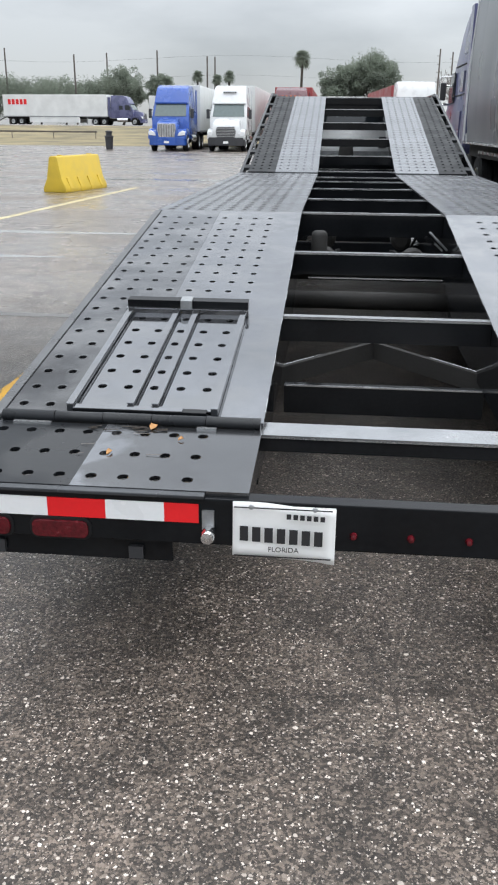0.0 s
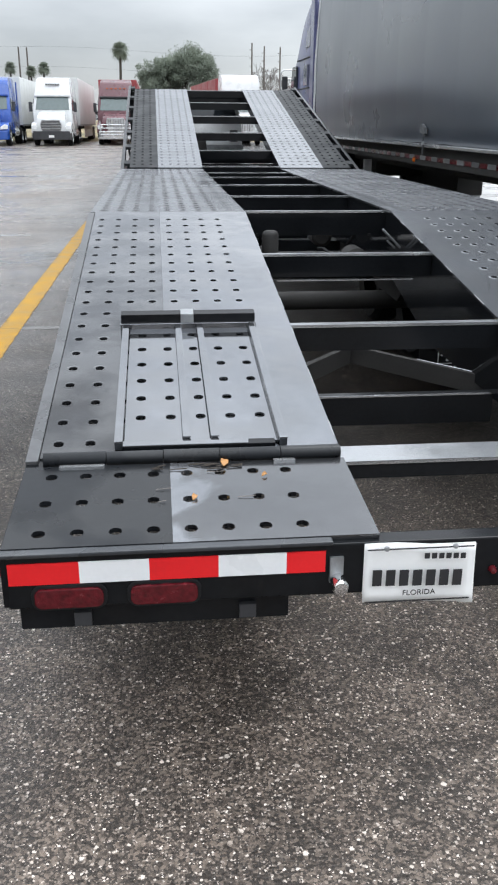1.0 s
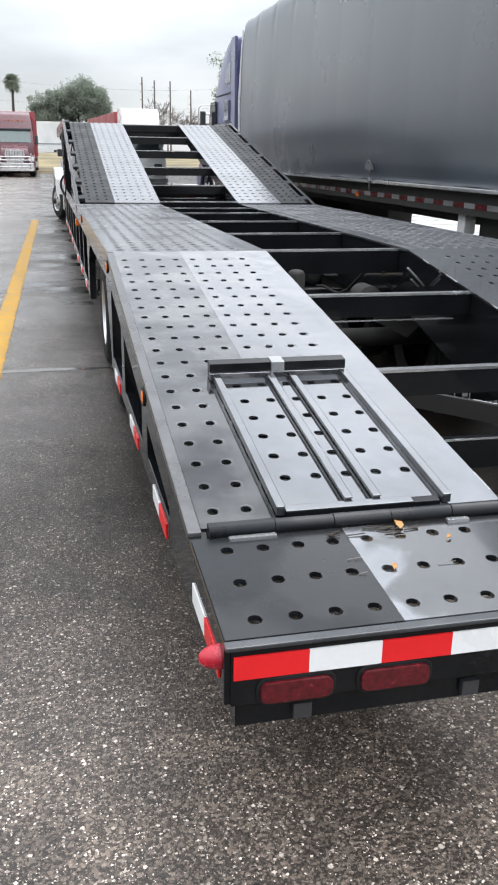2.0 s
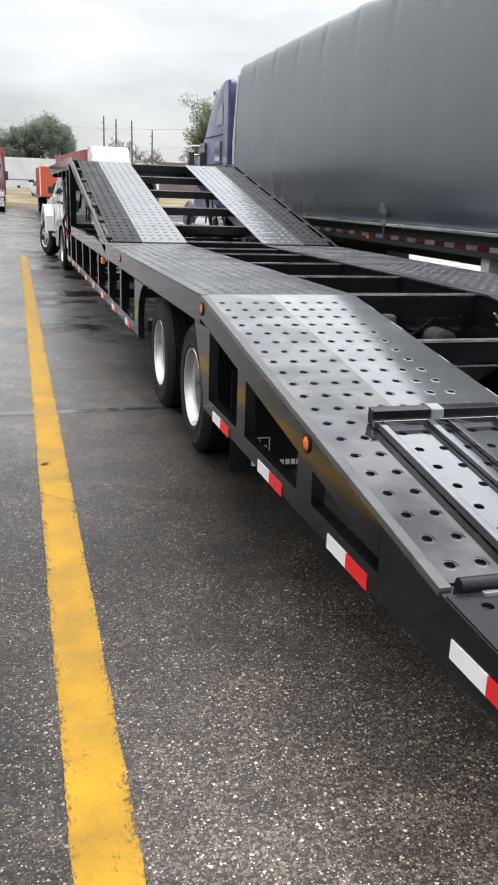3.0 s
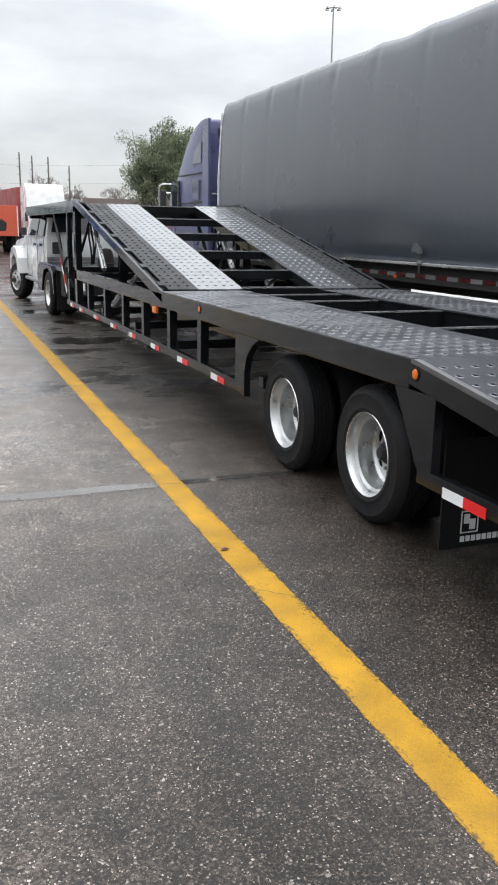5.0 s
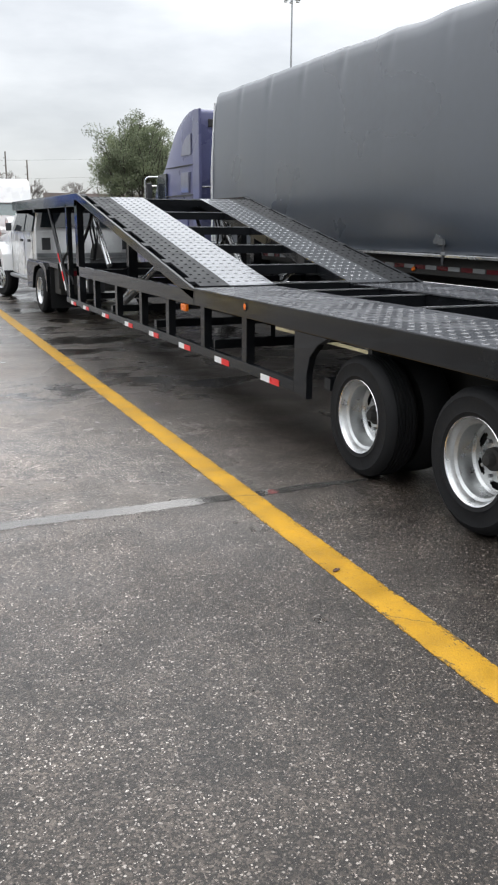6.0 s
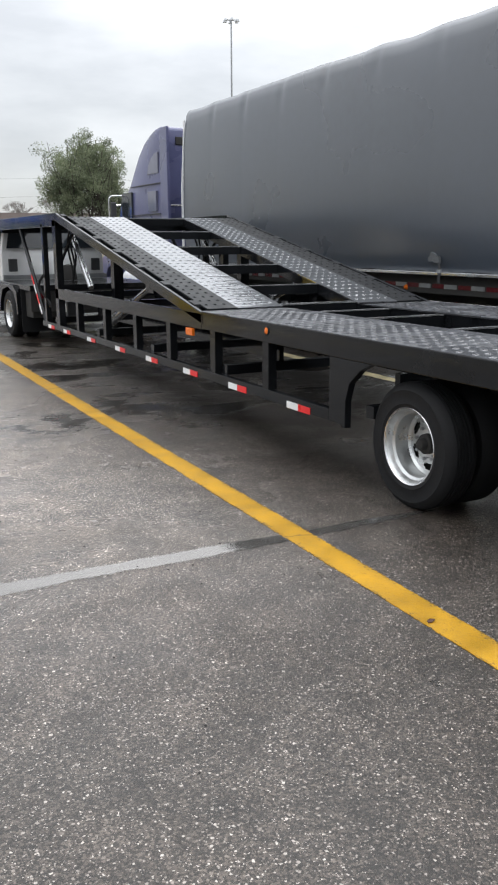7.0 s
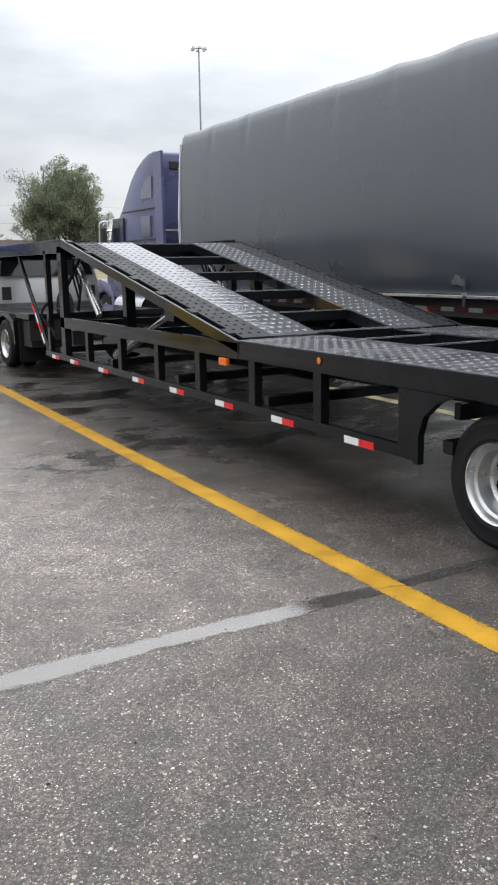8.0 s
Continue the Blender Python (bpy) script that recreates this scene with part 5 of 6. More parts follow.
for j in range(ny + 1):
    y = TY0 + (TY1 - TY0) * j / ny
    ph = (TY1 - y) / 1.22
    bow = abs(math.sin(math.pi * ph)) ** 0.8 * (0.55 + 0.8 * noise.noise((int(ph) * 3.7, 1.3, 0.0)))
    near_bow = abs(ph - round(ph))
    pleat = math.exp(-(near_bow / 0.075) ** 2) * (0.5 + 0.7 * abs(noise.noise((round(ph) * 2.3, 5.1, 0.0))))
    row = []
    for i, (dx, z) in enumerate(prof):
        fold = 0.035 * pleat * max(0.0, 1 - abs(z - 3.86) / 0.28) if dx < 0.3 else 0.0
        sag = 0.032 * bow * max(0, (z - 3.2) / 0.8)
        puff = 0.008 * bow * math.sin(math.pi * min(1, max(0, (z - 1.25) / 2.5))) * (-1 if dx < 1.3 else 1) + 0.006 * noise.noise((y * 0.6, z * 0.5, dx))
        puff += 0.012 * max(0.0, 1 - abs(z - 1.55) / 0.4) * noise.noise((y * 0.35, z * 5.5, 2.0)) if dx < 0.1 else 0.0
        row.append(bm.verts.new((TX + dx + fold + (puff if z < 3.9 else 0), y, z - 0.4 * fold - sag + 0.012 * noise.noise((y * 2, dx, 3)))))
    g.append(row)
for j in range(ny):
    for i in range(len(prof) - 1):
        bm.faces.new((g[j][i], g[j][i + 1], g[j + 1][i + 1], g[j + 1][i]))
bm.faces.new(g[0])
bm.faces.new(g[-1][::-1])
part("tarp", bm, M_TARP, tarp, "black vinyl cover sagging between its bows", smooth=50)
bm = BM()
for a, lean in ((TX - 0.036, 0.072), (TX + 2.602, -0.06)):
    prism(bm, [(a, 1.25), (a, 2.6), (a + lean, 3.84), (a + lean + 0.034, 3.84), (a + 0.034, 2.6), (a + 0.034, 1.25)], TY1 + 0.0, TY1 + 0.03, "y")
box(bm, TX + 0.02, TX + 2.58, TY1 + 0.003, TY1 + 0.042, 1.25, 1.4)
part("front_frame", bm, M_WHITE_TAPE, tarp, "bright metal front frame")
bm = BM()
box(bm, TX - 0.02, TX + 2.62, TY0, TY1 + 0.04, 1.205, 1.245)
part("deck_edge", bm, M_EDGE, tarp, "pale metal deck edge", bevel=0.008)
# a torn pale patch and a strap at the foot of the cover, one amber lamp on the deck channel
bm = BM()
pts = [(8.84, 1.36), (8.90, 1.345), (8.96, 1.37), (9.03, 1.36), (9.06, 1.41), (9.01, 1.43), (9.00, 1.475), (8.94, 1.46), (8.91, 1.425), (8.86, 1.43)]
prism(bm, pts, TX - 0.004, TX + 0.030)
part("torn_patch", bm, M_PATCH, tarp, "pale torn patch on the cover")
bm = BM()
box(bm, TX - 0.03, TX - 0.022, 8.79, 8.83, 1.12, 1.36)
strap = part("tie_strap", bm, M_PLASTIC, tarp, "dark webbing strap")
bm = BM()
box(bm, TX - 0.036, TX - 0.021, 8.775, 8.845, 1.235, 1.275)
part("buckle", bm, M_STEEL, strap)
bm = BM()
lathe(bm, [(0.0, 0.028), (0.022, 0.024), (0.032, 0.012), (0.034, 0.0)], (TX + 0.12, 9.60, 1.035), "x", 14, -1)
part("marker_lamp", bm, M_LENS_ORANGE, tarp, "small amber marker lamp", smooth=True)
bm = BM()
box(bm, TX + 0.12, TX + 2.48, TY0, TY1, 0.98, 1.20)
part("deck_channel", bm, M_DIRT, tarp)
bm = BM()
box(bm, TX + 0.5, TX + 2.1, TY0, TY1 - 0.2, 0.85, 1.118)
part("underframe", bm, M_DIRT, tarp)
y = TY1 - 1.2
while y > TY0 + 1:
    # tape in dim tones: the shade under the deck is painted in
    for k in (0, 1):
        bm = BM()
        box(bm, TX + 0.112, TX + 0.118, y - 0.22 - 0.22 * k, y - 0.22 * k, 1.045, 1.095)
        part("reflective_tape", bm, (M_LENS_RED, M_STEEL)[k], tarp, ("dull red", "shade-dimmed white")[k] + " reflective tape")
    y -= 0.47
for yy in (1.5, 2.85):
    for s, x in ((-1, TX + 0.08), (1, TX + 2.52)):
        wheel_group(tarp, x, yy, 0.5, 0.29, s, w=0.25, hub_in=0.12)
for x in (TX + 0.25, TX + 2.2):
    bm = BM()
    box(bm, x, x + 0.12, 12.9, 13.02, 0.12, 0.9)
    box(bm, x - 0.05, x + 0.17, 12.85, 13.07, 0.05, 0.12)
    part("landing_leg", bm, M_STEEL, tarp)
# box added to block the bright view under the deck
bm = BM()
box(bm, TX + 1.75, TX + 2.2, 12.5, 15.6, 0.34, 0.853)
part("filler_box", bm, M_DIRT, tarp, "dark box added to close the view under the deck", bevel=0.02)
# added block that keeps the pale ground beyond out of view
bm = BM()
box(bm, TX + 0.36, TX + 0.75, 3.7, 6.63, 0.42, 1.118)
part("filler_box_side", bm, M_DIRT, tarp, "dark side box added to close the view under the deck", bevel=0.02)
bm = BM()
box(bm, TX + 0.20, TX + 0.32, 6.64, 6.80, 0.78, 1.115)
part("guard_post", bm, M_WHITE, tarp, bevel=0.006)


# ---- pickup that tows the car hauler ----
def side_loft(bm, prof, half, inset_z, inset):
    """A side profile (y, z) across the width 2*half, narrowing above inset_z by inset per metre."""
    def wx(z):
        return half - max(0, z - inset_z) * inset
    L = [bm.verts.new((-wx(z), y, z)) for y, z in prof]
    R = [bm.verts.new((wx(z), y, z)) for y, z in prof]
    n = len(prof)
    bm.faces.new(L)
    bm.faces.new(R[::-1])
    for i in range(n):
        bm.faces.new((L[i], R[i], R[(i + 1) % n], L[(i + 1) % n]))


def pickup():
    p = thing("pickup_truck", "white crew-cab flatbed dually hitched under the trailer neck", "pickup truck", pose(-0.02, 15.98, 0, 0, 0, 2.2))
    bm = BM()
    side_loft(bm, [(1.14, 0.62), (1.14, 1.40), (1.17, 1.46), (1.26, 1.90), (1.40, 1.98), (2.95, 1.97), (3.30, 1.86), (3.85, 1.38), (4.95, 1.28), (5.22, 1.18), (5.30, 0.95), (5.30, 0.60), (4.80, 0.55), (4.72, 0.85), (4.50, 1.00), (3.95, 1.00), (3.66, 0.85), (3.55, 0.55), (2.2, 0.52)], 1.0, 1.34, 0.22)
    part("cab", bm, M_WHITE, p, "glossy white crew cab and hood", bevel=0.035, smooth=40)
    bm = BM()
    box(bm, -1.15, 1.15, -1.25, 1.10, 0.84, 0.93)
    part("flatbed", bm, M_BLACK, p, "black steel flatbed", bevel=0.01)
    bm = BM()
    box(bm, -1.0, 1.0, 1.02, 1.08, 0.94, 1.02)
    part("bed_rail", bm, M_STEEL, p)
    bm = BM()
    box(bm, -1.14, 1.14, -1.22, -1.16, 0.50, 0.838)
    part("tail_panel", bm, M_DIRT, p, "dark panel under the bed", bevel=0.01)
    for s in (-1, 1):
        bm = BM()
        box(bm, *sorted((s * 1.17, s * 0.62)), -0.74, -0.725, 0.14, 0.85)
        part("mud_flap", bm, M_RUBBER, p, "black rubber mud flap")
        bm = BM()
        box(bm, *sorted((s * 1.10, s * 0.52)), -1.15, -0.75, 0.40, 0.82)
        part("bed_locker", bm, M_DIRT, p, "dark locker under the bed", bevel=0.015)
    for s in (-1, 1):
        bm = BM()
        prism(bm, [(-0.60, 0.42), (-0.56, 0.80), (-0.36, 0.90), (0.40, 0.90), (0.95, 0.90), (1.05, 0.80), (1.05, 0.40), (0.62, 0.40), (0.52, 0.62), (0.36, 0.80), (0.0, 0.86), (-0.36, 0.78), (-0.50, 0.60), (-0.53, 0.42)], s * 0.92, s * 1.20)
        part("rear_fender", bm, M_BLACK, p, "black wheel fender", bevel=0.01)
        wheel_group(p, s * 1.19, 0.0, 0.40, 0.235, s, w=0.22, hub_in=0.12)
        fw = wheel_group(p, s * 1.16, 4.15, 0.40, 0.225, s, dual=False, w=0.24, hub_in=-0.05)
        fw.matrix_basis = pose(s * 1.06, 4.15, 0, 0, 0, 16) @ pose(-s * 1.06, -4.15, 0)
        bm = BM()
        prism(bm, [(3.48, 0.58), (3.56, 0.92), (3.82, 1.12), (4.18, 1.17), (4.52, 1.10), (4.74, 0.90), (4.80, 0.62), (4.66, 0.62), (4.56, 0.86), (4.18, 1.0), (3.80, 0.86), (3.70, 0.60)], s * 0.97, s * 1.20)
        part("front_fender_flare", bm, M_WHITE, p, bevel=0.012)
        for a, b, tilt in ((1.42, 2.08, 0.0), (2.18, 3.02, 0.34)):
            bm = BM()
            v = [bm.verts.new(q) for q in ((s * 0.996, a, 1.42), (s * 0.996, b + tilt, 1.42), (s * 0.892, b, 1.88), (s * 0.892, a + 0.04, 1.88))]
            vv = [bm.verts.new(q.co - Vector((s * 0.03, 0, 0))) for q in v]
            bm.faces.new(v)
            bm.faces.new(vv[::-1])
            for i in range(4):
                bm.faces.new((v[i], v[(i + 1) % 4], vv[(i + 1) % 4], vv[i]))
            part("side_window", bm, M_GLASS, p)
        for y in (1.62, 2.32):
            bm = BM()
            box(bm, *sorted((s * 0.995, s * 1.035)), y - 0.08, y + 0.08, 1.22, 1.27)
            part("door_handle", bm, M_PLASTIC, p, bevel=0.008)
        for y in (1.36, 2.12, 3.42):
            bm = BM()
            box(bm, *sorted((s * 0.996, s * 1.004)), y, y + 0.01, 0.66, 1.38)
            part("door_seam", bm, M_PLASTIC, p)
        bm = BM()
        box(bm, *sorted((s * 1.02, s * 1.14)), 3.24, 3.30, 1.42, 1.58)
        part("mirror", bm, M_PLASTIC, p, bevel=0.02)
        bm = BM()
        box(bm, s * 0.80 - 0.08, s * 0.80 + 0.08, 1.05, 1.10, 1.08, 1.31)
        part("rack_lamp_box", bm, M_PLASTIC, p, bevel=0.008)
        bm = BM()
        rod(bm, (s * 1.02, 1.3, 0.50), (s * 1.02, 3.5, 0.50), 0.045, n=10)
        part("running_board", bm, M_STEEL, p, smooth=True)
        bm = BM()
        box(bm, s * 0.95 - 0.12, s * 0.95 + 0.12, -1.27, -1.24, 0.72, 0.80)
        part("tail_lamp", bm, M_LENS_RED, p)
    bm = BM()
    v = [(-0.88, 1.125, 1.50), (0.88, 1.125, 1.50), (0.80, 1.20, 1.84), (-0.80, 1.20, 1.84)]
    f = [bm.verts.new(q) for q in v]
    g = [bm.verts.new(Vector(q) + Vector((0, 0.05, 0))) for q in v]
    bm.faces.new(f)
    bm.faces.new(g[::-1])
    for i in range(4):
        bm.faces.new((f[i], f[(i + 1) % 4], g[(i + 1) % 4], g[i]))
    part("rear_window", bm, M_GLASS, p)
    bm = BM()
    box(bm, -0.5, 0.5, -1.2, 5.0, 0.45, 0.60)
    part("frame", bm, M_DIRT, p)
    bm = BM()
    lathe(bm, [(0.0, 1.22), (0.10, 1.20), (0.14, 1.10), (0.16, 0.94)], (0, 0.3, 0), "z", 18)
    part("hitch_turret", bm, M_DIRT, p, smooth=40)


pickup()


# ---- semi tractors ----
def tractor(loc, paint, label, yaw=180, sleeper=2.0, roof=3.95, chrome_grille=True, guard=False, swept=False, lettered=True, half=1.20, inset=0.13):
    """A long-nose road tractor that looks along its own +y, origin on the ground under its front axle."""
    t = thing("semi_tractor", label, "truck", pose(*loc, 0, 0, yaw), "parked semi trucks")
    H = roof
    bm = BM()
    if swept:
        side_loft(bm, [(-1.55 - sleeper, 0.95), (-1.55 - sleeper, H - 0.05), (-1.48 - sleeper, H), (-1.15 - sleeper, H - 0.03), (-0.85 - sleeper, H - 0.11), (-0.50 - sleeper, H - 0.27), (-0.22 - sleeper, H - 0.48), (-1.55, H - 0.72), (-1.25, H - 1.08), (-0.95, 2.62), (-0.40, 2.0), (-0.20, 1.9), (-0.20, 0.95)], 1.18, 2.3, 0.06)
    else:
        side_loft(bm, [(-1.55 - sleeper, 0.95), (-1.55 - sleeper, H - 0.12), (-1.45 - sleeper, H), (-1.75, H), (-1.25, H - 0.18), (-0.95, H - 0.65), (-0.78, 2.86), (-0.20, 1.98), (-0.20, 0.95)], half, 2.3, inset)
    part("cab", bm, paint, t, "painted sleeper cab with roof fairing", bevel=0.07 if swept or not lettered else 0.13, smooth=40)
    bm = BM()
    side_loft(bm, [(-0.40, 0.75), (-0.40, 1.98), (0.55, 1.82), (0.95, 1.66), (1.12, 1.40), (1.15, 0.75), (0.62, 0.75), (0.58, 0.98), (0.3, 1.14), (-0.1, 1.12), (-0.38, 0.95)], 0.72 if chrome_grille and not guard else 0.90, 1.15, 0.16)
    part("hood", bm, paint, t, bevel=0.06, smooth=40)
    bm = BM()
    def front(z):
        return -0.20 - (z - 1.98) * 0.659
    if not swept:
        v = [(-1.02, front(2.06), 2.06), (1.02, front(2.06), 2.06), (0.95, front(2.80), 2.80), (-0.95, front(2.80), 2.80)]
    else:
        v = [(-1.0, -0.36, 2.05), (1.0, -0.36, 2.05), (0.95, -0.86, 2.60), (-0.95, -0.86, 2.60)]
    fa = [bm.verts.new(Vector(q) + Vector((0, 0.03, 0.02))) for q in v]
    fb = [bm.verts.new(Vector(q) - Vector((0, 0.06, 0.0))) for q in v]
    bm.faces.new(fa)
    bm.faces.new(fb[::-1])
    for i in range(4):
        bm.faces.new((fa[i], fa[(i + 1) % 4], fb[(i + 1) % 4], fb[i]))
    part("windshield", bm, M_WINDSHIELD, t, "tinted windshield")
    if not swept:
        bm = BM()
        box(bm, -1.06, 1.06, front(2.86) - 0.02, front(2.86) + 0.16, 2.83, 2.93)
        part("sun_visor", bm, M_PLASTIC if guard else paint, t, bevel=0.02)
        for k in range(5 if lettered and paint is M_RED else 0):
            bm = BM()
            box(bm, -0.62 + 0.28 * k, -0.50 + 0.28 * k, -1.02, -0.95, H - 0.56, H - 0.52)
            part("roof_marker", bm, M_LENS_ORANGE, t)
        for k in range(6 if lettered and paint is M_WHITE else 0):
            bm = BM()
            box(bm, -0.42 + 0.145 * k, -0.32 + 0.145 * k, -1.05, -0.96, H - 0.46, H - 0.36)
            part("sign_bar", bm, M_INK if paint is M_WHITE else paint, t)
    bm = BM()
    prism(bm, [(-0.46, 0.66), (0.46, 0.66), (0.60, 1.34), (0.55, 1.63), (-0.55, 1.63), (-0.60, 1.34)] if chrome_grille else [(-0.58, 0.80), (0.58, 0.80), (0.66, 1.22), (0.56, 1.50), (-0.56, 1.50), (-0.66, 1.22)], 1.10, 1.21, "y")
    gr = part("grille", bm, M_CHROME, t, "bright grille surround", bevel=0.02)
    if chrome_grille:
        for k in range(13):
            bm = BM()
            x = -0.48 + 0.08 * k
            lo = 0.72 if abs(x) < 0.42 else 1.1
            box(bm, x - 0.014, x + 0.014, 1.205, 1.22, lo, 1.57)
            part("grille_bar", bm, M_PLASTIC if k % 2 == 0 else M_STEEL, gr)
    else:
        for k in range(7):
            bm = BM()
            z = 0.84 + 0.09 * k
            w = 0.52 + 0.08 * math.sin(math.pi * k / 6)
            box(bm, -w, w, 1.205, 1.22, z, z + 0.06)
            part("grille_bar", bm, M_PLASTIC, gr)
    bm = BM()
    prism(bm, [(-1.2, 0.75), (-1.12, 1.10), (-0.7, 1.24), (0.7, 1.24), (1.12, 1.10), (1.2, 0.75)], 0.35, 0.85, "z")
    part("bumper", bm, M_CHROME if guard else (paint if chrome_grille else M_PLASTIC), t, bevel=0.04)
    for s in (-1, 1):
        bm = BM()
        prism(bm, [(-0.66, 0.70), (-0.56, 1.04), (-0.28, 1.28), (0.20, 1.36), (0.66, 1.32), (1.02, 1.16), (1.10, 0.90), (1.10, 0.72), (0.62, 0.72), (0.45, 0.98), (0.0, 1.08), (-0.45, 0.95), (-0.52, 0.70)], s * 0.60, s * 1.20)
        part("fender", bm, paint, t, bevel=0.04, smooth=40)
        bm = BM()
        prism(bm, [(0.70, 0.92), (1.15, 0.96), (1.17, 1.16), (0.98, 1.22), (0.74, 1.08)], 0.90, 1.135, "y")
        if s < 0:
            bmesh.ops.scale(bm, vec=(-1, 1, 1), verts=bm.verts)
        part("headlight", bm, M_WHITE_TAPE, t, "clear headlight", bevel=0.02)
        bm = BM()
        mw, mz = (0.14, 0.40) if swept else (0.20, 0.56)
        box(bm, *sorted((s * 1.26, s * (1.26 + mw))), -0.60, -0.52, 2.52 - mz, 2.52)
        mi = part("mirror", bm, M_PLASTIC, t, bevel=0.03)
        bm = BM()
        rod(bm, (s * 1.12, -0.6, 2.45), (s * 1.30, -0.56, 2.45), 0.02, n=6)
        rod(bm, (s * 1.12, -0.6, 2.05), (s * 1.30, -0.56, 2.05), 0.02, n=6)
        if swept:
            for p, q in (((s * 1.10, -0.75, 2.66), (s * 1.36, -0.56, 2.66)), ((s * 1.36, -0.56, 2.66), (s * 1.43, -0.55, 2.60)), ((s * 1.43, -0.55, 2.60), (s * 1.43, -0.55, 2.02)), ((s * 1.43, -0.55, 2.02), (s * 1.14, -0.55, 2.02))):
                rod(bm, p, q, 0.016, n=8)
        part("mirror_arm", bm, M_CHROME if swept else M_PLASTIC, mi)
        if swept:
            bm = BM()
            prism(bm, [(-2.85, 1.25), (-2.35, 1.25), (-2.35, 1.85), (-2.85, 1.85)], s * 1.10, s * 1.192)
            part("locker_door", bm, M_NAVY, t, bevel=0.012)
            bm = BM()
            prism(bm, [(-2.92, 3.02), (-2.30, 3.02), (-2.36, 3.18), (-2.52, 3.33), (-2.74, 3.42), (-2.92, 3.44)], s * 1.08, s * 1.134)
            part("roof_window", bm, M_VIOLET_GLASS, t, "tinted arched roof window", bevel=0.006)
            bm = BM()
            prism(bm, [(-2.90, 2.24), (-2.42, 2.24), (-2.42, 2.66), (-2.90, 2.66)], s * 1.10, s * 1.182)
            part("sleeper_window", bm, M_VIOLET_GLASS, t, "tinted sleeper window", bevel=0.006)
            for z in (2.18, 2.80):
                bm = BM()
                box(bm, *sorted((s * 1.12, s * (1.186 if z < 2.3 else 1.158))), -1.55 - sleeper, -1.30, z, z + 0.018)
                part("body_seam", bm, M_PLASTIC, t)
        bm = BM()
        x = s * 1.155
        prism(bm, [(-1.40, 2.05), (-0.52, 2.05), (-0.80, 2.70), (-1.40, 2.70)], x, x + s * 0.03)
        part("side_window", bm, M_GLASS, t)
        bm = BM()
        prism(bm, [(-2.3, 2.1), (-1.75, 2.1), (-1.75, 2.62), (-2.3, 2.62)], x, x + s * 0.025)
        if swept:
            bm.free()
        else:
            part("sleeper_window", bm, M_GLASS, t)
        bm = BM()
        rod(bm, (s * 1.05, -2.6, 0.75), (s * 1.05, -1.0, 0.75), 0.28, n=20)
        part("fuel_tank", bm, M_CHROME, t, smooth=40)
        wheel_group(t, s * 1.16, 0.0, 0.51, 0.29, s, dual=False, w=0.27, hub_in=-0.03)
        for y in (-4.6, -5.9):
            wheel_group(t, s * 1.18, y, 0.51, 0.29, s, w=0.24, hub_in=0.12)
        bm = BM()
        box(bm, *sorted((s * 1.10, s * 1.16)), -1.95 - sleeper, -1.56 - sleeper, 1.1, H - (0.05 if swept else 0.22))
        part("side_extender", bm, paint, t, bevel=0.015)
        bm = BM()
        rod(bm, (s * 1.0, -1.70 - sleeper, 2.35), (s * 0.2, -1.70 - sleeper, 2.35), 0.025, n=8)
        part("grab_rail", bm, M_CHROME, t, smooth=True)
    if swept:
        bm = BM()
        box(bm, -0.80, 0.80, -1.575 - sleeper, -1.54 - sleeper, H - 0.36, H - 0.20)
        part("rear_vent", bm, M_DIRT, t, "dark vent in the back of the cab", bevel=0.02)
    bm = BM()
    box(bm, -0.45, 0.45, -6.6, 0.8, 0.55, 0.92)
    part("chassis", bm, M_DIRT, t)
    bm = BM()
    box(bm, -0.16, 0.16, 1.245, 1.255, 0.48, 0.62)
    part("front_plate", bm, M_PAPER, t)
    if guard:
        for z in (0.62, 0.82, 1.02, 1.22):
            bm = BM()
            rod(bm, (-0.98, 1.30, z), (0.98, 1.30, z), 0.035, n=8)
            part("guard_bar", bm, M_CHROME, t, smooth=True)
        for x in (-0.98, -0.4, 0.4, 0.98):
            bm = BM()
            rod(bm, (x, 1.30, 0.5), (x, 1.30, 1.45), 0.04, n=8)
            part("guard_post", bm, M_CHROME, t, smooth=True)
    return t


def box_trailer(loc, yaw, panel, label, length=16.0, group="parked semi trailers", floor=1.15, top=4.08, skirt=True):
    """A dry van, front wall at its local y=0, running back to -length."""
    t = thing("box_trailer", label, "semi-trailer", pose(*loc, 0, 0, yaw), group)
    bm = BM()
    box(bm, -1.3, 1.3, -length, 0, floor, top)
    part("body", bm, panel, t, bevel=0.03)
    for s in (-1, 1):
        for k in range(int(length / 1.22)):
            bm = BM()
            y = -0.6 - 1.22 * k
            box(bm, *sorted((s * 1.3, s * 1.308)), y - 0.03, y, floor + 0.07, top - 0.08)
            part("panel_seam", bm, panel, t)
        bm = BM()
        box(bm, *sorted((s * 1.29, s * 1.315)), -length, 0, floor - 0.05, floor + 0.07)
        part("bottom_rail", bm, M_STEEL, t)
        for y in (-length + 1.4, -length + 2.7):
            wheel_group(t, s * 1.25, y, 0.51, 0.29, s, w=0.24, hub_in=0.12)
        bm = BM()
        box(bm, *sorted((s * 0.8, s * 0.92)), -3.3, -3.18, 0.15, 1.15)
        part("landing_leg", bm, M_STEEL, t)
        if skirt:
            bm = BM()
            box(bm, *sorted((s * 1.24, s * 1.27)), -length + 4.0, -4.2, 0.35, floor - 0.05)
            part("side_skirt", bm, panel, t)
    bm = BM()
    box(bm, -0.6, 0.6, -length + 0.2, -0.5, floor - 0.3, floor - 0.01)
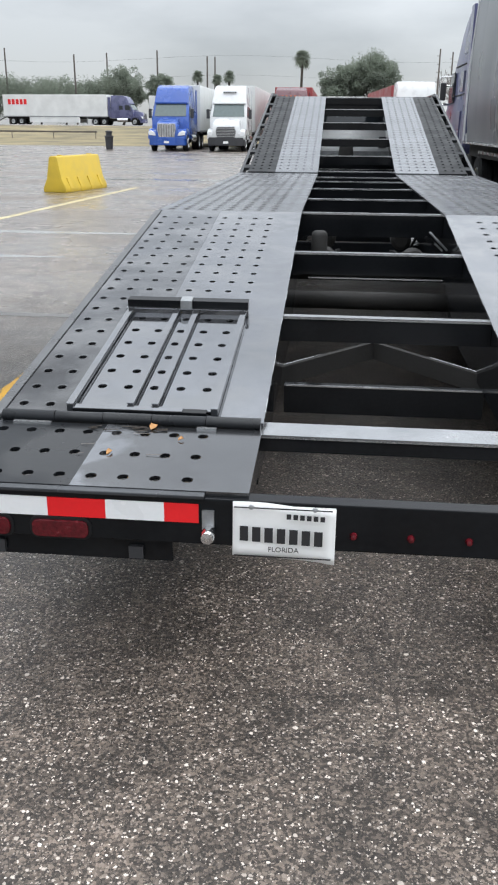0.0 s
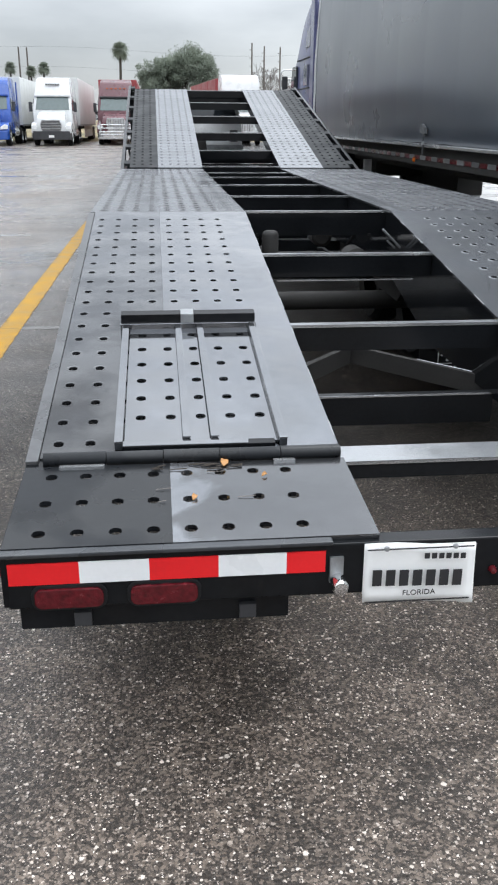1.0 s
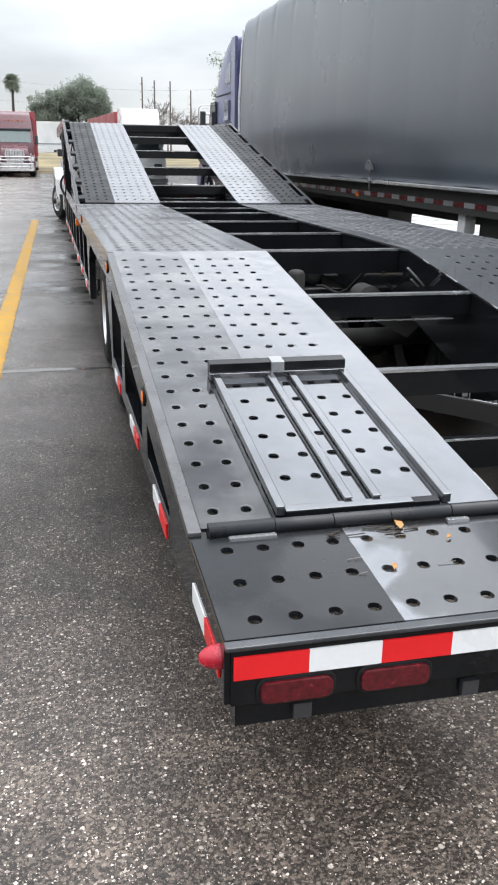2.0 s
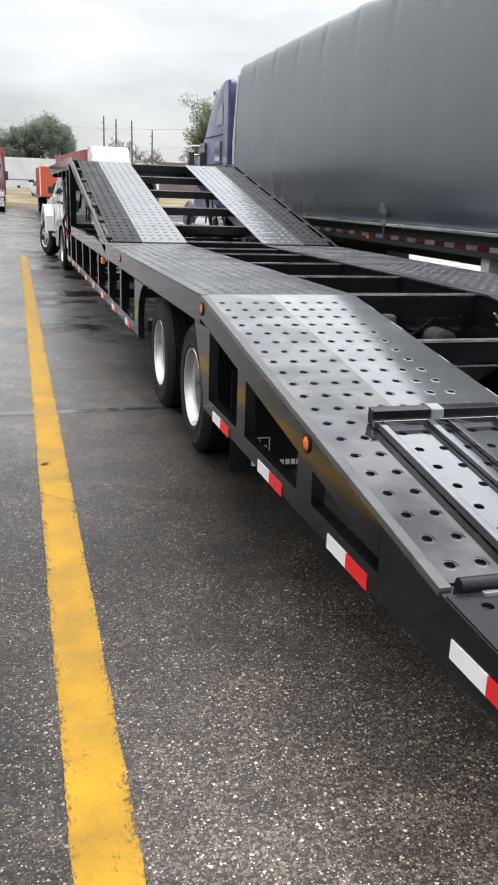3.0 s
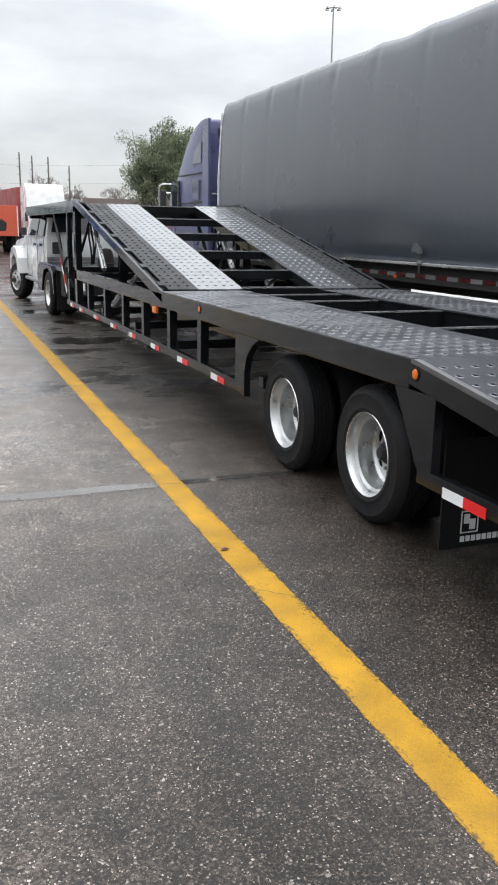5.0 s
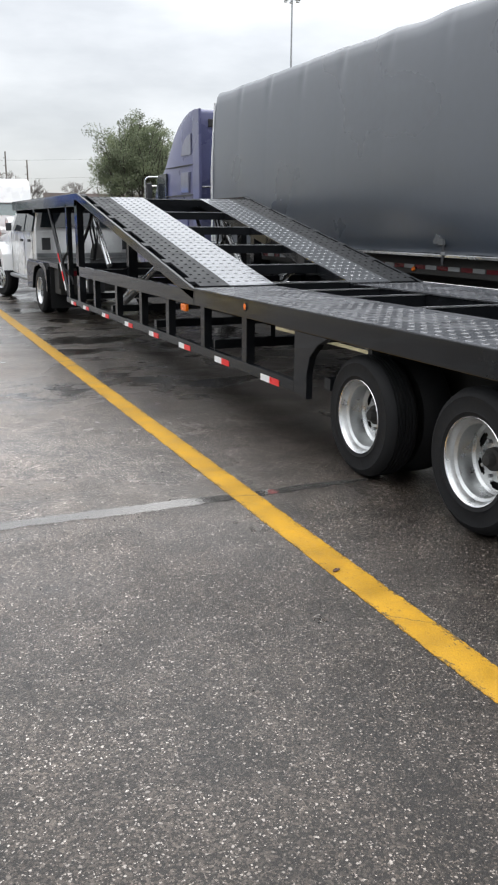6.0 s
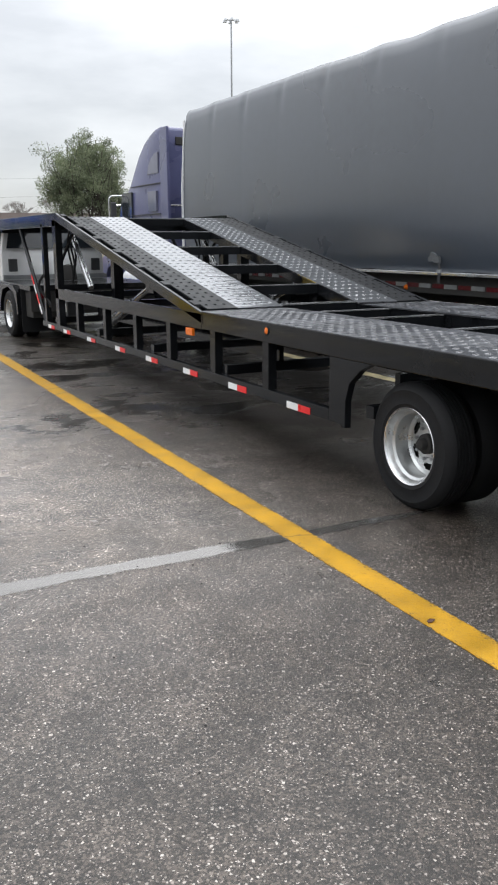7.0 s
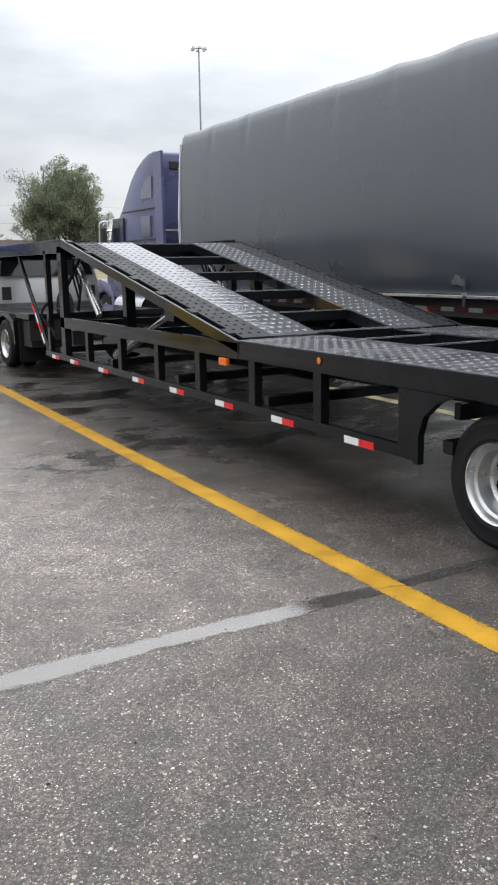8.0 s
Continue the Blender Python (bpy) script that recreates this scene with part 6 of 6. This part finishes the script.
    part("underframe", bm, M_DIRT, t)
    return t


tractor((-10.85, 54.3, 0), M_BLUE, "bright blue semi tractor with chrome grille parked on the lot", yaw=180)
box_trailer((-10.85, 58.7, 0), 180, M_WHITE_BOX, "white dry van trailer behind a blue tractor")
tractor((-7.18, 54.8, 0), M_WHITE, "white semi tractor with dark grille parked on the lot", yaw=180, chrome_grille=False)
box_trailer((-7.18, 59.2, 0), 180, M_WHITE_BOX, "white dry van trailer behind a white tractor")
tractor((-3.36, 56.8, 0), M_RED, "maroon semi tractor with chrome bull bar", yaw=180, guard=True)
box_trailer((-3.36, 61.2, 0), 180, M_REDBOX, "dull red trailer behind a maroon tractor")
tractor((4.95, 58.3, 0), M_WHITE, "white-roofed semi tractor with a red trailer", yaw=182, lettered=False, roof=4.42, half=1.30, inset=0.02)
box_trailer((4.75, 63.0, 0), 184, M_REDBOX, "red dry van trailer behind a white tractor", top=4.3)
tractor((3.62, 21.0, 0), M_NAVY, "violet-blue semi tractor coupled to the tarp trailer", yaw=0, sleeper=1.55, roof=3.93, swept=True)
far_van = box_trailer((-32.6, 124.3, 1.5), -97, M_WHITE_BOX, "long white van trailer with red lettering on the far road", group="")
for k in range(5):
    bm = BM()
    box(bm, 1.309, 1.316, -15.2 + 0.62 * k, -14.75 + 0.62 * k, 2.75, 3.45)
    part("sign_bar", bm, M_RED_TAPE, far_van, "plain red sign bar")
tractor((-28.6, 123.8, 1.5), M_NAVY, "dark blue tractor pulling a white trailer", yaw=-97)
box_trailer((5.5, 128.0, 1.5), -90, M_WHITE_BOX, "white van trailer standing beyond the grass bank", group="")
box_trailer((-11.5, 128.0, 1.5), -90, M_WHITE_BOX, "white van trailer standing beyond the grass bank", group="")
moving_van = box_trailer((1.24, 54.4, 0.0), 180, M_ORANGE, "orange moving trailer with a dark picture on its front", length=6.0, group="", floor=1.02, top=2.83, skirt=False)
bm = BM()
prism(bm, [(-0.55, 1.35), (0.1, 1.30), (0.6, 1.5), (0.45, 1.9), (0.05, 1.78), (-0.3, 2.05), (-0.62, 1.8)], 0.002, 0.012, "y")
part("sign_shape", bm, M_DIRT, moving_van, "plain dark sign shape")
for x in (-1.3, 1.24):
    bm = BM()
    box(bm, x, x + 0.06, -0.02, 0.025, 1.05, 2.8)
    part("corner_post", bm, M_WHITE_BOX, moving_van, "pale corner post")


def minivan():
    v = thing("minivan", "pale parked minivan on the far edge of the lot", "car", pose(1.75, 92.0, 0.66, 0, 0, 8))
    bm = BM()
    side_loft(bm, [(-2.3, 0.35), (-2.35, 1.0), (-2.2, 1.62), (-1.9, 1.72), (0.4, 1.72), (0.9, 1.55), (1.5, 1.08), (2.25, 0.95), (2.4, 0.6), (2.35, 0.35)], 0.92, 1.0, 0.25)
    part("body", bm, M_WHITE_BOX, v, bevel=0.06, smooth=40)
    bm = BM()
    box(bm, -0.66, 0.66, -2.36, -2.24, 1.08, 1.55)
    part("rear_window", bm, M_GLASS, v)
    for s in (-1, 1):
        bm = BM()
        prism(bm, [(-1.9, 1.12), (0.95, 1.12), (0.5, 1.58), (-1.8, 1.58)], s * 0.80, s * 0.895)
        part("side_window", bm, M_GLASS, v)
        bm = BM()
        box(bm, s * 0.78 - 0.08, s * 0.78 + 0.08, -2.40, -2.33, 0.9, 1.2)
        part("tail_lamp", bm, M_LENS_RED, v)
        for y in (-1.45, 1.45):
            wheel_group(v, s * 0.93, y, 0.33, 0.2, s, dual=False, w=0.2, hub_in=0.0)


minivan()


def leaf_litter():
    rnd = random.Random(9)
    for k, (x, y) in enumerate(((-0.755, 0.408), (-0.845, 0.215), (-0.655, 0.325))):
        bm = BM()
        z = z_flap(y) + 0.004
        L = (0.022, 0.013, 0.009)[k]
        a = rnd.uniform(0, 3)
        pts = [(-L, 0, 0.0), (-0.3 * L, -0.5 * L, 0.004), (0.5 * L, -0.42 * L, 0.006), (L, 0, 0.002), (0.4 * L, 0.5 * L, 0.010), (-0.4 * L, 0.45 * L, 0.007)]
        top = [bm.verts.new((x + p[0] * math.cos(a) - p[1] * math.sin(a), y + p[0] * math.sin(a) + p[1] * math.cos(a), z + p[2])) for p in pts]
        low = [bm.verts.new(q.co - Vector((0, 0, 0.002))) for q in top]
        bm.faces.new(top)
        bm.faces.new(low[::-1])
        for i in range(6):
            bm.faces.new((top[i], top[(i + 1) % 6], low[(i + 1) % 6], low[i]))
        tagged(part("fallen_leaf", bm, M_DRY_LEAF, None), "small dry orange leaf lying on the wet deck", "leaf", "fallen leaves")
    for k in range(20):
        bm = BM()
        x, y, a, L = rnd.uniform(-0.97, -0.70), rnd.uniform(0.375, 0.41), rnd.uniform(-0.5, 0.5), rnd.uniform(0.015, 0.05)
        if k % 5 == 0:
            y = rnd.uniform(0.20, 0.36)
        p = Vector((x, y, z_flap(y) + 0.003))
        q = p + Vector((L * math.cos(a), 0.4 * L * math.sin(a), 0.002))
        rod(bm, p, q, 0.0018 if k % 5 else 0.0009, n=5)
        tagged(part("twig", bm, M_TWIG if k % 5 == 0 else M_DARK_TWIG, None), "thin pale twig lying on the wet deck" if k % 5 == 0 else "wet dark twig lying along the hinge", "twig", "twigs")


leaf_litter()


def brake_gear():
    for s in (-1, 1):
        for y in (3.68, 4.83):
            bm = BM()
            lathe(bm, [(0.0, 0.10), (0.055, 0.10), (0.075, 0.08), (0.075, -0.08), (0.05, -0.10), (0.0, -0.10)], (s * 0.28, y - 0.25, 0.70), "y", 20)
            part("brake_chamber", bm, M_DIRT, trailer, "dark grimy brake chamber", smooth=35)
        if s < 0:
            bm = BM()
            lathe(bm, [(0.046, 0.70), (0.046, 0.905), (0.040, 0.922), (0.028, 0.930), (0.0, 0.932)], (-0.305, 2.95, 0.0), "z", 24)
            part("air_canister", bm, M_DIRT, trailer, "dull dark air canister", smooth=40)
        else:
            bm = BM()
            rod(bm, (0.31, 2.90, 0.940), (0.415, 2.90, 0.84), 0.006, n=8)
            rod(bm, (0.345, 2.92, 0.875), (0.39, 2.92, 0.835), 0.005, n=8)
            part("brake_rod", bm, M_STEEL, trailer, smooth=True)
        bm = BM()
        pts = [Vector((s * (0.34 - 0.02 * i), 3.3 + 0.10 * i, 0.86 - 0.03 * i + 0.05 * math.sin(i))) for i in range(9)]
        for p, q in zip(pts, pts[1:]):
            rod(bm, p, q, 0.010, n=6)
        part("brake_hose", bm, M_RUBBER, trailer, smooth=True)


brake_gear()


# ---- barrier and bin ----
def barrier():
    b = thing("jersey_barrier", "yellow plastic water-filled traffic barrier on the lot", "traffic barrier", pose(-6.55, 19.0, 0, 0, 0, -13))
    bm = BM()
    prism(bm, [(-0.30, 0.0), (-0.30, 0.10), (-0.20, 0.30), (-0.11, 0.76), (-0.08, 0.81), (0.08, 0.81), (0.11, 0.76), (0.20, 0.30), (0.30, 0.10), (0.30, 0.0)], -1.02, 1.02, "y")
    part("shell", bm, M_BARRIER, b, bevel=0.02, smooth=40)
    for s in (-1, 1):
        for y in (-0.75, -0.25, 0.25, 0.75):
            bm = BM()
            prism(bm, [(s * 0.31, 0.0), (s * 0.31, 0.10), (s * 0.22, 0.33), (s * 0.18, 0.33), (s * 0.18, 0.0)], y - 0.06, y + 0.06, "y")
            part("rib", bm, M_BARRIER, b, bevel=0.012)
    for y in (-0.7, 0.7):
        bm = BM()
        rod(bm, (0, y, 0.80), (0, y, 0.83), 0.06, n=14)
        part("fill_cap", bm, M_BARRIER, b)


barrier()


def lift_gear():
    """Lift cylinders and boxes between the posts of the trailer."""
    for s in (-1, 1):
        bm = BM()
        rod(bm, (s * 0.95, 11.35, 0.56), (s * 0.95, 10.35, 0.91), 0.065, n=16)
        cyl = part("lift_cylinder", bm, M_EDGE, trailer, "pale grey hydraulic lift cylinder", smooth=True)
        bm = BM()
        rod(bm, (s * 0.95, 10.35, 0.91), (s * 0.95, 9.72, 1.13), 0.035, n=14)
        part("piston_rod", bm, M_CHROME, cyl, "chrome piston rod", smooth=True)
        bm = BM()
        box(bm, s * 0.95 - 0.05, s * 0.95 + 0.05, 9.55, 9.78, 1.06, 1.36)
        part("bracket", bm, M_BLACK, cyl)
        bm = BM()
        rod(bm, (s * 0.98, 12.75, 1.82), (s * 0.98, 11.85, 1.02), 0.04, n=12)
        part("diagonal_strut", bm, M_EDGE, trailer, smooth=True)
        bm = BM()
        rod(bm, (s * 1.10, 12.05, 1.80), (s * 1.10, 12.95, 1.25), 0.022, n=10)
        part("cross_strut", bm, M_BLACK, trailer, smooth=True)
        for k in range(3):
            bm = BM()
            pts = [Vector((s * (1.04 - 0.05 * k), 12.55 + 0.09 * k + 0.10 * math.sin(0.7 * i + k), 1.74 - 0.085 * i)) for i in range(9)]
            for p, q in zip(pts, pts[1:]):
                rod(bm, p, q, 0.014, n=7)
            part("hydraulic_hose", bm, M_RUBBER, trailer, smooth=True)
        bm = BM()
        box(bm, s * 0.88 - 0.06, s * 0.88 + 0.06, 11.02, 11.14, 0.9, 1.62)
        part("inner_post", bm, M_BLACK, trailer, bevel=0.005)
        bm = BM()
        box(bm, s * 1.0 - 0.12, s * 1.0 + 0.12, 12.55, 12.95, 0.60, 0.80)
        bx = part("valve_box", bm, M_PLASTIC, trailer, "dark control box with a pale label", bevel=0.01)
        bm = BM()
        box(bm, *sorted((s * 1.122, s * 1.126)), 12.60, 12.90, 0.66, 0.77)
        part("label", bm, M_PAPER, bx, "pale printed label")
        # air hose at the front corner
        bm = BM()
        pts = [Vector((s * (1.30 + 0.05 * math.sin(i * 0.5)), 13.05 + 0.10 * math.sin(i * 0.45), 1.15 - 0.045 * i)) for i in range(11)]
        for p, q in zip(pts, pts[1:]):
            rod(bm, p, q, 0.018, n=8)
        part("air_hose", bm, M_RUBBER, trailer, smooth=True)


lift_gear()


def trash_bin():
    b = thing("trash_bin", "dark plastic litter bin at the edge of the lot", "trash bin", pose(-15.26, 55.92, 0))
    bm = BM()
    lathe(bm, [(0.0, 0.0), (0.22, 0.0), (0.27, 0.74), (0.30, 0.76), (0.30, 0.84), (0.26, 0.86)], (0, 0, 0), "z", 24)
    part("barrel", bm, M_PLASTIC, b, smooth=40)
    bm = BM()
    lathe(bm, [(0.20, 0.86), (0.20, 1.06), (0.24, 1.07), (0.24, 1.14), (0.10, 1.19), (0.0, 1.19)], (0, 0, 0), "z", 24)
    part("dome_lid", bm, M_PLASTIC, b, smooth=40)


trash_bin()


# ---- trees, poles ----
def tree(x, y, h, w, seed, material=M_LEAF, n=5000, size=0.10, label="broad green tree with an uneven crown", trunk_h=0.3, z=0.0, clumps=46, loose=1.0):
    """Trunk, limbs that fork twice and leaves gathered round the twig ends."""
    rnd = random.Random(seed)
    t = thing("tree", label, "tree", pose(x, y, z), "trees")
    bm = BM()
    fork = Vector((0.02 * h, 0, h * trunk_h))
    rod(bm, (0, 0, -0.05), fork, 0.026 * h, 0.019 * h, n=9)
    mid, up = h * (1 + trunk_h) * 0.5, h * (1 - trunk_h) * 0.5
    limbs = max(6, clumps // 9)
    tips = []
    for k in range(limbs):
        a = 2 * math.pi * (k + rnd.uniform(-0.3, 0.3)) / limbs
        e = rnd.uniform(-0.2, 1.05)
        d = Vector((math.cos(a) * math.cos(e), math.sin(a) * math.cos(e), math.sin(e)))
        knee = fork.lerp(Vector((d.x * w * 0.5, d.y * w * 0.5, mid + d.z * up)), rnd.uniform(0.42, 0.58))
        rod(bm, fork, knee, 0.011 * h, 0.006 * h, n=6)
        for _ in range(max(3, clumps // limbs)):
            a2, e2 = a + rnd.gauss(0, 0.75), e + rnd.gauss(0.05, 0.45)
            reach = rnd.uniform(0.62, 1.0) ** 0.6 * (0.86 + 0.22 * noise.noise((math.cos(a2) * 1.7, math.sin(a2) * 1.7, e2 * 1.4 + seed)))
            reach *= 0.93 / (abs(math.cos(e2)) ** 3 + abs(math.sin(e2)) ** 3) ** (1 / 3)
            tip = Vector((math.cos(a2) * math.cos(e2) * w * 0.5 * reach, math.sin(a2) * math.cos(e2) * w * 0.5 * reach, mid + math.sin(e2) * up * reach))
            tip.z = max(tip.z, h * trunk_h * 0.8)
            rod(bm, knee, tip, 0.005 * h, 0.0014 * h, n=5)
            tips.append((tip, knee))
    part("trunk", bm, M_BARK, t)
    bm = BM()
    tufts = []
    for tip, knee in tips:
        for j in range(3):
            c = tip.lerp(knee, 0.2 * j + rnd.uniform(0, 0.12)) + Vector((rnd.gauss(0, 0.035 * w), rnd.gauss(0, 0.035 * w), rnd.gauss(0, 0.03 * w)))
            tufts.append((c, rnd.uniform(0.035, 0.075) * w * loose))
    for _ in range(n):
        c, rad = rnd.choice(tufts)
        d = Vector((rnd.gauss(0, 1), rnd.gauss(0, 1), rnd.gauss(0, 0.8))).normalized()
        p = c + d * rad * rnd.uniform(0.1, 1.0) ** 0.5
        a = Vector((rnd.gauss(0, 1), rnd.gauss(0, 1), rnd.gauss(0, 1.3))).normalized()
        u = a.orthogonal().normalized() * size * rnd.uniform(0.6, 1.3)
        u = Matrix.Rotation(rnd.uniform(0, 6.28), 3, a) @ u
        v = a.cross(u).normalized() * size * rnd.uniform(0.3, 0.6)
        bm.faces.new([bm.verts.new(q) for q in (p - u, p - v * 0.9, p + u, p + v)])
    part("crown", bm, material, t)
    return t


tree(11.7, 52.8, 8.4, 7.5, 5, n=66000, size=0.060, clumps=170, trunk_h=0.09)
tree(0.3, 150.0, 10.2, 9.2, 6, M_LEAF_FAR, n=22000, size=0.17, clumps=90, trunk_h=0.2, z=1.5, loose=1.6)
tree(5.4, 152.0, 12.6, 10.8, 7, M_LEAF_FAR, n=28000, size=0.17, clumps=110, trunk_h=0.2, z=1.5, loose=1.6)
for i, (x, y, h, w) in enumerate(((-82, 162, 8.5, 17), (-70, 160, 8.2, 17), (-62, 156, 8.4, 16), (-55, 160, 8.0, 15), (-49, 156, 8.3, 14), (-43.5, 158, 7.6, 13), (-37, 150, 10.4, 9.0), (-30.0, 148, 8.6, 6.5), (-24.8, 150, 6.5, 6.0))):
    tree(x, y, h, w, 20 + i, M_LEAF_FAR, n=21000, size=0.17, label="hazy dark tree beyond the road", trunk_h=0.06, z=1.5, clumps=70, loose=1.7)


def palm(x, y, h, seed, z=1.5):
    rnd = random.Random(seed)
    t = thing("palm_tree", "tall thin fan palm beyond the lot", "palm tree", pose(x, y, z), "palms")
    bm = BM()
    rod(bm, (0, 0, 0), (0.2, 0, h * 0.8), 0.20, 0.14, n=10)
    part("trunk", bm, M_BARK, t)
    bm = BM()
    c = Vector((0.2, 0, h * 0.86))
    for k in range(110):
        a, e = rnd.uniform(0, 2 * math.pi), rnd.uniform(-1.2, 1.45)
        d = Vector((math.cos(a) * math.cos(e), math.sin(a) * math.cos(e), math.sin(e)))
        side = d.cross(Vector((0.1, 0.2, 1))).normalized()
        L = rnd.uniform(0.9, 1.35) * h * 0.10
        p1, p2 = c + d * L * 0.6, c + d * L + Vector((0, 0, -0.25 * L))
        for o in (-0.34, -0.17, 0.0, 0.17, 0.34):
            tip = p2 + side * L * o * 1.5
            bm.faces.new([bm.verts.new(q) for q in (c, p1 + side * L * (o - 0.05), tip, p1 + side * L * (o + 0.05))])
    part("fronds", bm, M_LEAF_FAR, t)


palm(-4.9, 108.0, 9.3, 3, 1.3)
palm(-22.6, 140.0, 8.6, 4)
palm(-19.8, 142.0, 8.2, 5)
palm(-17.6, 140.0, 8.6, 6)


def bare_tree(x, y, h, seed, z=0.0):
    rnd = random.Random(seed)
    t = thing("bare_tree", "leafless winter tree far off", "tree", pose(x, y, z), "bare trees")
    bm = BM()

    def grow(p, d, L, r, k):
        q = p + d * L
        rod(bm, p, q, r, r * 0.7, n=4, caps=False)
        if k:
            for _ in range(3):
                nd = (d + Vector((rnd.gauss(0, 0.5), rnd.gauss(0, 0.5), rnd.uniform(-0.1, 0.35)))).normalized()
                grow(q, nd, L * rnd.uniform(0.62, 0.88), max(0.028, r * 0.62), k - 1)

    grow(Vector((0, 0, 0)), Vector((0, 0, 1)), h * 0.27, h * 0.022, 6)
    part("trunk", bm, M_TWIG, t)


for i, (x, y, h) in enumerate(((14, 190, 10), (24, 185, 11), (31, 195, 10), (46, 180, 11), (54, 190, 9), (38, 188, 9))):
    bare_tree(x, y, h, 40 + i, 1.0)


def utility_pole(x, y, h, arm=True, z=1.0):
    t = thing("utility_pole", "weathered wooden utility pole with cross arms", "utility pole", pose(x, y, z), "utility poles")
    bm = BM()
    rod(bm, (0, 0, 0), (0, 0, h), 0.46 if arm == "short" else 0.20, 0.30 if arm == "short" else 0.13, n=8)
    part("pole", bm, M_WOODPOLE, t)
    if arm == "short":
        for k in range(3):
            bm = BM()
            box(bm, -1.1, 0.0, -0.12, 0.12, h - 3.0 - 3.4 * k, h - 2.75 - 3.4 * k)
            part("cross_arm", bm, M_WOODPOLE, t)
    elif arm:
        for dz in (0.6, 1.7, 2.8):
            bm = BM()
            box(bm, -0.9, 0.9, -0.05, 0.05, h - dz - 0.06, h - dz + 0.06)
            part("cross_arm", bm, M_WOODPOLE, t)


for x, y, h in ((44.6, 420, 34.0), (50.3, 420, 32.8), (57.7, 420, 32.6), (67.4, 420, 29.0)):
    utility_pole(x, y, h, arm="short")
for x, y, h in ((-59.0, 155, 12.6), (-45.1, 150, 11.2), (-42.0, 160, 12.2), (-31.8, 155, 12.2), (-24.5, 165, 12.0), (-23.2, 166, 12.0)):
    utility_pole(x, y, h, arm=False, z=1.5)


def cables():
    t = thing("overhead_cables", "thin dark overhead power cables far off", "cable", kind="stuff")
    bm = BM()
    for z in (9.2, 12.6):
        for o in (0.0, 0.9):
            pts = [Vector((-90 + 5 * i, 172 + o, z + 1 + 0.6 * math.cos(i * 0.45))) for i in range(45)]
            for p, q in zip(pts, pts[1:]):
                rod(bm, p, q, 0.007, n=3, caps=False)
    part("cable", bm, M_PLASTIC, t)


cables()


def light_mast():
    t = thing("light_mast", "tall grey high-mast light with a ring of lamps", "light mast", pose(95.2, 200.0, 0))
    bm = BM()
    rod(bm, (0, 0, 0), (0, 0, 54.5), 0.34, 0.18, n=12)
    part("mast", bm, M_STEEL, t, smooth=True)
    for k in range(6):
        a = math.pi * k / 3 + 0.2
        bm = BM()
        rod(bm, (0, 0, 54.3), (1.4 * math.cos(a), 1.4 * math.sin(a), 54.2), 0.085, n=6)
        arm = part("arm", bm, M_STEEL, t)
        bm = BM()
        rod(bm, (1.7 * math.cos(a), 1.7 * math.sin(a), 53.85), (1.7 * math.cos(a), 1.7 * math.sin(a), 54.4), 0.50, 0.28, n=10)
        part("lamp_head", bm, M_STEEL, arm)


light_mast()


def far_wall():
    bm = BM()
    box(bm, 24.0, 75.0, 150, 150.4, 1.0, 6.6)
    tagged(part("far_wall", bm, M_FAR_WALL, None), "low brown wall along the far road", "wall", kind="structure")


far_wall()


def low_rail():
    t = thing("guard_rail", "low dark rail along the dry grass bank", "guard rail", pose(0, 82.0, ground_height(0, 82.0)))
    bm = BM()
    box(bm, -36.0, -23.2, -0.06, 0.06, 0.56, 0.72)
    part("beam", bm, M_WOODPOLE, t, bevel=0.02)
    for k in range(4):
        bm = BM()
        box(bm, -35.8 + 4.15 * k, -35.74 + 4.15 * k, -0.03, 0.03, -0.1, 0.56)
        part("post", bm, M_WOODPOLE, t)


low_rail()


def ground_bits():
    """Loose dark grit and one dead leaf on the wet asphalt."""
    rnd = random.Random(31)
    bm = BM()
    for k in range(170):
        x, y, r = rnd.uniform(-6.5, -2.3), rnd.uniform(-1.5, 8.5), rnd.uniform(0.003, 0.009)
        base = [bm.verts.new((x + r * math.cos(a + k) * rnd.uniform(0.6, 1.3), y + r * math.sin(a + k) * rnd.uniform(0.6, 1.3), 0.001)) for a in (0, 1.3, 2.5, 3.8, 5.0)]
        top = bm.verts.new((x + 0.2 * r, y, 0.001 + 0.7 * r))
        for i in range(5):
            bm.faces.new((base[i], base[(i + 1) % 5], top))
    ob = part("loose_grit", bm, M_DIRT, None)
    tagged(ob, "loose dark grit scattered on wet asphalt", "grit", kind="stuff")
    bm = BM()
    pts = [(-0.022, -0.006, 0.004), (-0.008, -0.014, 0.007), (0.014, -0.008, 0.012), (0.024, 0.006, 0.006), (0.004, 0.013, 0.010), (-0.014, 0.010, 0.006)]
    top = [bm.verts.new((-2.113 + p[0], 3.505 + p[1], 0.002 + p[2])) for p in pts]
    low = [bm.verts.new(v.co - Vector((0, 0, 0.0025))) for v in top]
    bm.faces.new(top)
    bm.faces.new(low[::-1])
    for i in range(6):
        bm.faces.new((top[i], top[(i + 1) % 6], low[(i + 1) % 6], low[i]))
    tagged(part("fallen_leaf", bm, M_BROWN_LEAF, None), "dark brown dead leaf lying on the yellow line", "leaf", "fallen leaves")


ground_bits()
